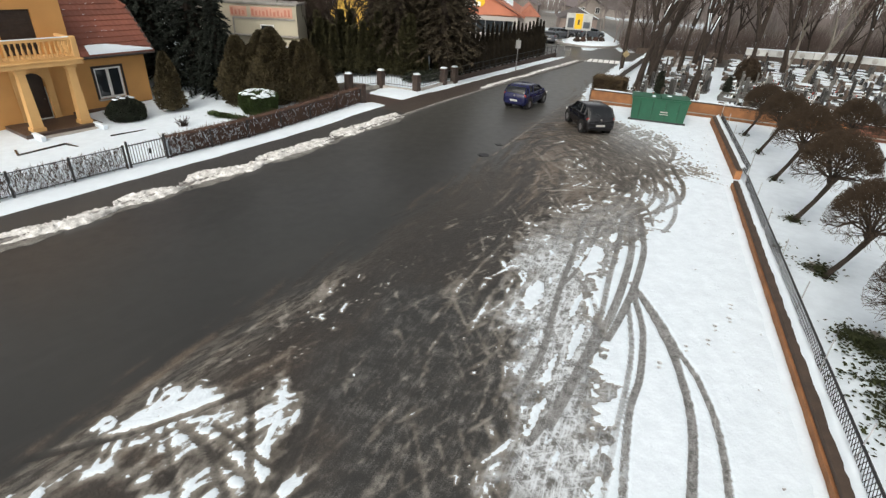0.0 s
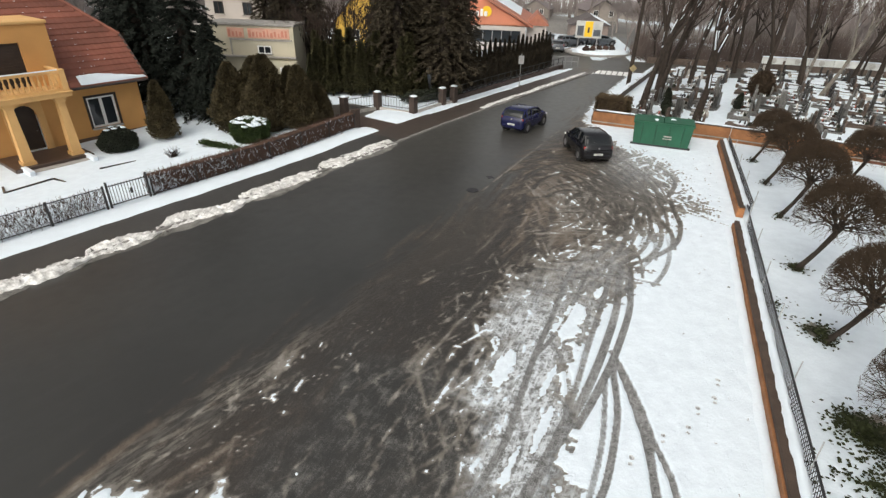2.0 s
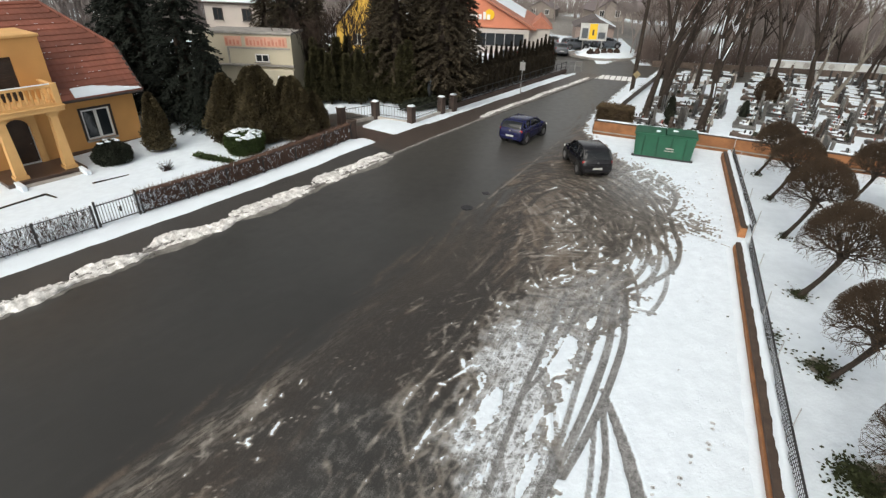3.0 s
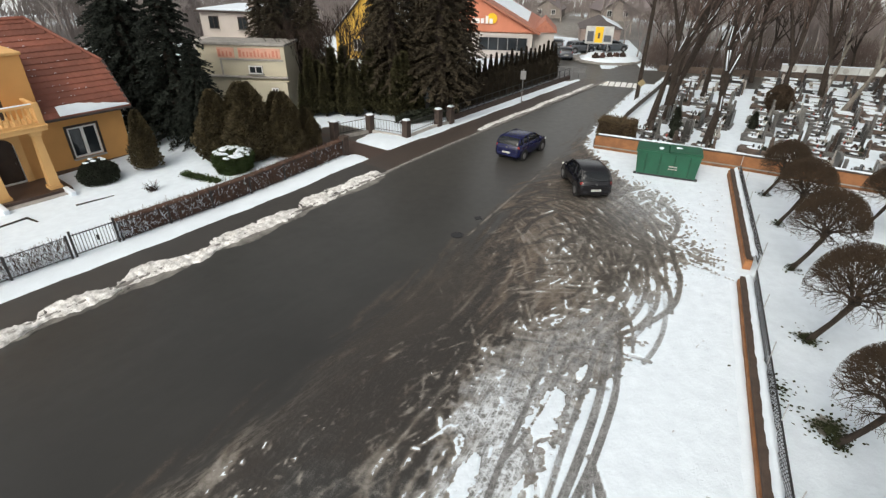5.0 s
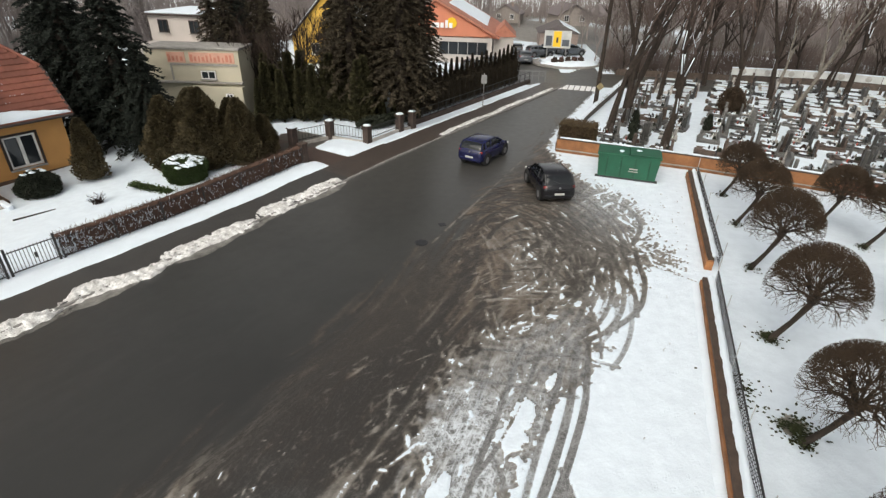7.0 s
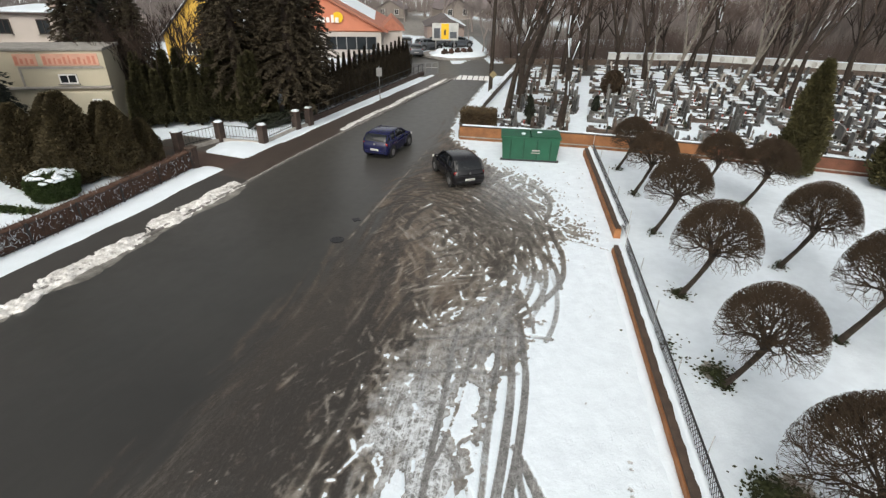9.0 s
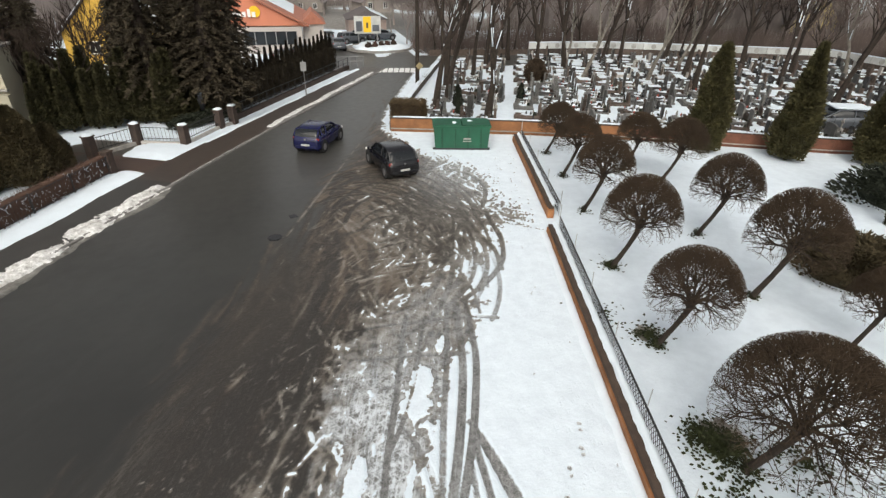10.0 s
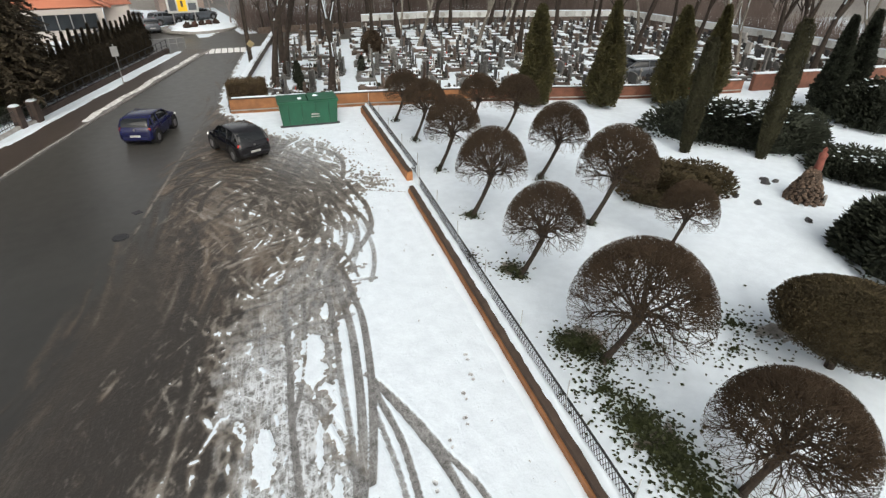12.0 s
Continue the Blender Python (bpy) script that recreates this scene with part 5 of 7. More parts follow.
part("rim", B().box(0, -hw, ch - 0.03, 2 * hl + 0.06, 0.1, 0.09).box(0, hw, ch - 0.03, 2 * hl + 0.06, 0.1, 0.09).box(-hl, 0, ch - 0.03, 0.1, 2 * hw, 0.09).box(hl, 0, ch - 0.03, 0.1, 2 * hw, 0.09), GREEN_STEEL, cont)
for k in range(2):
    part("lid", B().box(-hl / 2 + k * hl, 0.0, ch + 0.05 + 0.02 * k, hl - 0.05, 2 * hw - 0.02, 0.05, 0, 0.015), GREEN_STEEL, cont, "green steel lid")
for k in range(4):
    part("rib", B().box(-1.05 + 0.7 * k, -hw - 0.02, 0.14, 0.07, 0.05, ch - 0.2, 0, 0.01), GREEN_DARK, cont)
part("skid", B().box(0, -0.5, 0, 2 * hl - 0.3, 0.12, 0.12).box(0, 0.5, 0, 2 * hl - 0.3, 0.12, 0.12), DARK_STEEL, cont)
part("foot_strip", B().box(0, -0.66, 0.0, 2 * hl + 0.06, 0.16, 0.13, 0, 0.02), DARK_STEEL, cont, "black strip along the foot")
part("marking", B().box(0.30, -hw - 0.048, 0.62, 0.40, 0.006, 0.07).box(0.30, -hw - 0.048, 0.50, 0.46, 0.006, 0.05), STONE_PALE, cont, "two faded white lines of lettering")
part("snow_cap", B().blob(0.45, 0.1, ch + 0.1, 0.18, 0.12, 0.07, 3, 0.4, 10, 5, -0.1), SNOW, cont, "patch of snow", True)
part("snow_cap", B().blob(-0.4, -0.2, ch + 0.1, 0.12, 0.2, 0.05, 4, 0.4, 10, 5, -0.1), SNOW, cont, "patch of snow", True)

# ---- cars ----


def loft(bm, rings):
    n = len(rings[0])
    k = len(bm.v)
    for r in rings:
        bm.v += [tuple(p) for p in r]
    for j in range(len(rings) - 1):
        for i in range(n):
            a, b = k + j * n + i, k + j * n + (i + 1) % n
            bm.f.append((a, b, b + n, a + n))
    bm.f.append(tuple(range(k + n - 1, k - 1, -1)))
    bm.f.append(tuple(range(k + (len(rings) - 1) * n, k + len(rings) * n)))
    return bm


def car(name, label, paint, x, y, z, rz, L=4.1, W=1.72, H=1.46, group=""):
    """A five-door hatchback; +x is its front."""
    t = thing(name, label, "car", x, y, z, rz, group)
    hw = W / 2
    body = B()
    secs = [(-0.500, 0.80, 0.42, 0.70), (-0.490, 0.93, 0.30, 0.92), (-0.455, 0.985, 0.24, 1.00), (-0.36, 1.0, 0.22, 1.01), (-0.1, 1.0, 0.20, 0.97), (0.13, 1.0, 0.20, 0.94),
            (0.20, 0.99, 0.20, 0.92), (0.36, 0.96, 0.22, 0.83), (0.45, 0.90, 0.24, 0.74), (0.487, 0.78, 0.30, 0.64), (0.5, 0.62, 0.38, 0.54)]
    rings = []
    for q, w, z0, z1 in secs:
        w *= hw
        rings.append([(q * L, yy, zz) for yy, zz in ((-w * 0.86, z0), (w * 0.86, z0), (w, z0 + 0.14), (w, (z0 + z1) / 2 + 0.06), (w * 0.95, z1 - 0.05), (w * 0.80, z1), (-w * 0.80, z1), (-w * 0.95, z1 - 0.05), (-w, (z0 + z1) / 2 + 0.06), (-w, z0 + 0.14))])
    body_ob = part("body", loft(body, rings), paint, t, "", True)
    cabin = B()
    rings = []
    for q, w, zt in ((-0.475, 0.86, 0.98), (-0.43, 0.80, 1.24), (-0.37, 0.76, H - 0.06), (-0.22, 0.755, H - 0.025), (0.0, 0.745, H - 0.04), (0.09, 0.76, H - 0.12), (0.17, 0.82, 1.15), (0.245, 0.86, 0.93)):
        w *= hw
        wide = hw * 0.90
        rings.append([(q * L, -wide, 0.86), (q * L, wide, 0.86), (q * L, wide * 0.985, 0.95), (q * L, w, zt - 0.03), (q * L, w * 0.8, zt), (q * L, -w * 0.8, zt), (q * L, -w, zt - 0.03), (q * L, -wide * 0.985, 0.95)])
    part("glazing", loft(cabin, rings), CAR_GLASS, t, "dark window glass", True)
    roof = B()
    rings = []
    for q, w, zt in ((-0.40, 0.76, H - 0.13), (-0.37, 0.80, H - 0.03), (-0.22, 0.80, H), (0.0, 0.78, H - 0.02), (0.075, 0.78, H - 0.085)):
        w *= hw
        rings.append([(q * L, -w, zt - 0.075), (q * L, w, zt - 0.075), (q * L, w, zt - 0.03), (q * L, w * 0.8, zt), (q * L, -w * 0.8, zt), (q * L, -w, zt - 0.03)])
    part("roof", loft(roof, rings), paint, t, "", True)
    for s in (-1, 1):
        for a, b, r in (((-0.475, 0.87, 0.97), (-0.385, 0.79, H - 0.07), 0.05), ((0.245, 0.88, 0.92), (0.075, 0.79, H - 0.1), 0.04), ((-0.17, 0.92, 0.95), (-0.16, 0.785, H - 0.06), 0.035), ((-0.335, 0.92, 0.97), (-0.33, 0.785, H - 0.07), 0.06)):
            part("pillar", B().tube((a[0] * L, s * a[1] * hw, a[2]), (b[0] * L, s * b[1] * hw, b[2]), r, r, 5), paint, t)
        part("mirror", B().blob(0.16 * L, s * (hw + 0.06), 0.98, 0.09, 0.10, 0.08, 1, 0.0, 8, 6, -1), paint, t, "", True)
        part("tail_light", B().box(-0.470 * L, s * hw * 0.84, 0.76, 0.14, 0.19, 0.17, s * -0.35, 0.05), TAIL_RED, t, "red tail light")
        part("headlight", B().box(0.455 * L, s * hw * 0.72, 0.56, 0.18, 0.30, 0.13, s * 0.35, 0.03), LAMP_CLEAR, t, "clear headlight")
        part("door_seam", B().box(-0.165 * L, s * hw * 1.0, 0.34, 0.014, 0.02, 0.6), RUBBER, t)
        part("door_seam", B().box(0.12 * L, s * hw * 1.0, 0.34, 0.014, 0.02, 0.58), RUBBER, t)
        for q in (-0.30, 0.315):
            wheel = part("wheel", B().tube((q * L, s * (hw - 0.2), 0.3), (q * L, s * (hw + 0.005), 0.3), 0.30, 0.30, 18), RUBBER, t, "black tyre")
            part("rim", B().tube((q * L, s * (hw - 0.02), 0.3), (q * L, s * (hw + 0.016), 0.3), 0.19, 0.18, 14), RIM, wheel, "grey wheel rim")
            part("wheel_arch", B().tube((q * L, s * (hw - 0.3), 0.34), (q * L, s * (hw + 0.002), 0.34), 0.37, 0.37, 18), RUBBER, t)
    part("bumper", B().box(-0.492 * L, 0, 0.32, 0.12, W * 0.82, 0.2, 0, 0.05), paint, t)
    part("number_plate", B().box(-0.508 * L, 0, 0.50, 0.02, 0.46, 0.10), PANEL_PALE, t, "white number plate with a plain dark bar")
    part("plate_bar", B().box(-0.511 * L, 0, 0.53, 0.02, 0.34, 0.04), CONCRETE, t)
    part("rear_wiper", B().tube((-0.465 * L, 0, 1.02), (-0.452 * L, 0.3, 1.13), 0.012, 0.01, 4), RUBBER, t)
    part("aerial", B().tube((-0.33 * L, 0, H - 0.02), (-0.36 * L, 0, H + 0.16), 0.006, 0.004, 4), RUBBER, t)
    part("badge", B().tube((-0.497 * L, 0, 0.84), (-0.503 * L, 0, 0.84), 0.05, 0.05, 12), RIM, t, "round chrome badge")
    return t


car("car", "black hatchback parked on the muddy verge", BLACK_PAINT, 5.50, 27.35, 0.0, radians(103), 3.62, 1.56, 1.42)
car("car", "dark blue hatchback on the wet road", BLUE_PAINT, 2.22, 31.75, g(2.2, 31.7), radians(64), 3.55, 1.52, 1.36)

# ---- manhole and small things on the road ----
hole = thing("manhole_cover", "dark round cast-iron manhole cover in the asphalt", "manhole", 0.15, 21.0, g(0.15, 21.0))
part("frame", B().lathe([(0.27, -0.05), (0.27, 0.008), (0.23, 0.008), (0.23, -0.02)], n=24), DARK_STEEL, hole)
part("lid", B().lathe([(0.22, -0.05), (0.22, 0.010), (0.2, 0.013), (0.05, 0.012)], n=24), DARK_STEEL, hole)
hole2 = thing("drain_cover", "small dark square drain cover in the asphalt", "drain", 0.8, 22.75, g(0.8, 22.75))
part("lid", B().box(0, 0, -0.03, 0.3, 0.3, 0.042, 0.4, 0.01), DARK_STEEL, hole2)

# Lumps of trodden snow left in the mud.
lump_rng = random.Random(95)
lumps = B()
for _ in range(16):
    y = lump_rng.uniform(3.5, 24)
    edge = float(np.interp(y, [3.8, 7.9, 12.6, 15.2, 18, 24], [1.5, 1.8, 1.9, 4.2, 7.4, 9.0]))
    x = edge - abs(lump_rng.gauss(0, 1.1))
    if lump_rng.random() < 0.3:
        x, y = lump_rng.uniform(-4.5, 0.5), lump_rng.uniform(4.5, 11)
    r = 0.010 + 0.032 * lump_rng.random() ** 3
    lumps.blob(x, y, g(x, y) + 0.01, r * lump_rng.uniform(0.8, 1.6), r, r * 0.7, lump_rng.random() * 9, 0.5, 7, 4, -0.2)
solo("snow_lumps", lumps, SNOW, "lumps of trodden snow in the mud", "snow", kind="stuff", smooth=True)

# ---- the ochre house ----
HZ = -1.2
house = thing("house", "ochre rendered house with a brown tiled roof and a columned porch", "house", -20.6, 28.8, 0.0, math.atan2(-DY, -DX))


def slab(a0, a1, b0, b1, z0, z1, bev=0.0):
    return B().box((a0 + a1) / 2, (b0 + b1) / 2, z0, a1 - a0, b1 - b0, z1 - z0, 0, bev)


front = B()
for a0, a1, z0, z1 in ((0, 1.5, HZ, 2.2), (1.5, 3.0, HZ, -0.28), (1.5, 3.0, 1.42, 2.2), (3.0, 5.45, HZ, 2.2), (6.75, 13, HZ, 2.2), (5.45, 6.75, 1.55, 2.2)):
    front.box((a0 + a1) / 2, -0.67, z0, a1 - a0, 0.34, z1 - z0)
part("wall", front, STUCCO, house, "ochre render")
part("wall", slab(0, 0.3, -8.2, -0.84, HZ, 2.2).box(6.5, -8.2, HZ, 13, 0.3, 3.4), STUCCO, house)
gable = B().extrude([(0.02, -0.5, 2.2), (0.02, -8.2, 2.2), (0.02, -6.3, 4.3), (0.02, -2.1, 4.3)], (0.28, 0, 0))
part("gable", gable, STUCCO, house)
part("plinth", slab(-0.04, 4.6, -0.52, -0.44, HZ - 0.3, -0.75), STUCCO_BASE, house, "dark brown plinth")
# The bay above the porch.
bay = B()
for a0, a1, z0, z1 in ((4.0, 5.4, 2.2, 5.45), (6.95, 11.5, 2.2, 5.45), (5.4, 6.95, 4.62, 5.45), (5.4, 6.95, 2.2, 2.5)):
    bay.box((a0 + a1) / 2, -0.15, z0, a1 - a0, 0.3, z1 - z0)
bay.box(4.15, -2.2, 2.2, 0.3, 3.8, 3.25)
part("bay_wall", bay, STUCCO, house)
part("bay_cornice", slab(3.92, 11.6, -4.0, 0.1, 5.45, 5.6, 0.03), STUCCO_TRIM, house, "pale ochre cornice")
bw = part("window", slab(5.4, 6.95, -0.2, -0.12, 2.5, 4.62), DARK_WOOD, house, "balcony door behind a dark roller shutter")
for k in range(14):
    part("shutter_slat", slab(5.42, 6.93, -0.13, -0.10, 2.55 + 0.145 * k, 2.67 + 0.145 * k, 0.01), DARK_WOOD, bw)
# Porch.
part("porch_floor", slab(4.3, 7.9, -0.5, 2.1, HZ - 0.2, -0.88, 0.02), PAVING_RED, house, "red tiled porch floor")
part("step", slab(4.6, 7.4, 2.1, 2.55, HZ - 0.2, -1.03, 0.02), STONE_PALE, house, "pale stone step")
for a in (4.6, 7.5):
    part("step_cheek", slab(a - 0.12, a + 0.12, 1.9, 3.0, HZ - 0.2, -0.82, 0.03), SNOW, house, "snow-covered step wall")
for a in (4.92, 7.15):
    col = B()
    for z0, z1, w0, w1 in ((-0.88, -0.70, 0.30, 0.30), (-0.70, 1.88, 0.24, 0.165), (1.88, 2.0, 0.19, 0.22), (2.0, 2.16, 0.26, 0.26)):
        loft(col, [[(a + i * w, 1.5 + j * w, z) for i, j in ((-1, -1), (1, -1), (1, 1), (-1, 1))] for z, w in ((z0, w0), (z1, w1))])
    part("column", col, STUCCO_TRIM, house, "tapered pale ochre column")
part("balcony_slab", slab(4.4, 8.2, -0.3, 1.95, 2.16, 2.36, 0.02), STUCCO_TRIM, house)
part("balcony_moulding", slab(4.34, 8.26, -0.3, 2.02, 2.36, 2.46, 0.03), STUCCO_TRIM, house)
bal = part("balustrade", slab(4.48, 8.1, 1.7, 1.9, 3.32, 3.45, 0.02), STUCCO_TRIM, house, "pale balustrade with turned balusters")
part("lower_rail", slab(4.48, 8.1, 1.7, 1.9, 2.46, 2.58), STUCCO_TRIM, bal)
part("side_rail", slab(4.48, 4.66, 0, 1.8, 3.32, 3.45, 0.02).box(4.57, 0.9, 2.46, 0.18, 1.8, 0.12), STUCCO_TRIM, bal)
part("newel", slab(4.44, 4.72, 1.66, 1.94, 2.46, 3.5, 0.02), STUCCO_TRIM, bal)
post = B().lathe([(0.05, 0), (0.05, 0.08), (0.035, 0.12), (0.075, 0.28), (0.06, 0.42), (0.03, 0.58), (0.05, 0.68), (0.05, 0.76)], n=10).mesh("baluster", STUCCO_TRIM)
for k in range(14):
    ob = part("baluster", post, STUCCO_TRIM, bal)
    ob.location = (4.9 + 0.24 * k, 1.8, 2.57)
for k in range(7):
    ob = part("baluster", post, STUCCO_TRIM, bal)
    ob.location = (4.57, 0.15 + 0.22 * k, 2.57)
part("snow_on_rail", slab(4.6, 8.0, 1.72, 1.88, 3.45, 3.49, 0.02), SNOW, bal, "snow on the rail")
# The arched entrance.
arch = B()
outer = [(5.2, 2.2), (5.2, -0.88)] + [(5.52, -0.88)] + [(6.1 - 0.58 * math.cos(math.pi * k / 12), 0.95 + 0.6 * math.sin(math.pi * k / 12)) for k in range(13)] + [(6.68, -0.88), (7.0, -0.88), (7.0, 2.2)]
arch.extrude([(a, -0.46, z) for a, z in outer], (0, 0.06, 0))
part("arch", arch, STUCCO_TRIM, house, "pale arched surround")
dr = part("door", slab(5.5, 6.7, -0.9, -0.82, -0.88, 1.55), DARK_WOOD, house, "dark wooden front door in shadow")
part("door_handle", B().tube((5.66, -0.81, 0.1), (5.66, -0.76, 0.1), 0.02, 0.02, 6), STEEL, dr)
# Ground-floor window.
win = part("window", slab(1.5, 3.0, -0.62, -0.60, -0.28, 1.42), GLASS, house, "white-framed window with a dark pane")
for args in ((1.5, 1.6, -0.28, 1.42), (2.9, 3.0, -0.28, 1.42), (2.17, 2.33, -0.28, 1.42), (1.6, 2.9, -0.28, -0.18), (1.6, 2.9, 1.32, 1.42)):
    part("frame", slab(args[0], args[1], -0.6, -0.53, args[2], args[3], 0.01), WHITE_FRAME, win)
part("surround", slab(1.38, 1.5, -0.5, -0.46, -0.34, 1.5).box(3.06, -0.48, -0.34, 0.12, 0.04, 1.84).box(2.25, -0.48, 1.42, 1.74, 0.04, 0.12), DARK_WOOD, win, "dark painted surround")
part("sill", slab(1.4, 3.1, -0.55, -0.34, -0.38, -0.29, 0.01), STONE_PALE, win)
part("curtain", slab(1.7, 2.1, -0.68, -0.64, -0.2, 1.3), WHITE_FRAME, win, "pale curtain")
# Roof: courses of tiles on the front slope, the hip and the far slope.
part("eave", slab(-0.35, 4.0, -0.1, 0.16, 2.04, 2.18), EAVE, house, "dark brown eaves board")
part("gutter", B().tube((-0.35, 0.2, 2.12), (4.0, 0.2, 2.12), 0.06, 0.06, 8), EAVE, house)
roof = part("roof", B().add([(-0.3, 0.08, 2.14), (13, 0.08, 2.14), (13, -4.2, 6.62), (2.1, -4.2, 6.62), (-0.3, -2.05, 4.36), (-0.3, -8.5, 2.14), (13, -8.5, 2.14), (-0.3, -6.4, 4.36)],
            [(0, 1, 2, 3, 4), (4, 3, 7), (5, 7, 3, 2, 6), (0, 4, 7, 5)]), EAVE, house, "brown tiled roof with a half hip")
for k in range(17):
    q0, q1 = k / 17, (k + 1.12) / 17
    b0, z0, b1, z1 = 0.12 - 4.35 * q0, 2.16 + 4.53 * q0, 0.12 - 4.35 * min(1, q1), 2.16 + 4.53 * min(1, q1)
    left_end = -0.38 if b1 > -2.05 else -0.38 + (min(0, b1 + 2.05)) / -2.15 * 2.45
    course, n = B(), 4 * int((13 - left_end) / 0.3)
    for i in range(n + 1):
        a = left_end + (13 - left_end) * i / n
        w = 0.012 * (1 + math.cos(1.5708 * i))
        course.v += [(a, b0 + 0.05 * 0.7, z0 + w + 0.055), (a, b1, z1 + w * 0.7 + 0.02), (a, b0 + 0.035, z0 + 0.0)]
    for i in range(n):
        course.f += [(3 * i, 3 * i + 3, 3 * i + 4, 3 * i + 1), (3 * i + 2, 3 * i + 5, 3 * i + 3, 3 * i)]
    part("tile_course", course, ROOF_TILE, roof)
part("ridge", B().tube((2.1, -4.2, 6.68), (13, -4.2, 6.68), 0.12, 0.12, 8).tube((-0.34, -2.03, 4.42), (2.1, -4.2, 6.68), 0.10, 0.10, 7).tube((-0.34, -6.4, 4.42), (2.1, -4.2, 6.68), 0.1, 0.1, 7), ROOF_TILE, roof)
part("verge_board", B().tube((-0.36, 0.1, 2.16), (-0.36, -2.05, 4.40), 0.09, 0.09, 6), EAVE, roof)
patch = B()
for i in range(27):
    for j in range(6):
        q = (0.02 + 0.62 * max(0.1, min(1, i / 16)) ** 1.0 * (0.9 if i < 17 else 1) * j / 5 * (1 + 0.2 * noise.noise(Vector((i * 0.4, 0, 0))))) / 6.2
        a = -0.32 + 3.55 * i / 26
        patch.v.append((a, 0.16 - 4.35 * q * 1.0, 2.24 + 4.53 * q + (0.10 if 0 < j < 5 and 0 < i < 26 else 0.0)))
for i in range(26):
    for j in range(5):
        c = i * 6 + j
        patch.f.append((c, c + 6, c + 7, c + 1))
part("snow_patch", patch, SNOW, house, "strip of snow on the eaves", True)
specks = B()
speck_rng = random.Random(99)
for _ in range(130):
    a, q = speck_rng.uniform(1.2, 9.5), speck_rng.uniform(0.08, 0.92)
    if a < 0.5 + 2.4 * max(0.0, (q - 0.5) * 2):
        continue
    k = math.floor(q * 17) / 17
    specks.blob(a, 0.12 - 4.35 * k + 0.0, 2.16 + 4.53 * k + 0.085, speck_rng.uniform(0.02, 0.09), 0.025, 0.014, speck_rng.random() * 9, 0.4, 7, 4, -0.3)
tagged(part("snow_specks", specks, SNOW, house, "specks of snow between the tiles", True), kind="stuff")
part("chimney", slab(5.2, 5.9, -5.2, -4.6, 6.2, 7.6, 0.02), BRICK_FAR, house)

# ---- hedges, gate and garden ----


def twig_hedge(s0, s1, h, seed, label, dense, closed=True):
    rng = random.Random(seed)
    t = thing("hedge", label, "hedge")
    tw, body = B(), B()
    n = int((s1 - s0) / 0.5)
    for k in range(n):
        x, y = side(s0 + (k + 0.5) * (s1 - s0) / n, 4.05)
        body.box(x, y, g(x, y), (s1 - s0) / n + 0.02, 0.36, h * 0.88, ROAD_TURN, 0.05)
    for _ in range(int(dense * (s1 - s0))):
        s, v = rng.uniform(s0, s1), 4.05 + rng.gauss(0, 0.17)
        x, y = side(s, v)
        z = g(x, y) + rng.uniform(0, h * 0.75)
        w = Vector((rng.gauss(0, 0.4), rng.gauss(0, 0.4), 1)).normalized()
        ln = rng.uniform(0.15, 0.45)
        tw.tube((x, y, z), Vector((x, y, z)) + w * min(ln, (g(x, y) + h - z)), 0.009, 0.005, 3)
    tagged(part("twig_mass", tw, HEDGE_BROWN if closed else HEDGE_TWIG, t), kind="stuff")
    if closed:
        part("inner_growth", body, HEDGE_BROWN, t)
    caps = B()
    for _ in range(int((s1 - s0) * (65 if closed else 50))):
        x, y = side(s0 + (s1 - s0) * rng.random() ** (2.2 if closed else 1.0), 3.87 + rng.gauss(0, 0.05))
        p = Vector((x, y, g(x, y) + rng.uniform(0.1, h * 0.75)))
        caps.tube(p, p + Vector((rng.gauss(0, 0.09), rng.gauss(0, 0.09), rng.uniform(0.06, 0.22))), rng.uniform(0.008, 0.02), 0.006, 4)
    tagged(part("caught_snow", caps, SNOW, t, "snow caught in the twigs", True), kind="stuff")
    return t


def wire_panels(s0, s1, h, label):
    t = thing("garden_fence", label, "fence")
    n = max(1, round((s1 - s0) / 2.1))
    for k in range(n + 1):
        x, y = side(s0 + (s1 - s0) * k / n, 3.8)
        part("post", B().tube((x, y, g(x, y) - 0.1), (x, y, g(x, y) + h + 0.08), 0.045, 0.045, 6), DARK_STEEL, t)
    for z in (0.12, h):
        for k in range(n):
            (x0, y0), (x1, y1) = side(s0 + (s1 - s0) * k / n, 3.8), side(s0 + (s1 - s0) * (k + 1) / n, 3.8)
            part("rail", B().tube((x0, y0, g(x0, y0) + z), (x1, y1, g(x1, y1) + z), 0.02, 0.02, 4), DARK_STEEL, t)
    bars, m = B(), int((s1 - s0) / 0.14)
    for k in range(m):
        x, y = side(s0 + (s1 - s0) * (k + 0.5) / m, 3.8)
        bars.tube((x, y, g(x, y) + 0.12), (x, y, g(x, y) + h), 0.006, 0.006, 3)
    part("wire_grid", bars, DARK_STEEL, t)


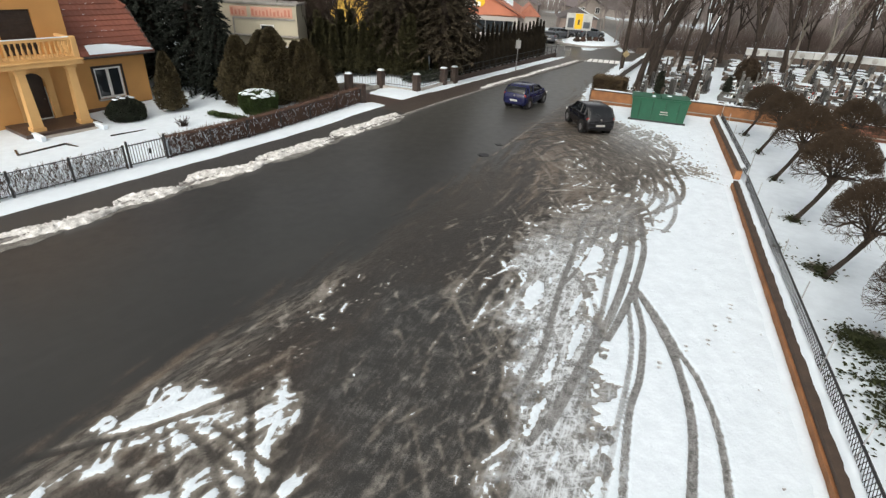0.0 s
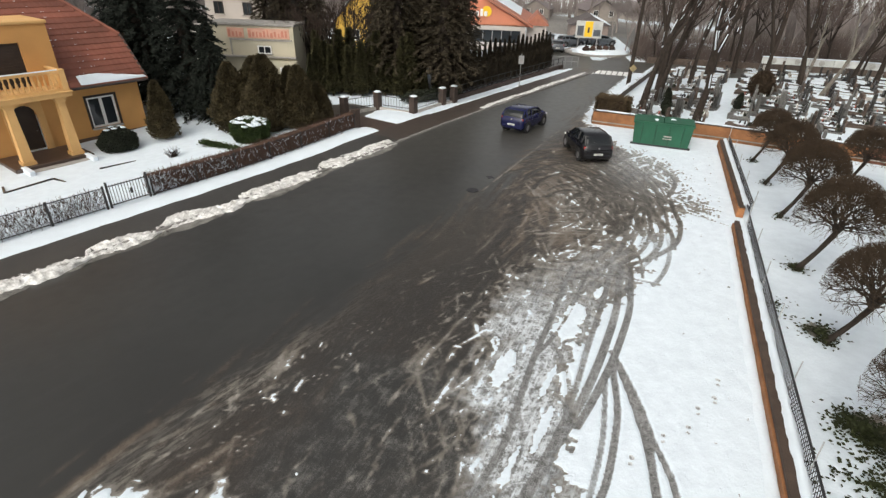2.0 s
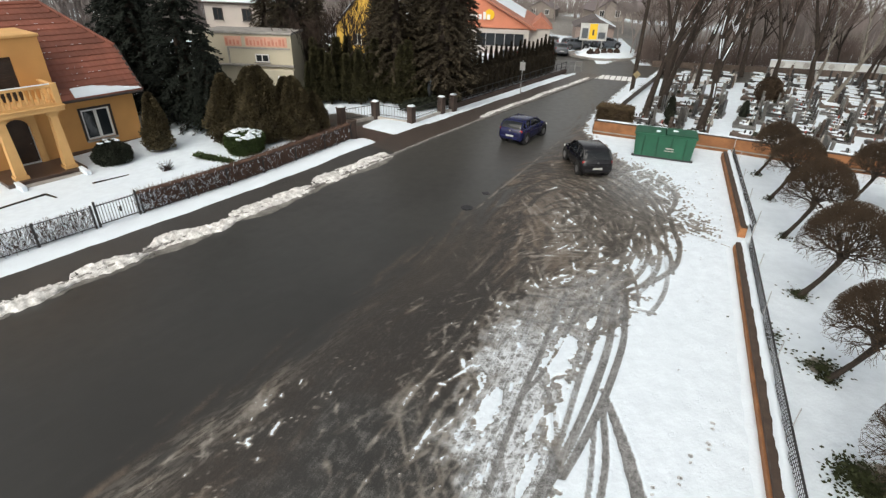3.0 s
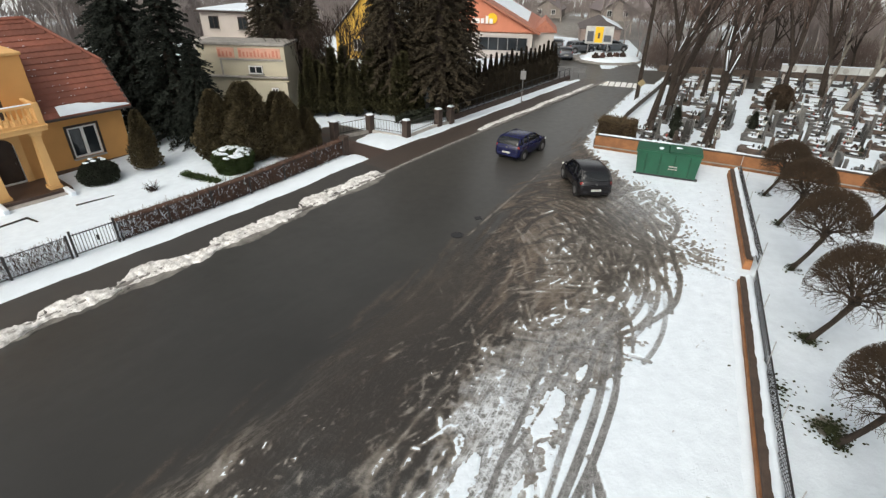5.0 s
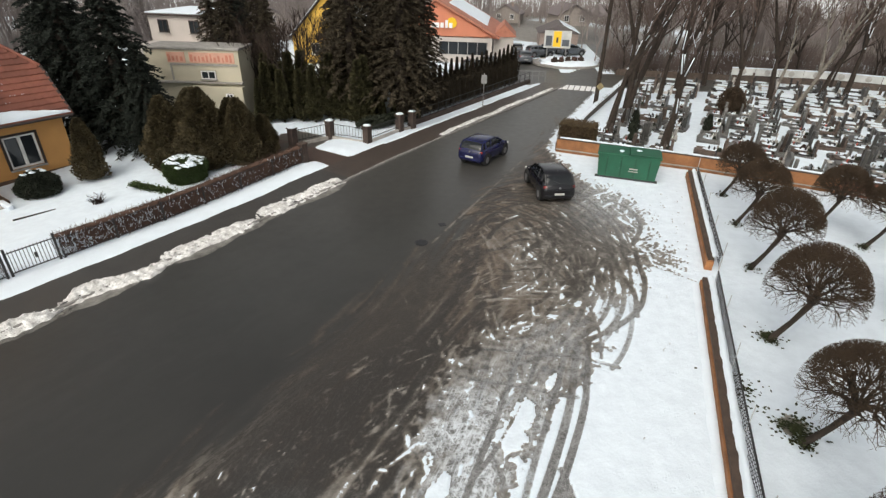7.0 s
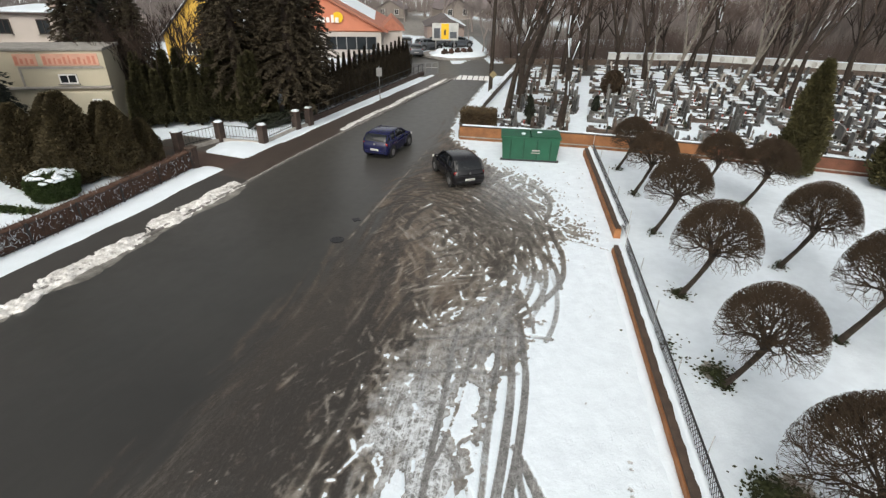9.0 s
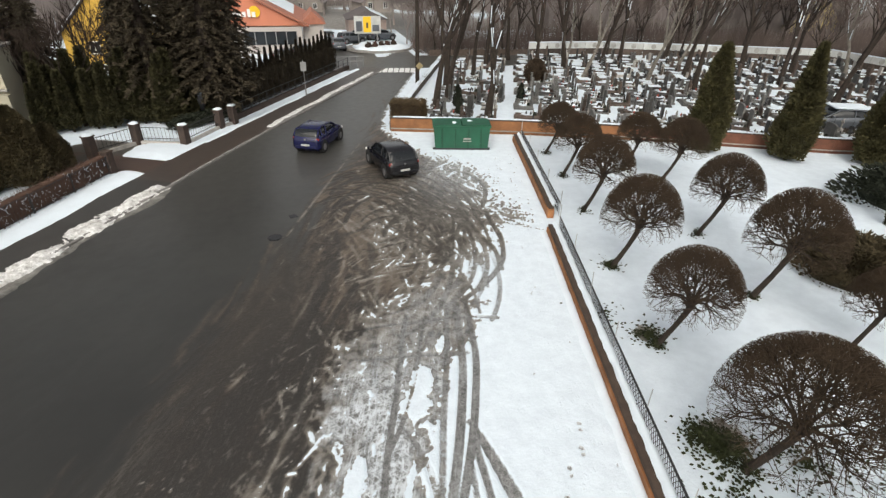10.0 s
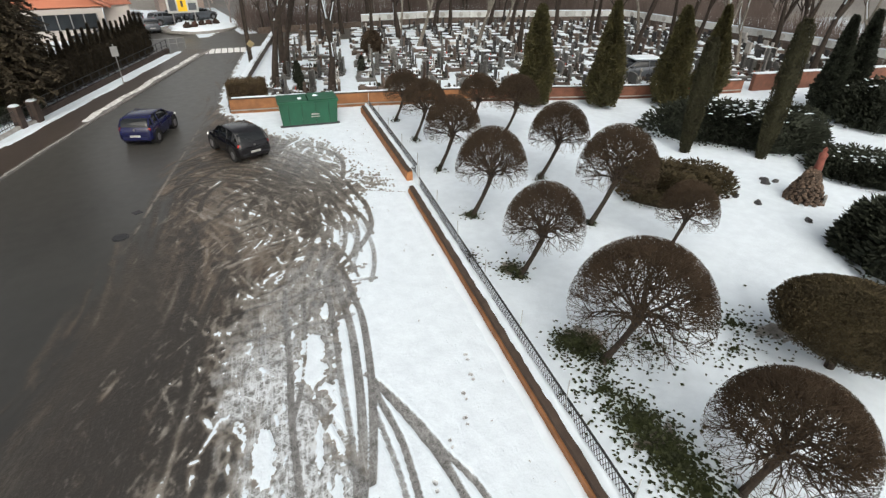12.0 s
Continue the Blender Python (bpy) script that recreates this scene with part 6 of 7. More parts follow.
twig_hedge(-20, 0.25, 0.95, 101, "low leafless brown hedge with snow in its twigs", 260, False)
twig_hedge(2.05, 14.6, 1.05, 102, "clipped leafless reddish-brown hedge along the garden", 620)
wire_panels(-20, 0.2, 0.95, "dark wire garden fence before a bare hedge")
wire_panels(2.1, 14.4, 0.85, "dark wire fence before the clipped hedge")
gate = thing("garden_gate", "dark metal garden gate with upright bars, closed", "gate")
for s in (0.35, 1.95):
    x, y = side(s, 3.8)
    part("gate_post", B().box(x, y, g(x, y) - 0.1, 0.08, 0.08, 1.25, ROAD_TURN, 0.01), DARK_STEEL, gate)
for z in (0.15, 0.95):
    (x0, y0), (x1, y1) = side(0.4, 3.8), side(1.9, 3.8)
    part("gate_rail", B().tube((x0, y0, g(x0, y0) + z), (x1, y1, g(x1, y1) + z), 0.025, 0.025, 5), DARK_STEEL, gate)
for k in range(13):
    x, y = side(0.46 + 0.117 * k, 3.8)
    part("gate_bar", B().tube((x, y, g(x, y) + 0.12), (x, y, g(x, y) + 1.02), 0.013, 0.013, 5), DARK_STEEL, gate)
x, y = side(1.25, 3.78)
part("lock_box", B().box(x, y, g(x, y) + 0.45, 0.1, 0.06, 0.22, ROAD_TURN, 0.01), DARK_STEEL, gate)
x, y = side(14.6, 3.9)
pier = thing("gate_pier", "dark brick gate pier at the hedge's end", "pier", x, y, g(x, y), ROAD_TURN)
part("shaft", B().box(0, 0, -0.1, 0.38, 0.38, 1.15, 0, 0.015), PIER, pier)
part("cap", B().box(0, 0, 1.05, 0.46, 0.46, 0.07, 0, 0.02), COPING, pier)

bush = thing("round_bush", "round dark green bush with a little snow on its crown", "shrub", -20.1, 25.2, g(-20.1, 25.2))
part("foliage", shaggy(random.Random(111), 6500, dome, 0.10, 1.2, 0.98, uneven=0.3), YEW, bush)
part("inner_foliage", core(dome, 1.2, 0.98), YEW, bush)
cap = B()
for k, (x, y) in enumerate(((0.1, -0.2), (-0.3, 0.1), (0.3, 0.25), (0.0, 0.4), (-0.2, -0.4))):
    cap.blob(x, y, 1.27 - 0.4 * (x * x + y * y), 0.17, 0.12, 0.05, k, 0.5, 9, 5, -0.2)
tagged(part("snow_cap", cap, SNOW, bush, "patches of snow", True), kind="stuff")
th = conifer("thuja", "brownish-green thuja beside the house corner", 112, 3.3, 0.82, THUJA_BROWN, 9000, 0.13, lambda q: (1 - q) ** 0.62 * (0.8 + 0.2 * min(1, q * 5)))
th.matrix_basis = pose(-18.6, 27.2, g(-18.6, 27.2))


def barrel(q):
    return (0.82 + 0.18 * math.sin(min(1, q * 1.8) * 1.57)) * (1.0 if q < 0.72 else math.sqrt(max(0.0, 1 - ((q - 0.72) / 0.28) ** 2)))


ps = thing("clipped_shrub", "round green boxwood shrub with a thick cap of snow", "shrub", -13.1, 27.0, g(-13.1, 27.0))
part("foliage", shaggy(random.Random(113), 9000, barrel, 0.09, 1.25, 1.05, uneven=0.2), BOXWOOD, ps)
part("inner_foliage", core(barrel, 1.25, 1.05, shrink=0.88), BOXWOOD, ps)
cap = B()
crng = random.Random(114)
for _ in range(95):
    a, r = crng.uniform(0, 6.28), 0.95 * math.sqrt(crng.random())
    cap.blob(r * math.cos(a), r * math.sin(a), 1.25 * (0.73 + 0.27 * math.sqrt(1 - r * r)), crng.uniform(0.10, 0.21), crng.uniform(0.09, 0.16), 0.06, crng.random() * 9, 0.5, 9, 5, -0.3)
part("snow_cap", cap, SNOW, ps, "thick cap of snow", True)
hedge_low = thing("edging_hedge", "low green edging hedge crossing the snowy lawn", "hedge", -14.33, 25.7, g(-14.33, 25.7), radians(-15))
rng = random.Random(115)
bm = B()
for _ in range(2200):
    p = (rng.uniform(-1.35, 1.35), rng.gauss(0, 0.12), rng.uniform(0.02, 0.22))
    bm.leaf(p, Vector((rng.gauss(0, 1), rng.gauss(0, 1), 0.8)).normalized(), (0, 0, 1), 0.1, 0.04)
part("foliage", bm, BOXWOOD, hedge_low)
pl = thing("rose_bush", "small bare rose bush with snow on its stems", "shrub", -16.2, 24.2, g(-16.2, 24.2))
bm, capb = B(), B()
for _ in range(60):
    w = Vector((rng.gauss(0, 0.6), rng.gauss(0, 0.6), 1)).normalized()
    bm.tube((rng.gauss(0, 0.1), rng.gauss(0, 0.1), 0), w * rng.uniform(0.3, 0.7), 0.016, 0.007, 3)
for _ in range(9):
    capb.blob(rng.gauss(0, 0.2), rng.gauss(0, 0.2), rng.uniform(0.3, 0.55), 0.07, 0.07, 0.05, rng.random(), 0.3, 7, 4, -0.3)
part("stem_cluster", bm, TWIG_DARK, pl)
tagged(part("snow_cap", capb, SNOW, pl, "", True), kind="stuff")
edging = thing("path_edging", "dark stone edging of a garden path in the snow", "edging")
for p, q in (((-21.6, 19.2), (-20.9, 18.6)), ((-20.9, 18.6), (-20.2, 20.6)), ((-20.2, 20.6), (-19.3, 20.3)), ((-19.0, 22.2), (-18.0, 23.6))):
    part("edging_stone", wall_run(B(), p, q, 0.09, 0.1, g(*p) + 0.02), GRANITE_DARK, edging)

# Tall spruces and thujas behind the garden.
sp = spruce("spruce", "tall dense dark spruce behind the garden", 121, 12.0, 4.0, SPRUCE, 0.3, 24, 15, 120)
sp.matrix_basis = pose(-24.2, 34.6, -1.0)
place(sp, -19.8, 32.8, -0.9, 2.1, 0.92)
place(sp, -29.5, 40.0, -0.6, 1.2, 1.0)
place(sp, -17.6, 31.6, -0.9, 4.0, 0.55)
tk = [conifer("thuja", "broad brownish-green thuja in a garden row", 131, 4.1, 1.18, THUJA_BROWN, 15000, 0.15, column), conifer("thuja", "dull brown-olive thuja in a garden row", 132, 4.1, 1.2, THUJA_BROWN, 15000, 0.15, column)]
for k, (x, y, s) in enumerate(((-15.0, 28.9, 0.98), (-12.75, 28.75, 1.06), (-11.05, 29.45, 0.90), (-13.9, 29.9, 0.95), (-10.3, 30.5, 0.62), (-10.6, 31.5, 0.5), (-12.0, 30.4, 0.85))):
    if k < 2:
        tk[k].matrix_basis = Matrix.Translation((x, y, g(x, y) - 0.1)) @ Matrix.Scale(s, 4)
    else:
        place(tk[k % 2], x, y, g(x, y) - 0.1, k * 1.1, s)
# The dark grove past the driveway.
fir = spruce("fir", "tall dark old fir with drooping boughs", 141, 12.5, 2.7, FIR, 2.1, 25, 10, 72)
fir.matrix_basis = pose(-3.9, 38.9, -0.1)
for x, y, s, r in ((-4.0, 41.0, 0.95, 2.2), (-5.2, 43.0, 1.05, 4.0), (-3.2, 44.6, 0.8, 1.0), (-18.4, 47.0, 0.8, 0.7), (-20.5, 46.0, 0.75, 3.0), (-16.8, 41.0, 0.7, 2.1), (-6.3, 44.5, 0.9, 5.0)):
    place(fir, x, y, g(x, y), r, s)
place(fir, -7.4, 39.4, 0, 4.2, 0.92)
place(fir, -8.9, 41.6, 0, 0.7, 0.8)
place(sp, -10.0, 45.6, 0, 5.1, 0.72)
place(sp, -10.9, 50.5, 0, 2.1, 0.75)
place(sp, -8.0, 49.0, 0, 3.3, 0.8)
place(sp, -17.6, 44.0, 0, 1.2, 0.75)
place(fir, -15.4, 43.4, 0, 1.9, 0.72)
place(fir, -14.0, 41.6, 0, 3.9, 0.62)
slim = conifer("slim_thuja", "slim yellowish-green thuja in a close row", 142, 3.4, 0.5, SLIM_OLIVE, 3600, 0.2, spire)
slim.matrix_basis = pose(-11.8, 37.4, -0.15)
srng = random.Random(143)
for k in range(26):
    x, y = -13.4 + 0.31 * k, 36.7 + 0.05 * k + srng.uniform(-0.1, 2.4)
    place(slim, x, y, g(x, y), k, srng.uniform(0.75, 1.3))
for x, y, s in ((-5.2, 38.6, 0.55), (-4.4, 39.8, 0.7), (-3.5, 40.6, 0.6), (-2.9, 39.6, 0.5), (-2.4, 41.4, 0.65), (-3.6, 42.4, 0.7), (-6.0, 40.2, 0.7), (-1.7, 42.6, 0.6)):
    place(slim, x, y, g(x, y), x * 3, s)
dark_column = conifer("yew", "tall dark yew at the garden's far end", 147, 5.4, 0.85, YEW, 9000, 0.2, spire)
dark_column.matrix_basis = pose(37.2, 17.2, 0)
for k, (x, y, s) in enumerate(((38.6, 16.7, 1.05),)):
    place(dark_column, x, y, 0, k, s)
dk = conifer("hedge_thuja", "pointed dark thuja in a tall clipped row", 144, 3.4, 0.44, HEDGE_DARK, 4200, 0.09, lambda q: 1.0 if q < 0.58 else max(0.02, 0.50 * max(0.0, 1 - (q - 0.58) / 0.42) ** 1.3))
dk.matrix_basis = pose(*side(24.2, 4.4), 0)
for k in range(1, 23):
    x, y = side(24.2 + 0.76 * k, 4.4)
    place(dk, x, y, g(x, y), k * 0.9, 0.93 + 0.12 * srng.random())
bare_row = bare_tree(151, 7.5, 0.42, 0.11, BARK, TWIG_DARK, label="slender leafless garden tree among conifers")
bare_row.matrix_basis = pose(-11.5, 38.5, 0)
for x, y, s, r in ((-13.0, 41.0, 1.0, 1), (-9.8, 40.5, 0.9, 2), (-10.4, 42.5, 1.0, 3), (-12.2, 44.0, 1.1, 4), (-13.8, 39.5, 0.9, 5), (-8.8, 43.6, 1.0, 0.6), (-16.2, 42.5, 1.1, 2.6), (-15.0, 40.2, 1.0, 4.4), (-11.2, 46.5, 1.1, 2.2)):
    place(bare_row, x, y, g(x, y), r, s)
under = low_shrub("evergreen_shrubs", "dark snow-dusted evergreen undergrowth behind the fence", 145, 2.6, 0.8, 0.55, YEW, 4500, 0.18, 0.12)
under.matrix_basis = pose(-4.6, 37.8, 0.0, 0, 0, 40)

# Pillared fence beside the driveway.
PIL = [(-9.3, 32.3), (-7.6, 34.2), (-5.0, 33.4), (-3.55, 36.4), (-2.85, 37.2)]
fence_p = thing("pillared_fence", "dark railings between brown brick pillars capped with snow", "fence")
for x, y in PIL:
    pil = part("pillar", B().box(x, y, g(x, y) - 0.1, 0.42, 0.42, 1.2, ROAD_TURN, 0.015), PIER, fence_p)
    part("cap", B().box(x, y, g(x, y) + 1.1, 0.5, 0.5, 0.06, ROAD_TURN, 0.01), COPING, pil)
    part("snow_cap", B().blob(x, y, g(x, y) + 1.16, 0.26, 0.26, 0.10, x, 0.2, 10, 5, 0.0), SNOW, pil, "", True)
for (x0, y0), (x1, y1) in zip(PIL, PIL[1:]):
    part("base_wall", wall_run(B(), (x0, y0), (x1, y1), 0.25, 0.18, g(x0, y0) - 0.05), STONE_PALE, fence_p)
    for z in (0.35, 0.95):
        part("rail", B().tube((x0, y0, g(x0, y0) + z), (x1, y1, g(x1, y1) + z), 0.02, 0.02, 4), DARK_STEEL, fence_p)
    n = int(math.hypot(x1 - x0, y1 - y0) / 0.2)
    for k in range(1, n):
        x, y = x0 + (x1 - x0) * k / n, y0 + (y1 - y0) * k / n
        part("bar", B().tube((x, y, g(x, y) + 0.25), (x, y, g(x, y) + 1.0), 0.011, 0.011, 4), DARK_STEEL, fence_p)
road_fence = thing("road_fence", "low dark fence on a base wall before the conifer row", "fence")
part("base_wall", flat(24.0, 42.0, 3.15, 3.4, 0.35, 0.5), PIER, road_fence)
for k in range(19):
    x, y = side(24.0 + k, 3.28)
    part("post", B().tube((x, y, g(x, y)), (x, y, g(x, y) + 1.05), 0.03, 0.03, 5), DARK_STEEL, road_fence)
for z in (0.6, 1.0):
    (x0, y0), (x1, y1) = side(24, 3.28), side(42, 3.28)
    part("rail", B().tube((x0, y0, g(x0, y0) + z), (x1, y1, g(x1, y1) + z), 0.02, 0.02, 4), DARK_STEEL, road_fence)

# ---- houses behind ----


def window_in(parent, w, h, x, y, z, frame_mat=WHITE_FRAME):
    """A window set in a wall that faces -y."""
    win = part("window", B().box(x, y, z, w, 0.04, h), GLASS, parent, "dark window pane")
    t = 0.07
    for a, b, sx, sz in ((x - w / 2 + t / 2, z, t, h), (x + w / 2 - t / 2, z, t, h), (x, z, t * 0.8, h), (x, z, w, t), (x, z + h - t, w, t)):
        part("frame", B().box(a, y - 0.035, b, sx, 0.05, sz), frame_mat, win)
    part("sill", B().box(x, y - 0.07, z - 0.07, w + 0.16, 0.16, 0.06), STONE_PALE, win)
    return win


office = thing("office_building", "flat-roofed beige building with a faded orange lettered band", "building", -17.6, 37.2, 0.0, radians(4))
part("wall", B().box(0, 1.2, -1.2, 6.3, 2.4, 5.6), BEIGE, office)
part("parapet", B().box(0, 1.2, 4.4, 6.5, 2.6, 0.16, 0, 0.02), STONE_PALE, office, "pale parapet flashing")
part("lower_storey", B().box(1.6, -0.25, -1.2, 3.4, 0.6, 3.35), BEIGE, office)
part("ledge", B().box(0, -0.1, 2.28, 6.5, 0.35, 0.12, 0, 0.02), STONE_PALE, office, "pale ledge")
part("relief_frame", B().box(0.75, -0.03, 3.42, 4.5, 0.06, 0.1).box(-1.5, -0.03, 2.4, 0.1, 0.06, 1.1), STONE_PALE, office)
for x0, x1 in ((-1.65, -0.45), (-0.15, 2.85)):
    band = part("sign_band", B().box((x0 + x1) / 2, -0.03, 3.58, x1 - x0, 0.05, 0.66), ORANGE_SIGN, office, "faded orange sign panel")
    n = int((x1 - x0) / 0.27)
    for k in range(n):
        part("letter_bar", B().box(x0 + 0.14 + (x1 - x0 - 0.1) * k / n, -0.065, 3.66 + 0.03 * (k % 2), 0.17 - 0.04 * (k % 3), 0.03, (0.46, 0.30, 0.36, 0.28, 0.42)[k % 5]), SIGN_LETTER, band)
window_in(office, 1.0, 0.55, 0.95, -0.03, 2.55)
window_in(office, 0.5, 0.55, 2.4, -0.57, 1.2)
upper = thing("villa", "two-storey pale grey villa with a flat snow-covered roof", "house", -23.4, 46.4, 0.0, radians(-4))
part("wall", B().box(0, 3, -1.2, 5.8, 6, 6.7), SHOP_WALL, upper)
part("roof", B().box(0, 3, 5.5, 6.4, 6.6, 0.14, 0, 0.02), EAVE, upper)
part("roof_snow", B().box(0, 3, 5.64, 6.1, 6.3, 0.12, 0, 0.05), SNOW, upper, "snow on the flat roof")
part("terrace", B().box(-0.2, -1.4, -1.2, 5.0, 2.8, 4.6).box(-0.2, -1.4, 3.4, 5.4, 3.0, 0.12), SHOP_WALL, upper)
part("chimney", B().box(0.4, 3, 5.6, 0.6, 0.5, 0.55), BRICK_FAR, upper)
window_in(upper, 0.9, 1.0, -1.6, -0.03, 4.2, DARK_WOOD)
window_in(upper, 0.9, 1.0, 1.2, -0.03, 4.2, DARK_WOOD)


def gabled(name, label, x, y, rz, w, d, eave, ridge, wall_mat, roof_mat, snowy=True, wins=((-0.25, 0.4), (0.25, 0.4))):
    """A house whose gable looks along -y."""
    t = thing(name, label, "house", x, y, g(x, y), rz)
    part("wall", B().extrude([(-w / 2, 0, -0.3), (w / 2, 0, -0.3), (w / 2, 0, eave), (0, 0, ridge), (-w / 2, 0, eave)], (0, d, 0)), wall_mat, t)
    for s in (-1, 1):
        o = 0.35
        q = (ridge - eave) / (w / 2)
        pts = [(0, -o, ridge + 0.06), (s * (w / 2 + o), -o, eave - o * q + 0.06), (s * (w / 2 + o), -o, eave - o * q + 0.22), (0, -o, ridge + 0.24)]
        rf = part("roof", B().extrude(pts, (0, d + 2 * o, 0)), roof_mat, t)
        if snowy:
            pts = [(s * 0.1, -o + 0.1, ridge + 0.22 - 0.1 * q), (s * (w / 2 + o - 0.1), -o + 0.1, eave - o * q + 0.25 + 0.1 * q), (s * (w / 2 + o - 0.1), -o + 0.1, eave - o * q + 0.33 + 0.1 * q), (s * 0.1, -o + 0.1, ridge + 0.32 - 0.1 * q)]
            part("snow", B().extrude(pts, (0, d + 2 * o - 0.2, 0)), SNOW, rf, "snow on the roof")
    for a, b in wins:
        window_in(t, 0.9, 1.1, a * w, -0.03, b * eave)
    part("chimney", B().box(w * 0.15, d * 0.5, ridge - 0.6, 0.5, 0.5, 1.2), BRICK_FAR, t)
    return t


gabled("yellow_house", "bright yellow house with a steep snow-covered roof", -15.3, 60, radians(6), 7.8, 8, 2.75, 7.0, YELLOW_WALL, EAVE, True, ((-0.2, 0.35), (0.15, 0.35)))
shop = thing("shop", "salmon-coloured supermarket with a low gabled roof", "shop", -3.4, 64.0, 0.0, 0)
part("wall", B().box(0, 8, -0.3, 10.2, 16, 2.9), SHOP_WALL, shop)
part("gable", B().extrude([(-5.7, 0, 2.5), (5.5, 0, 2.5), (-1.2, 0, 6.0)], (0, 0.4, 0)), SALMON, shop, "salmon gable front")
part("roof", B().extrude([(5.8, -0.4, 2.45), (-1.2, -0.4, 6.1), (-1.2, -0.4, 6.3), (5.9, -0.4, 2.65)], (0, 16, 0)).extrude([(-6.0, -0.4, 2.45), (-1.2, -0.4, 6.1), (-1.2, -0.4, 6.3), (-6.1, -0.4, 2.65)], (0, 16, 0)), SALMON_ROOF, shop)
part("roof_snow", B().extrude([(4.4, 3, 3.45), (0, 3, 5.72), (0, 3, 5.8), (4.4, 3, 3.53)], (0, 11, 0)), SNOW, shop, "snow on the roof")
glazing = part("shop_window", B().box(1.9, -0.04, 0.75, 5.4, 0.06, 1.3), GLASS, shop, "long dark shop window")
for k in range(6):
    part("frame", B().box(-0.75 + 1.06 * k, -0.09, 0.75, 0.08, 0.06, 1.3), STEEL, glazing)
part("sign_disc", B().tube((0.6, -0.06, 3.95), (0.6, -0.16, 3.95), 0.55, 0.55, 20), YELLOW, shop, "round yellow sign")
part("sign_shape", B().box(-0.45, -0.1, 3.45, 0.35, 0.1, 0.5).box(0.05, -0.17, 3.45, 0.3, 0.1, 0.75).box(0.5, -0.2, 3.45, 0.35, 0.1, 0.5).box(-1.2, -0.1, 3.45, 0.9, 0.1, 0.5), WHITE, shop, "plain white sign shapes")
part("wing", B().box(6.3, 3.5, -0.3, 2.2, 5, 3.0), SHOP_WALL, shop)
part("wing_roof", B().extrude([(5.0, 0.8, 2.6), (7.7, 0.8, 2.6), (6.3, 0.8, 3.9)], (0, 6, 0)), SALMON_ROOF, shop)

# ---- crossing, island and street furniture ----
zebra = tagged(new("zebra_crossing"), "worn white stripes of a zebra crossing", "road marking", kind="structure")
stripe = B().box(0, 0, 0, 0.42, 2.0, 0.012).mesh("stripe", WHITE)
for k in range(7):
    x, y = 8.3 + 0.50 * k, 52.5 - 0.10 * k
    ob = part("stripe", stripe, WHITE, zebra)
    ob.matrix_basis = Matrix.Translation((x, y, g(x, y) + 0.02)) @ Matrix.Rotation(radians(-12), 4, 'Z')
island = thing("traffic_island", "kerbed island heaped with white snow", "island", 10.0, 65.2, 0)
pts = [(3.7 * math.cos(6.2832 * k / 28), 3.3 * math.sin(6.2832 * k / 28)) for k in range(28)]
part("kerb", B().prism(pts, -0.05, 0.16), KERB, island)
part("snow", B().blob(0, 0, 0.12, 3.4, 3.0, 0.4, 3, 0.3, 26, 8, 0.0), SNOW, island, "", True)
for k in range(5):
    solo("island_shrub", B().blob(0, 0, 0, 0.4, 0.35, 0.5, k, 0.5, 10, 6, 0.0), TWIG_RED if k % 2 else TWIG_DARK, "small bare shrub on the snowy island", "shrub", 8.6 + 0.75 * k, 63.6 + 0.3 * k, 0.4, k, group="island shrubs")
bb = thing("billboard", "dull white billboard with a yellow middle on two posts", "billboard", 9.2, 69.0, 0)
part("panel", B().box(0, 0, 1.1, 3.1, 0.12, 1.9, 0, 0.02), PANEL_PALE, bb)
part("yellow_field", B().box(-0.05, -0.075, 1.25, 0.9, 0.03, 1.7), YELLOW, bb, "yellow field")
part("picture_bar", B().box(-1.0, -0.075, 1.35, 0.7, 0.03, 1.1), GREY_PAINT, bb)
part("picture_bar", B().box(0.95, -0.075, 1.35, 0.8, 0.03, 0.7), GREY_PAINT, bb)
part("mark_bar", B().box(-0.05, -0.1, 1.7, 0.22, 0.03, 0.6), STONE_BROWN, bb)
for s in (-1, 1):
    part("post", B().tube((s * 1.1, 0.1, -0.1), (s * 1.1, 0.1, 1.2), 0.07, 0.07, 6), STEEL, bb)
pole = thing("utility_pole", "tall dark wooden utility pole at the roadside", "pole", 10.28, 44.6, 0)
part("shaft", B().tube((0, 0, -0.2), (0, 0, 9.0), 0.17, 0.12, 9), BARK, pole)
part("crossarm", B().box(0, 0, 8.3, 1.4, 0.1, 0.1), DARK_WOOD, pole)
part("sign_plate", B().add([(0.12 + a, -0.22, 1.75 + b) for a, b in ((-0.3, 0), (0, -0.3), (0.3, 0), (0, 0.3))] + [(0.12 + a, -0.19, 1.75 + b) for a, b in ((-0.3, 0), (0, -0.3), (0.3, 0), (0, 0.3))], [(0, 1, 2, 3), (7, 6, 5, 4), (0, 4, 5, 1), (1, 5, 6, 2), (2, 6, 7, 3), (3, 7, 4, 0)]), mat("faded_yellow", (0.24, 0.19, 0.10), 0.6, 0.3), pole, "faded yellow diamond road sign")
sgn = thing("bus_stop_sign", "small pale sign on a thin grey post", "sign", *side(31.2, 2.0), 0.0)
part("post", B().tube((0, 0, -0.1), (0, 0, 2.5), 0.035, 0.035, 6), STEEL, sgn)
part("plate", B().box(0, -0.04, 1.75, 0.42, 0.03, 0.62, 0, 0.008), STEEL, sgn)
railing = thing("railing", "low grey pedestrian railing by the crossing", "railing")
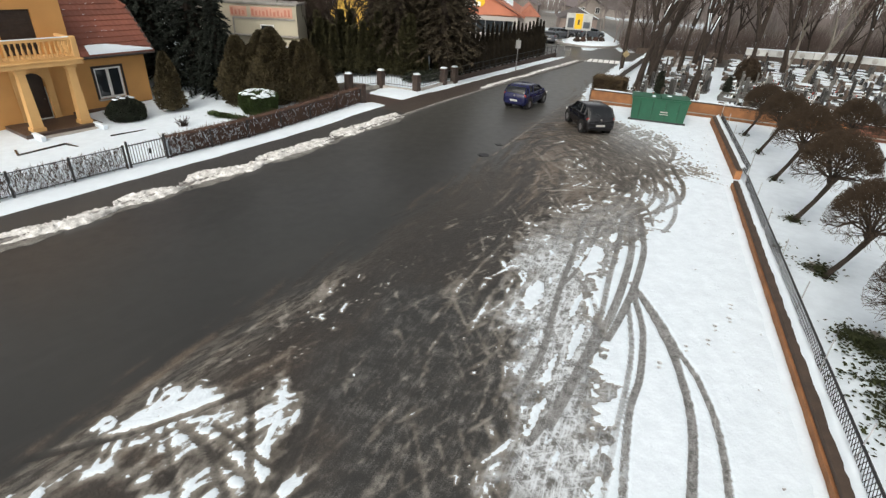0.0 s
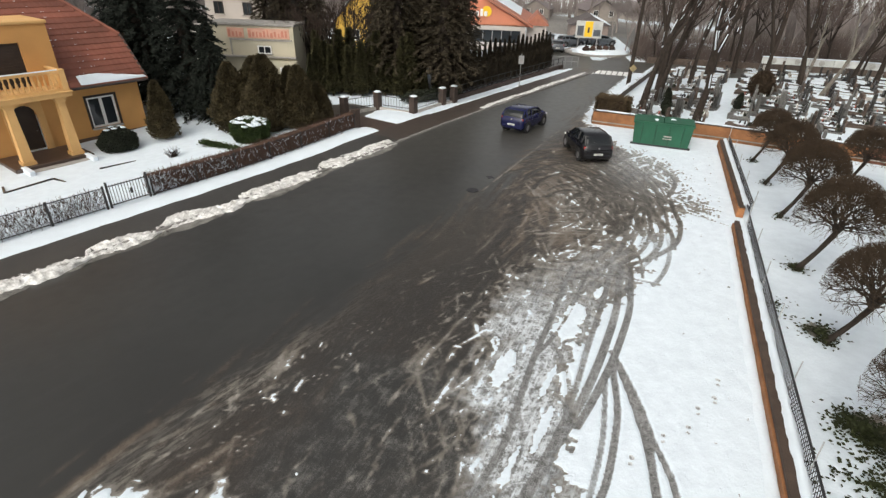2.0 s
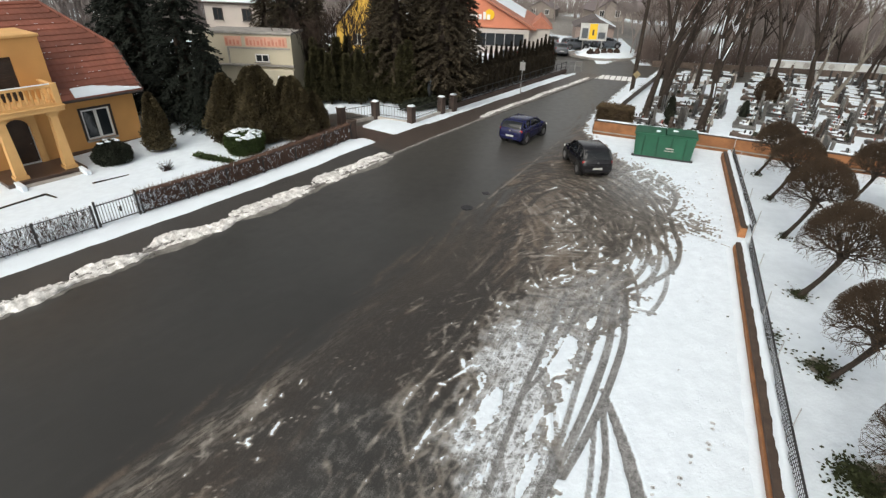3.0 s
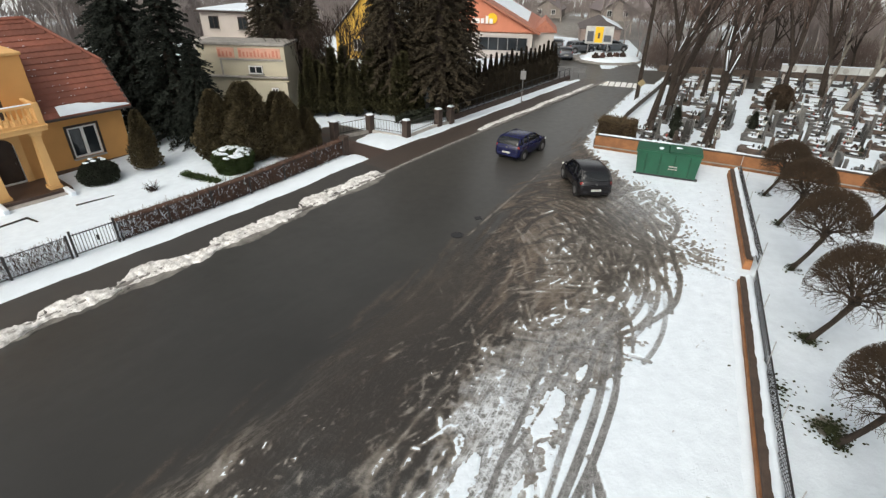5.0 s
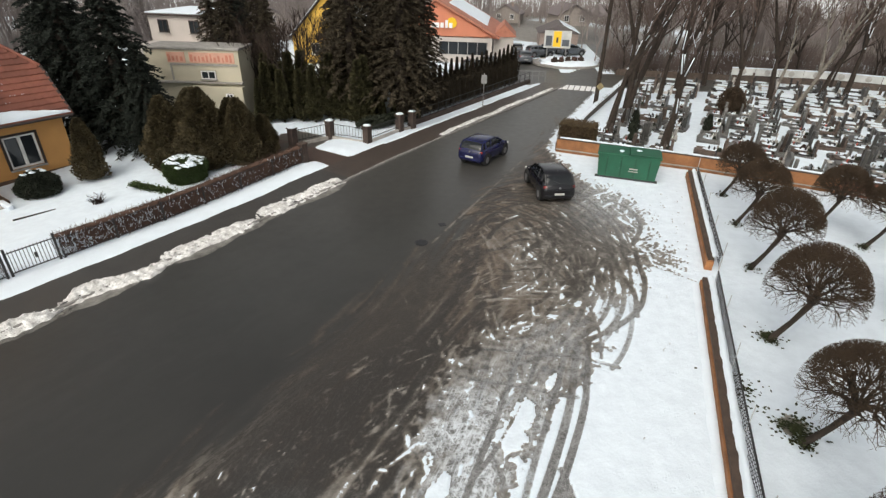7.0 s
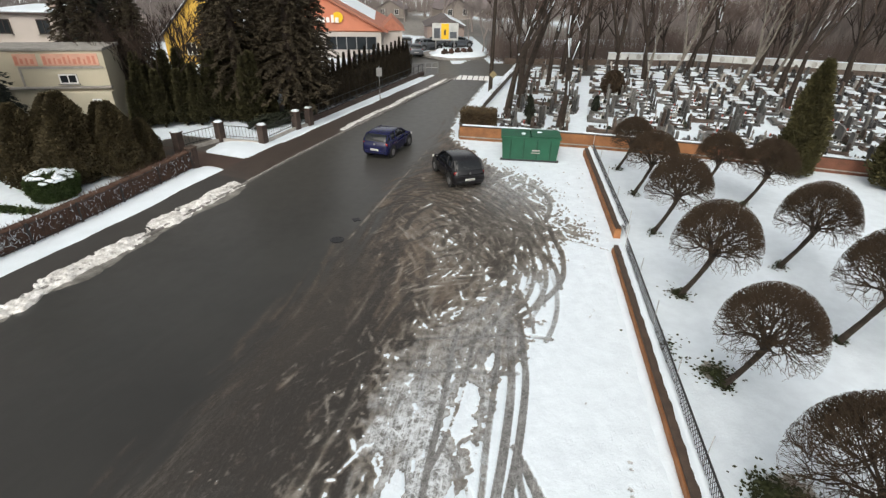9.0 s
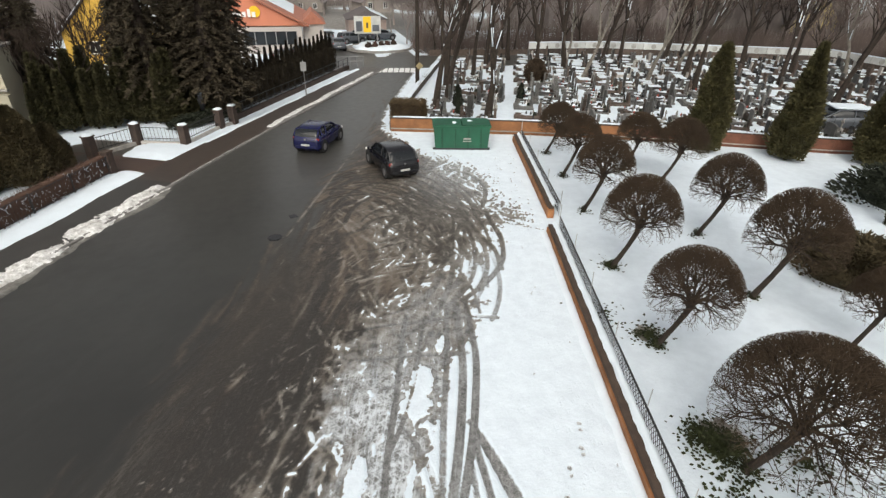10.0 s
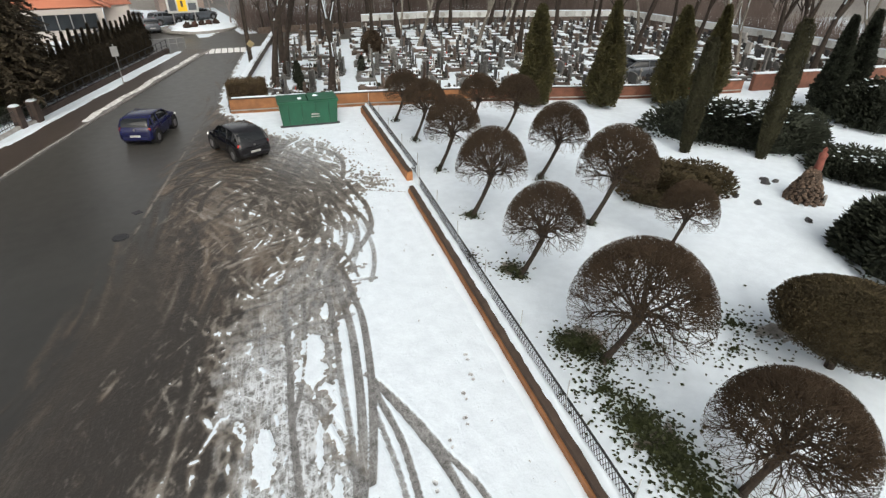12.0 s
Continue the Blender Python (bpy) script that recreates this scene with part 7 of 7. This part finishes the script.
for k in range(5):
    x, y = 4.6 + 0.62 * k, 54.3 + 0.08 * k
    part("post", B().tube((x, y, 0), (x, y, 0.95), 0.03, 0.03, 5), STEEL, railing)
for z in (0.5, 0.93):
    part("rail", B().tube((4.6, 54.3, z), (7.08, 54.62, z), 0.025, 0.025, 5), STEEL, railing)

# Cars at the shop, small with distance.
cark = car("parked_car", "silver-grey car parked in the shop's yard", GREY_PAINT, 1.6, 60.5, 0, radians(80), 3.3, 1.5, 1.3, "cars by the shop")
for x, y, r in ((3.6, 62.5, 100), (5.4, 66.0, 95), (7.4, 70.5, 20), (8.6, 73.0, 200), (0.0, 59.0, 70), (4.6, 72.0, 90), (11.4, 72.5, 15)):
    place(cark, x, y, g(x, y), radians(r))

# ---- the cemetery ----
WX, WY, UX, UY = 0.93, -0.367, 0.36, 0.933


def grave(kind):
    """A grave: kerb, slab and headstone, with snow and lanterns on it."""
    rng = random.Random(200 + kind)
    t = thing("grave", ("grey granite grave with an upright headstone and snow on its slab", "dark polished grave with a low headstone", "pale stone grave with a cross", "brown stone grave with lanterns", "old grave with a tall narrow stone", "double granite grave with a broad headstone")[kind], "grave", group="graves of the cemetery")
    stone_mat = (GRANITE, GRANITE_DARK, STONE_PALE, STONE_BROWN, GRANITE, GRANITE)[kind]
    w = 0.5 if kind != 5 else 0.95
    part("kerb", B().box(0, 0, -0.05, 2 * w, 1.9, 0.28, 0, 0.03), GRANITE if kind != 3 else STONE_BROWN, t)
    part("slab", B().box(0, -0.05, 0.23, 2 * w - 0.14, 1.6, 0.12, 0, 0.02), stone_mat, t)
    head = B()
    if kind in (0, 5, 1):
        hh = (1.5, 1.2, 0, 0, 0, 1.4)[kind]
        top = [(-w * 0.85, 0.3), (w * 0.85, 0.3), (w * 0.85, hh - 0.1)] + [(w * 0.85 * math.cos(math.pi * k / 8), hh - 0.1 + 0.16 * math.sin(math.pi * k / 8)) for k in range(1, 8)] + [(-w * 0.85, hh - 0.1)]
        head.extrude([(a, 0.70, b) for a, b in top], (0, 0.16, 0))
    elif kind == 2:
        head.box(0, 0.78, 0.2, 0.6, 0.3, 0.35, 0, 0.03).box(0, 0.78, 0.55, 0.14, 0.12, 1.0, 0, 0.01).box(0, 0.78, 1.15, 0.55, 0.12, 0.14, 0, 0.01)
    elif kind == 3:
        head.box(0, 0.78, 0.2, 0.85, 0.2, 0.75, 0, 0.06).box(0, 0.78, 0.95, 0.4, 0.18, 0.2, 0, 0.05)
    else:
        head.box(0, 0.78, 0.2, 0.55, 0.3, 0.3, 0, 0.03).box(0, 0.78, 0.5, 0.36, 0.22, 1.15, 0, 0.04)
    part("headstone", head, stone_mat, t)
    part("snow_cap", B().blob(-0.03, -0.02, 0.33, w * 0.66, 0.5, 0.09, kind + 3, 0.4, 12, 4, 0.0), SNOW, t, "snow on the slab", True)
    for k in range(3):
        part("lantern", B().lathe([(0.06, 0), (0.07, 0.12), (0.05, 0.2), (0.02, 0.26)], rng.uniform(-0.3, 0.3), rng.uniform(-0.3, 0.5), 0.35, 7), (DARK_STEEL, RED if kind == 4 else STONE_BROWN, DARK_STEEL, WHITE, STONE_BROWN, DARK_STEEL, STONE_PALE)[(3 * k + 2 * kind) % 7], t)
    part("wreath", B().blob(rng.uniform(-0.2, 0.2), 0.45, 0.35, 0.2, 0.16, 0.2, kind, 0.6, 9, 5, 0.0), (JUNIPER, YEW, BOXWOOD, YEW, TWIG_RED, JUNIPER)[kind], t)
    return t


GRAVES = [grave(k) for k in range(6)]
grng = random.Random(210)
first_use = set()
far_stones, far_dark, far_brown, far_pale, far_snow = B(), B(), B(), B(), B()
# Strips of graves run away from the wall, with white paths between them.
spots = []
for strip_no in range(33):
    for row in range(33):
        along = 1.1 + strip_no * 1.72 + (0.9 if strip_no > 2 else 0) + grng.gauss(0, 0.17)
        deep = 1.3 + row * 0.76 + ((row + strip_no) // 7) * 0.8 + 0.4 * math.sin(strip_no * 2.1) + grng.gauss(0, 0.12)
        if grng.random() < 0.10:
            continue
        x = 7.6 + WX * along + UX * deep + grng.gauss(0, 0.10)
        y = 33.9 + WY * along + UY * deep + grng.gauss(0, 0.12)
        if y < 57.0 - max(0, x - 30) * 0.3 and x < 56:
            spots.append((deep + 0.25 * along, x, y))
spots.sort()
for order, (_, x, y) in enumerate(spots):
    turn = math.atan2(WY, WX) - 1.5708 + grng.gauss(0, 0.06)
    s = grng.uniform(0.6, 0.98)
    if order >= 298:
        # The rows farther back are too small to tell apart.
        bm = grng.choice((far_stones, far_stones, far_dark, far_dark, far_brown, far_brown, far_pale))
        bm.box(x, y, g(x, y), 0.85 * s, 1.7 * s, 0.3 * s, turn)
        bm.box(x + WX * 0.75 * s, y + WY * 0.75 * s, g(x, y) + 0.2, grng.uniform(0.35, 0.95) * s, 0.2 * s, grng.uniform(0.35, 1.1) * s, turn, 0.03)
        far_snow.box(x - WX * 0.1, y - WY * 0.1, g(x, y) + 0.29 * s, 0.6 * s, 1.0 * s, 0.07, turn)
        continue
    k = grng.choice((0, 1, 1, 3, 3, 2, 4, 4, 5))
    if k in first_use:
        place(GRAVES[k], x, y, g(x, y), turn, s)
    else:
        first_use.add(k)
        GRAVES[k].matrix_basis = Matrix.Translation((x, y, g(x, y))) @ Matrix.Rotation(turn, 4, 'Z') @ Matrix.Scale(s, 4)
solo("far_graves", far_stones, GRANITE, "rows of grey gravestones at the back of the cemetery", "graves", kind="stuff")
solo("far_graves", far_dark, GRANITE_DARK, "dark gravestones at the back of the cemetery", "graves", kind="stuff")
solo("far_graves", far_brown, STONE_BROWN, "brown stone graves at the back of the cemetery", "graves", kind="stuff")
solo("far_graves", far_pale, STONE_PALE, "pale stone graves at the back of the cemetery", "graves", kind="stuff")
solo("grave_snow", far_snow, SNOW, "snow lying on the far graves", "snow", kind="stuff")

tomb_shrub = conifer("columnar_shrub", "small dark columnar evergreen among the graves", 221, 1.5, 0.32, YEW, 1500, 0.1, column, 0.05, "shrub")
tomb_shrub.matrix_basis = pose(11.9, 38.4, 0)
place(tomb_shrub, 11.2, 35.4, 0, 1.0, 0.85)
place(tomb_shrub, 16.8, 38.9, 0, 2.0, 0.9)
grave_bush = thing("round_bush", "dense brown bush between the graves", "shrub", 20.5, 45.2, 0)
part("foliage", shaggy(random.Random(222), 4200, dome, 0.12, 1.9, 0.95, uneven=0.4), TWIG, grave_bush)
part("inner_foliage", core(dome, 1.9, 0.95), TWIG, grave_bush)
far_wall = thing("concrete_fence", "snow-dusted concrete panel fence with round openings", "fence")
FENCE = [(14.5, 59.5), (34.0, 58.2), (56.0, 49.8), (57.6, 28.0), (56.0, 18.0)]
for (x0, y0), (x1, y1) in zip(FENCE, FENCE[1:]):
    ln, turn = math.hypot(x1 - x0, y1 - y0), math.atan2(y1 - y0, x1 - x0)
    n = round(ln / 2.2)
    for k in range(n):
        q = (k + 0.5) / n
        x, y = x0 + (x1 - x0) * q, y0 + (y1 - y0) * q
        snowy = x > 26
        panel = part("panel", B().box(0, 0, -0.1, ln / n - 0.05, 0.1, 0.7), STONE_BROWN, far_wall)
        panel.matrix_basis = Matrix.Translation((x, y, g(x, y))) @ Matrix.Rotation(turn, 4, 'Z')
        if snowy:
            part("snow_band", B().box(0, 0, 0.62, ln / n - 0.05, 0.08, 0.62), PANEL_PALE, panel, "pale snow-dusted upper panel")
            part("ring", B().lathe([(0.20, 0), (0.26, 0.0), (0.26, 0.05), (0.20, 0.05)], 0, 0, 0, 16), CONCRETE, panel).matrix_basis = Matrix.Translation((0, -0.04, 0.93)) @ Matrix.Rotation(radians(90), 4, 'X')
            part("cap_snow", B().box(0, 0, 1.25, ln / n - 0.02, 0.16, 0.08), SNOW, panel)

TREES = [bare_tree(301, 14.0, 0.20, 0.31, BARK, TREE_TWIG, depth=5, splits=2, fine_r=0.010, first=0.28, snowy=True, label="tall leafless tree, dark trunk edged with snow"), bare_tree(302, 14.0, 0.20, 0.28, BARK, TREE_TWIG, depth=5, splits=2, fine_r=0.010, first=0.36, snowy=True, label="tall leafless tree, dark trunk edged with snow"), bare_tree(303, 13.0, 0.20, 0.22, BARK_PALE, TREE_TWIG, depth=5, splits=2, fine_r=0.010, first=0.3, snowy=True, label="tall leafless tree with a pale mottled trunk"),
         bare_tree(304, 8.0, 0.5, 0.15, BARK, THICKET, label="leafless reddish-brown tree with dense twigs", depth=5, splits=3, fine_r=0.016)]
SPOT2 = [(10.2, 37.9, 1), (13.06, 35.0, 0), (11.6, 40.6, 0), (20.8, 45.3, 0), (12.6, 44.5, 1), (25.0, 45.6, 2), (29.9, 43.3, 2), (31.7, 39.4, 1), (40.4, 40.0, 1), (39.2, 33.6, 0), (42.8, 47.2, 0),
         (44.5, 27.5, 2), (41.0, 25.5, 2), (30.0, 51.5, 0), (36.0, 48.0, 2), (18.5, 52.5, 1), (47.0, 36.0, 1), (50.0, 26.0, 0), (15.0, 54.5, 0), (54.0, 22.0, 2), (56.0, 31.0, 1),
         (22.0, 56.0, 1), (27.5, 54.0, 2), (33.0, 53.0, 1), (38.5, 53.5, 0), (45.5, 44.0, 1), (49.0, 41.5, 2), (52.5, 37.0, 0), (34.5, 44.6, 0), (25.5, 50.0, 0), (16.2, 49.0, 1), (47.5, 31.0, 1), (51.5, 19.5, 0), (45.0, 22.0, 1)]
planted = set()
for i, (x, y, k) in enumerate(SPOT2):
    if k in planted:
        place(TREES[k], x, y, g(x, y), i * 1.7, grng.uniform(0.85, 1.1))
    else:
        planted.add(k)
        TREES[k].matrix_basis = Matrix.Translation((x, y, g(x, y))) @ Matrix.Rotation(radians((5, 10)[i] if i < 2 else 0), 4, 'Y') @ Matrix.Rotation(i, 4, 'Z')
# Reddish thickets behind the cemetery.
TREES[3].matrix_basis = pose(16.0, 57.5, 0)
for i in range(28):
    x, y = 14.5 + i * 2.0 + grng.gauss(0, 0.8), 62.5 - 0.4 * i + grng.gauss(0, 2.0)
    place(TREES[3], x, y, g(x, y), i * 2.3, grng.uniform(0.75, 1.2))
for i in range(16):
    x, y = 44 + 30 * grng.random(), 4 + 46 * grng.random()
    if (x - 46) * 0.4 + (y - 20) > -6 or x > 52:
        place(TREES[(0, 1, 3, 3)[i % 4]], x, y, g(x, y), i * 1.3, grng.uniform(0.7, 1.1))
thicket = B()
for _ in range(24000):
    x = grng.uniform(13.5, 80)
    y = 60.5 + 4.5 * grng.random() - max(0, x - 34) * 0.38
    if grng.random() < 0.3:
        x, y = grng.uniform(58.6, 64), grng.uniform(14, 50)
    h = (2.3 + 1.6 * noise.noise(Vector((x * 0.23, y * 0.4, 0)))) * grng.uniform(0.3, 1.2)
    z = g(x, y)
    p = Vector((x, y, z + max(0, h - 1.7)))
    thicket.tube(p, p + Vector((grng.gauss(0, 0.25), grng.gauss(0, 0.25), min(h, 1.8))), 0.018, 0.008, 3)
solo("thicket", thicket, THICKET, "dense leafless brown thicket behind the cemetery", "thicket", kind="stuff")
# Far woods and trees: their haze is only the pale colour of the twigs.
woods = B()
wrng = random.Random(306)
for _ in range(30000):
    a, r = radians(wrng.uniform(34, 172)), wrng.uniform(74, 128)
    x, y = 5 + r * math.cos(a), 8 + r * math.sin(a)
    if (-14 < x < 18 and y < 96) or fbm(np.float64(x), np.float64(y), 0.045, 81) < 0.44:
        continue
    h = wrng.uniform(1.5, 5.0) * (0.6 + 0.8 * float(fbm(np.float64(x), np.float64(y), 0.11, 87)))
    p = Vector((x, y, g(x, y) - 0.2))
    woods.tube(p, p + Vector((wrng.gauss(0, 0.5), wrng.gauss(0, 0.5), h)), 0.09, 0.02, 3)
solo("far_woods", woods, TWIG_HAZE, "hazy leafless woods far beyond the cemetery", "woods", kind="stuff")
far_wood = bare_tree(305, 11.0, 0.45, 0.2, TWIG_HAZE, TWIG_HAZE, "far_tree", "hazy leafless tree in the distance", 5, 3, 0.03)
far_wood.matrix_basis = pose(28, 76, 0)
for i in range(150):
    a = radians(168 - 180 * i / 150 + grng.gauss(0, 2))
    r = grng.uniform(68, 118)
    x, y = 4 + r * math.cos(a), 12 + r * math.sin(a)
    if -12 < x < 17 and y < 92:
        continue
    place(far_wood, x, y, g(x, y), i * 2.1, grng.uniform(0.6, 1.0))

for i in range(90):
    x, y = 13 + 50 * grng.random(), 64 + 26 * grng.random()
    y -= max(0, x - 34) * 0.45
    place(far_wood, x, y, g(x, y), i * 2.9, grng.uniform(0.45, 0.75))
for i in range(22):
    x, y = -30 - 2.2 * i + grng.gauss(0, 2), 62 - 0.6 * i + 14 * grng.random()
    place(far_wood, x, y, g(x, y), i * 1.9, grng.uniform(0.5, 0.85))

# A snowed-over car between the cypresses, beyond the wall.
wall_car = car("parked_car", "blue-grey car with a snow-covered roof beyond the wall", GREY_PAINT, 34.2, 28.9, 0, radians(160), 4.0, 1.66, 1.42)
part("snow_cap", B().box(-0.55, 0, 1.40, 2.2, 1.35, 0.12, 0, 0.06), SNOW, wall_car, "thick snow on the roof")

# Distant houses.
FARH = gabled("far_house", "distant house with a dark snow-dusted roof", 15.5, 108, radians(15), 6, 7, 1.7, 3.4, HOUSE_FAR, ROOF_FAR, False)
for x, y, r, s in ((3.0, 110, -10, 1.0), (24, 112, 30, 1.0), (-9, 104, 10, 0.9), (-36, 92, 25, 1.0), (-50, 80, 40, 0.9), (44, 104, -20, 1.0), (64, 92, 10, 1.0), (80, 72, -30, 1.0), (90, 50, 20, 1.0), (-24, 100, 0, 1.0)):
    place(FARH, x, y, g(x, y), radians(r), s * 0.85)
gabled("gabled_hall", "tall pale-yellow gabled hall among bare trees", 66.0, 62.5, radians(-42), 6.0, 9, 2.4, 6.6, mat("hall_wall", (0.42, 0.34, 0.16), 0.9, 0.2), ROOF_FAR, False, ((-0.22, 0.3), (0.22, 0.3), (0.0, 1.2)))
yard = thing("brick_shed", "low brown brick building behind the billboard", "building", 9.6, 78, 0, 0)
part("wall", B().box(0.6, 3, -0.2, 5.0, 6, 2.0), BRICK_FAR, yard)
part("roof", B().extrude([(-2.2, -0.3, 1.7), (3.4, -0.3, 1.7), (0.6, -0.3, 2.9)], (0, 6.6, 0)), ROOF_FAR, yard)
part("roof_snow", B().extrude([(1.0, -0.35, 2.75), (3.2, -0.35, 1.81), (3.2, -0.35, 1.91), (1.0, -0.35, 2.85)], (0, 6.4, 0)), SNOW, yard)

# ---- the grotto with its statue ----
grot = thing("grotto", "mound of rough brown stones carrying a small statue", "grotto", 24.05, 11.05, 0)
grot_rng = random.Random(401)
part("core", B().lathe([(0.56, -0.05), (0.48, 0.35), (0.34, 0.8), (0.2, 1.15), (0.1, 1.3)], n=14), STONE_BROWN, grot)
for k in range(170):
    q = (k / 170) ** 1.15
    a, r = 2.39996 * k + grot_rng.gauss(0, 0.1), 0.58 * (1 - q) ** 0.9 + 0.12
    part("stone", B().blob(0, 0, 0, grot_rng.uniform(0.08, 0.13), grot_rng.uniform(0.07, 0.11), grot_rng.uniform(0.06, 0.10), k, 0.5, 7, 4, -0.8), GROTTO, grot).location = (r * math.cos(a), r * math.sin(a), 0.04 + 1.3 * q)
part("plaque", B().box(0.26, -0.66, 0.02, 0.40, 0.10, 0.36, 0.4, 0.02), STONE_PALE, grot, "pale stone plaque")
solo("statue", B().lathe([(0.14, 0), (0.16, 0.1), (0.13, 0.5), (0.16, 0.72), (0.07, 0.8), (0.09, 0.9), (0.02, 1.0)], n=10), mat("statue_red", (0.17, 0.05, 0.035), 0.8, 0.5, 5.0), "plain reddish garden statue on the stone mound", "statue", 24.15, 11.0, 1.25, smooth=True)
for k, (x, y) in enumerate(((21.82, 12.54), (22.02, 11.72), (24.2, 12.7), (24.75, 12.6), (22.29, 9.89), (24.5, 12.95))):
    solo("stone", B().blob(0, 0, 0, 0.16 + 0.03 * (k % 3), 0.13, 0.12, k, 0.5, 9, 6, -0.3), GRANITE_DARK, "dark stone half sunk in the snow", "stone", x, y, 0.05, k, group="stones on the lawn")
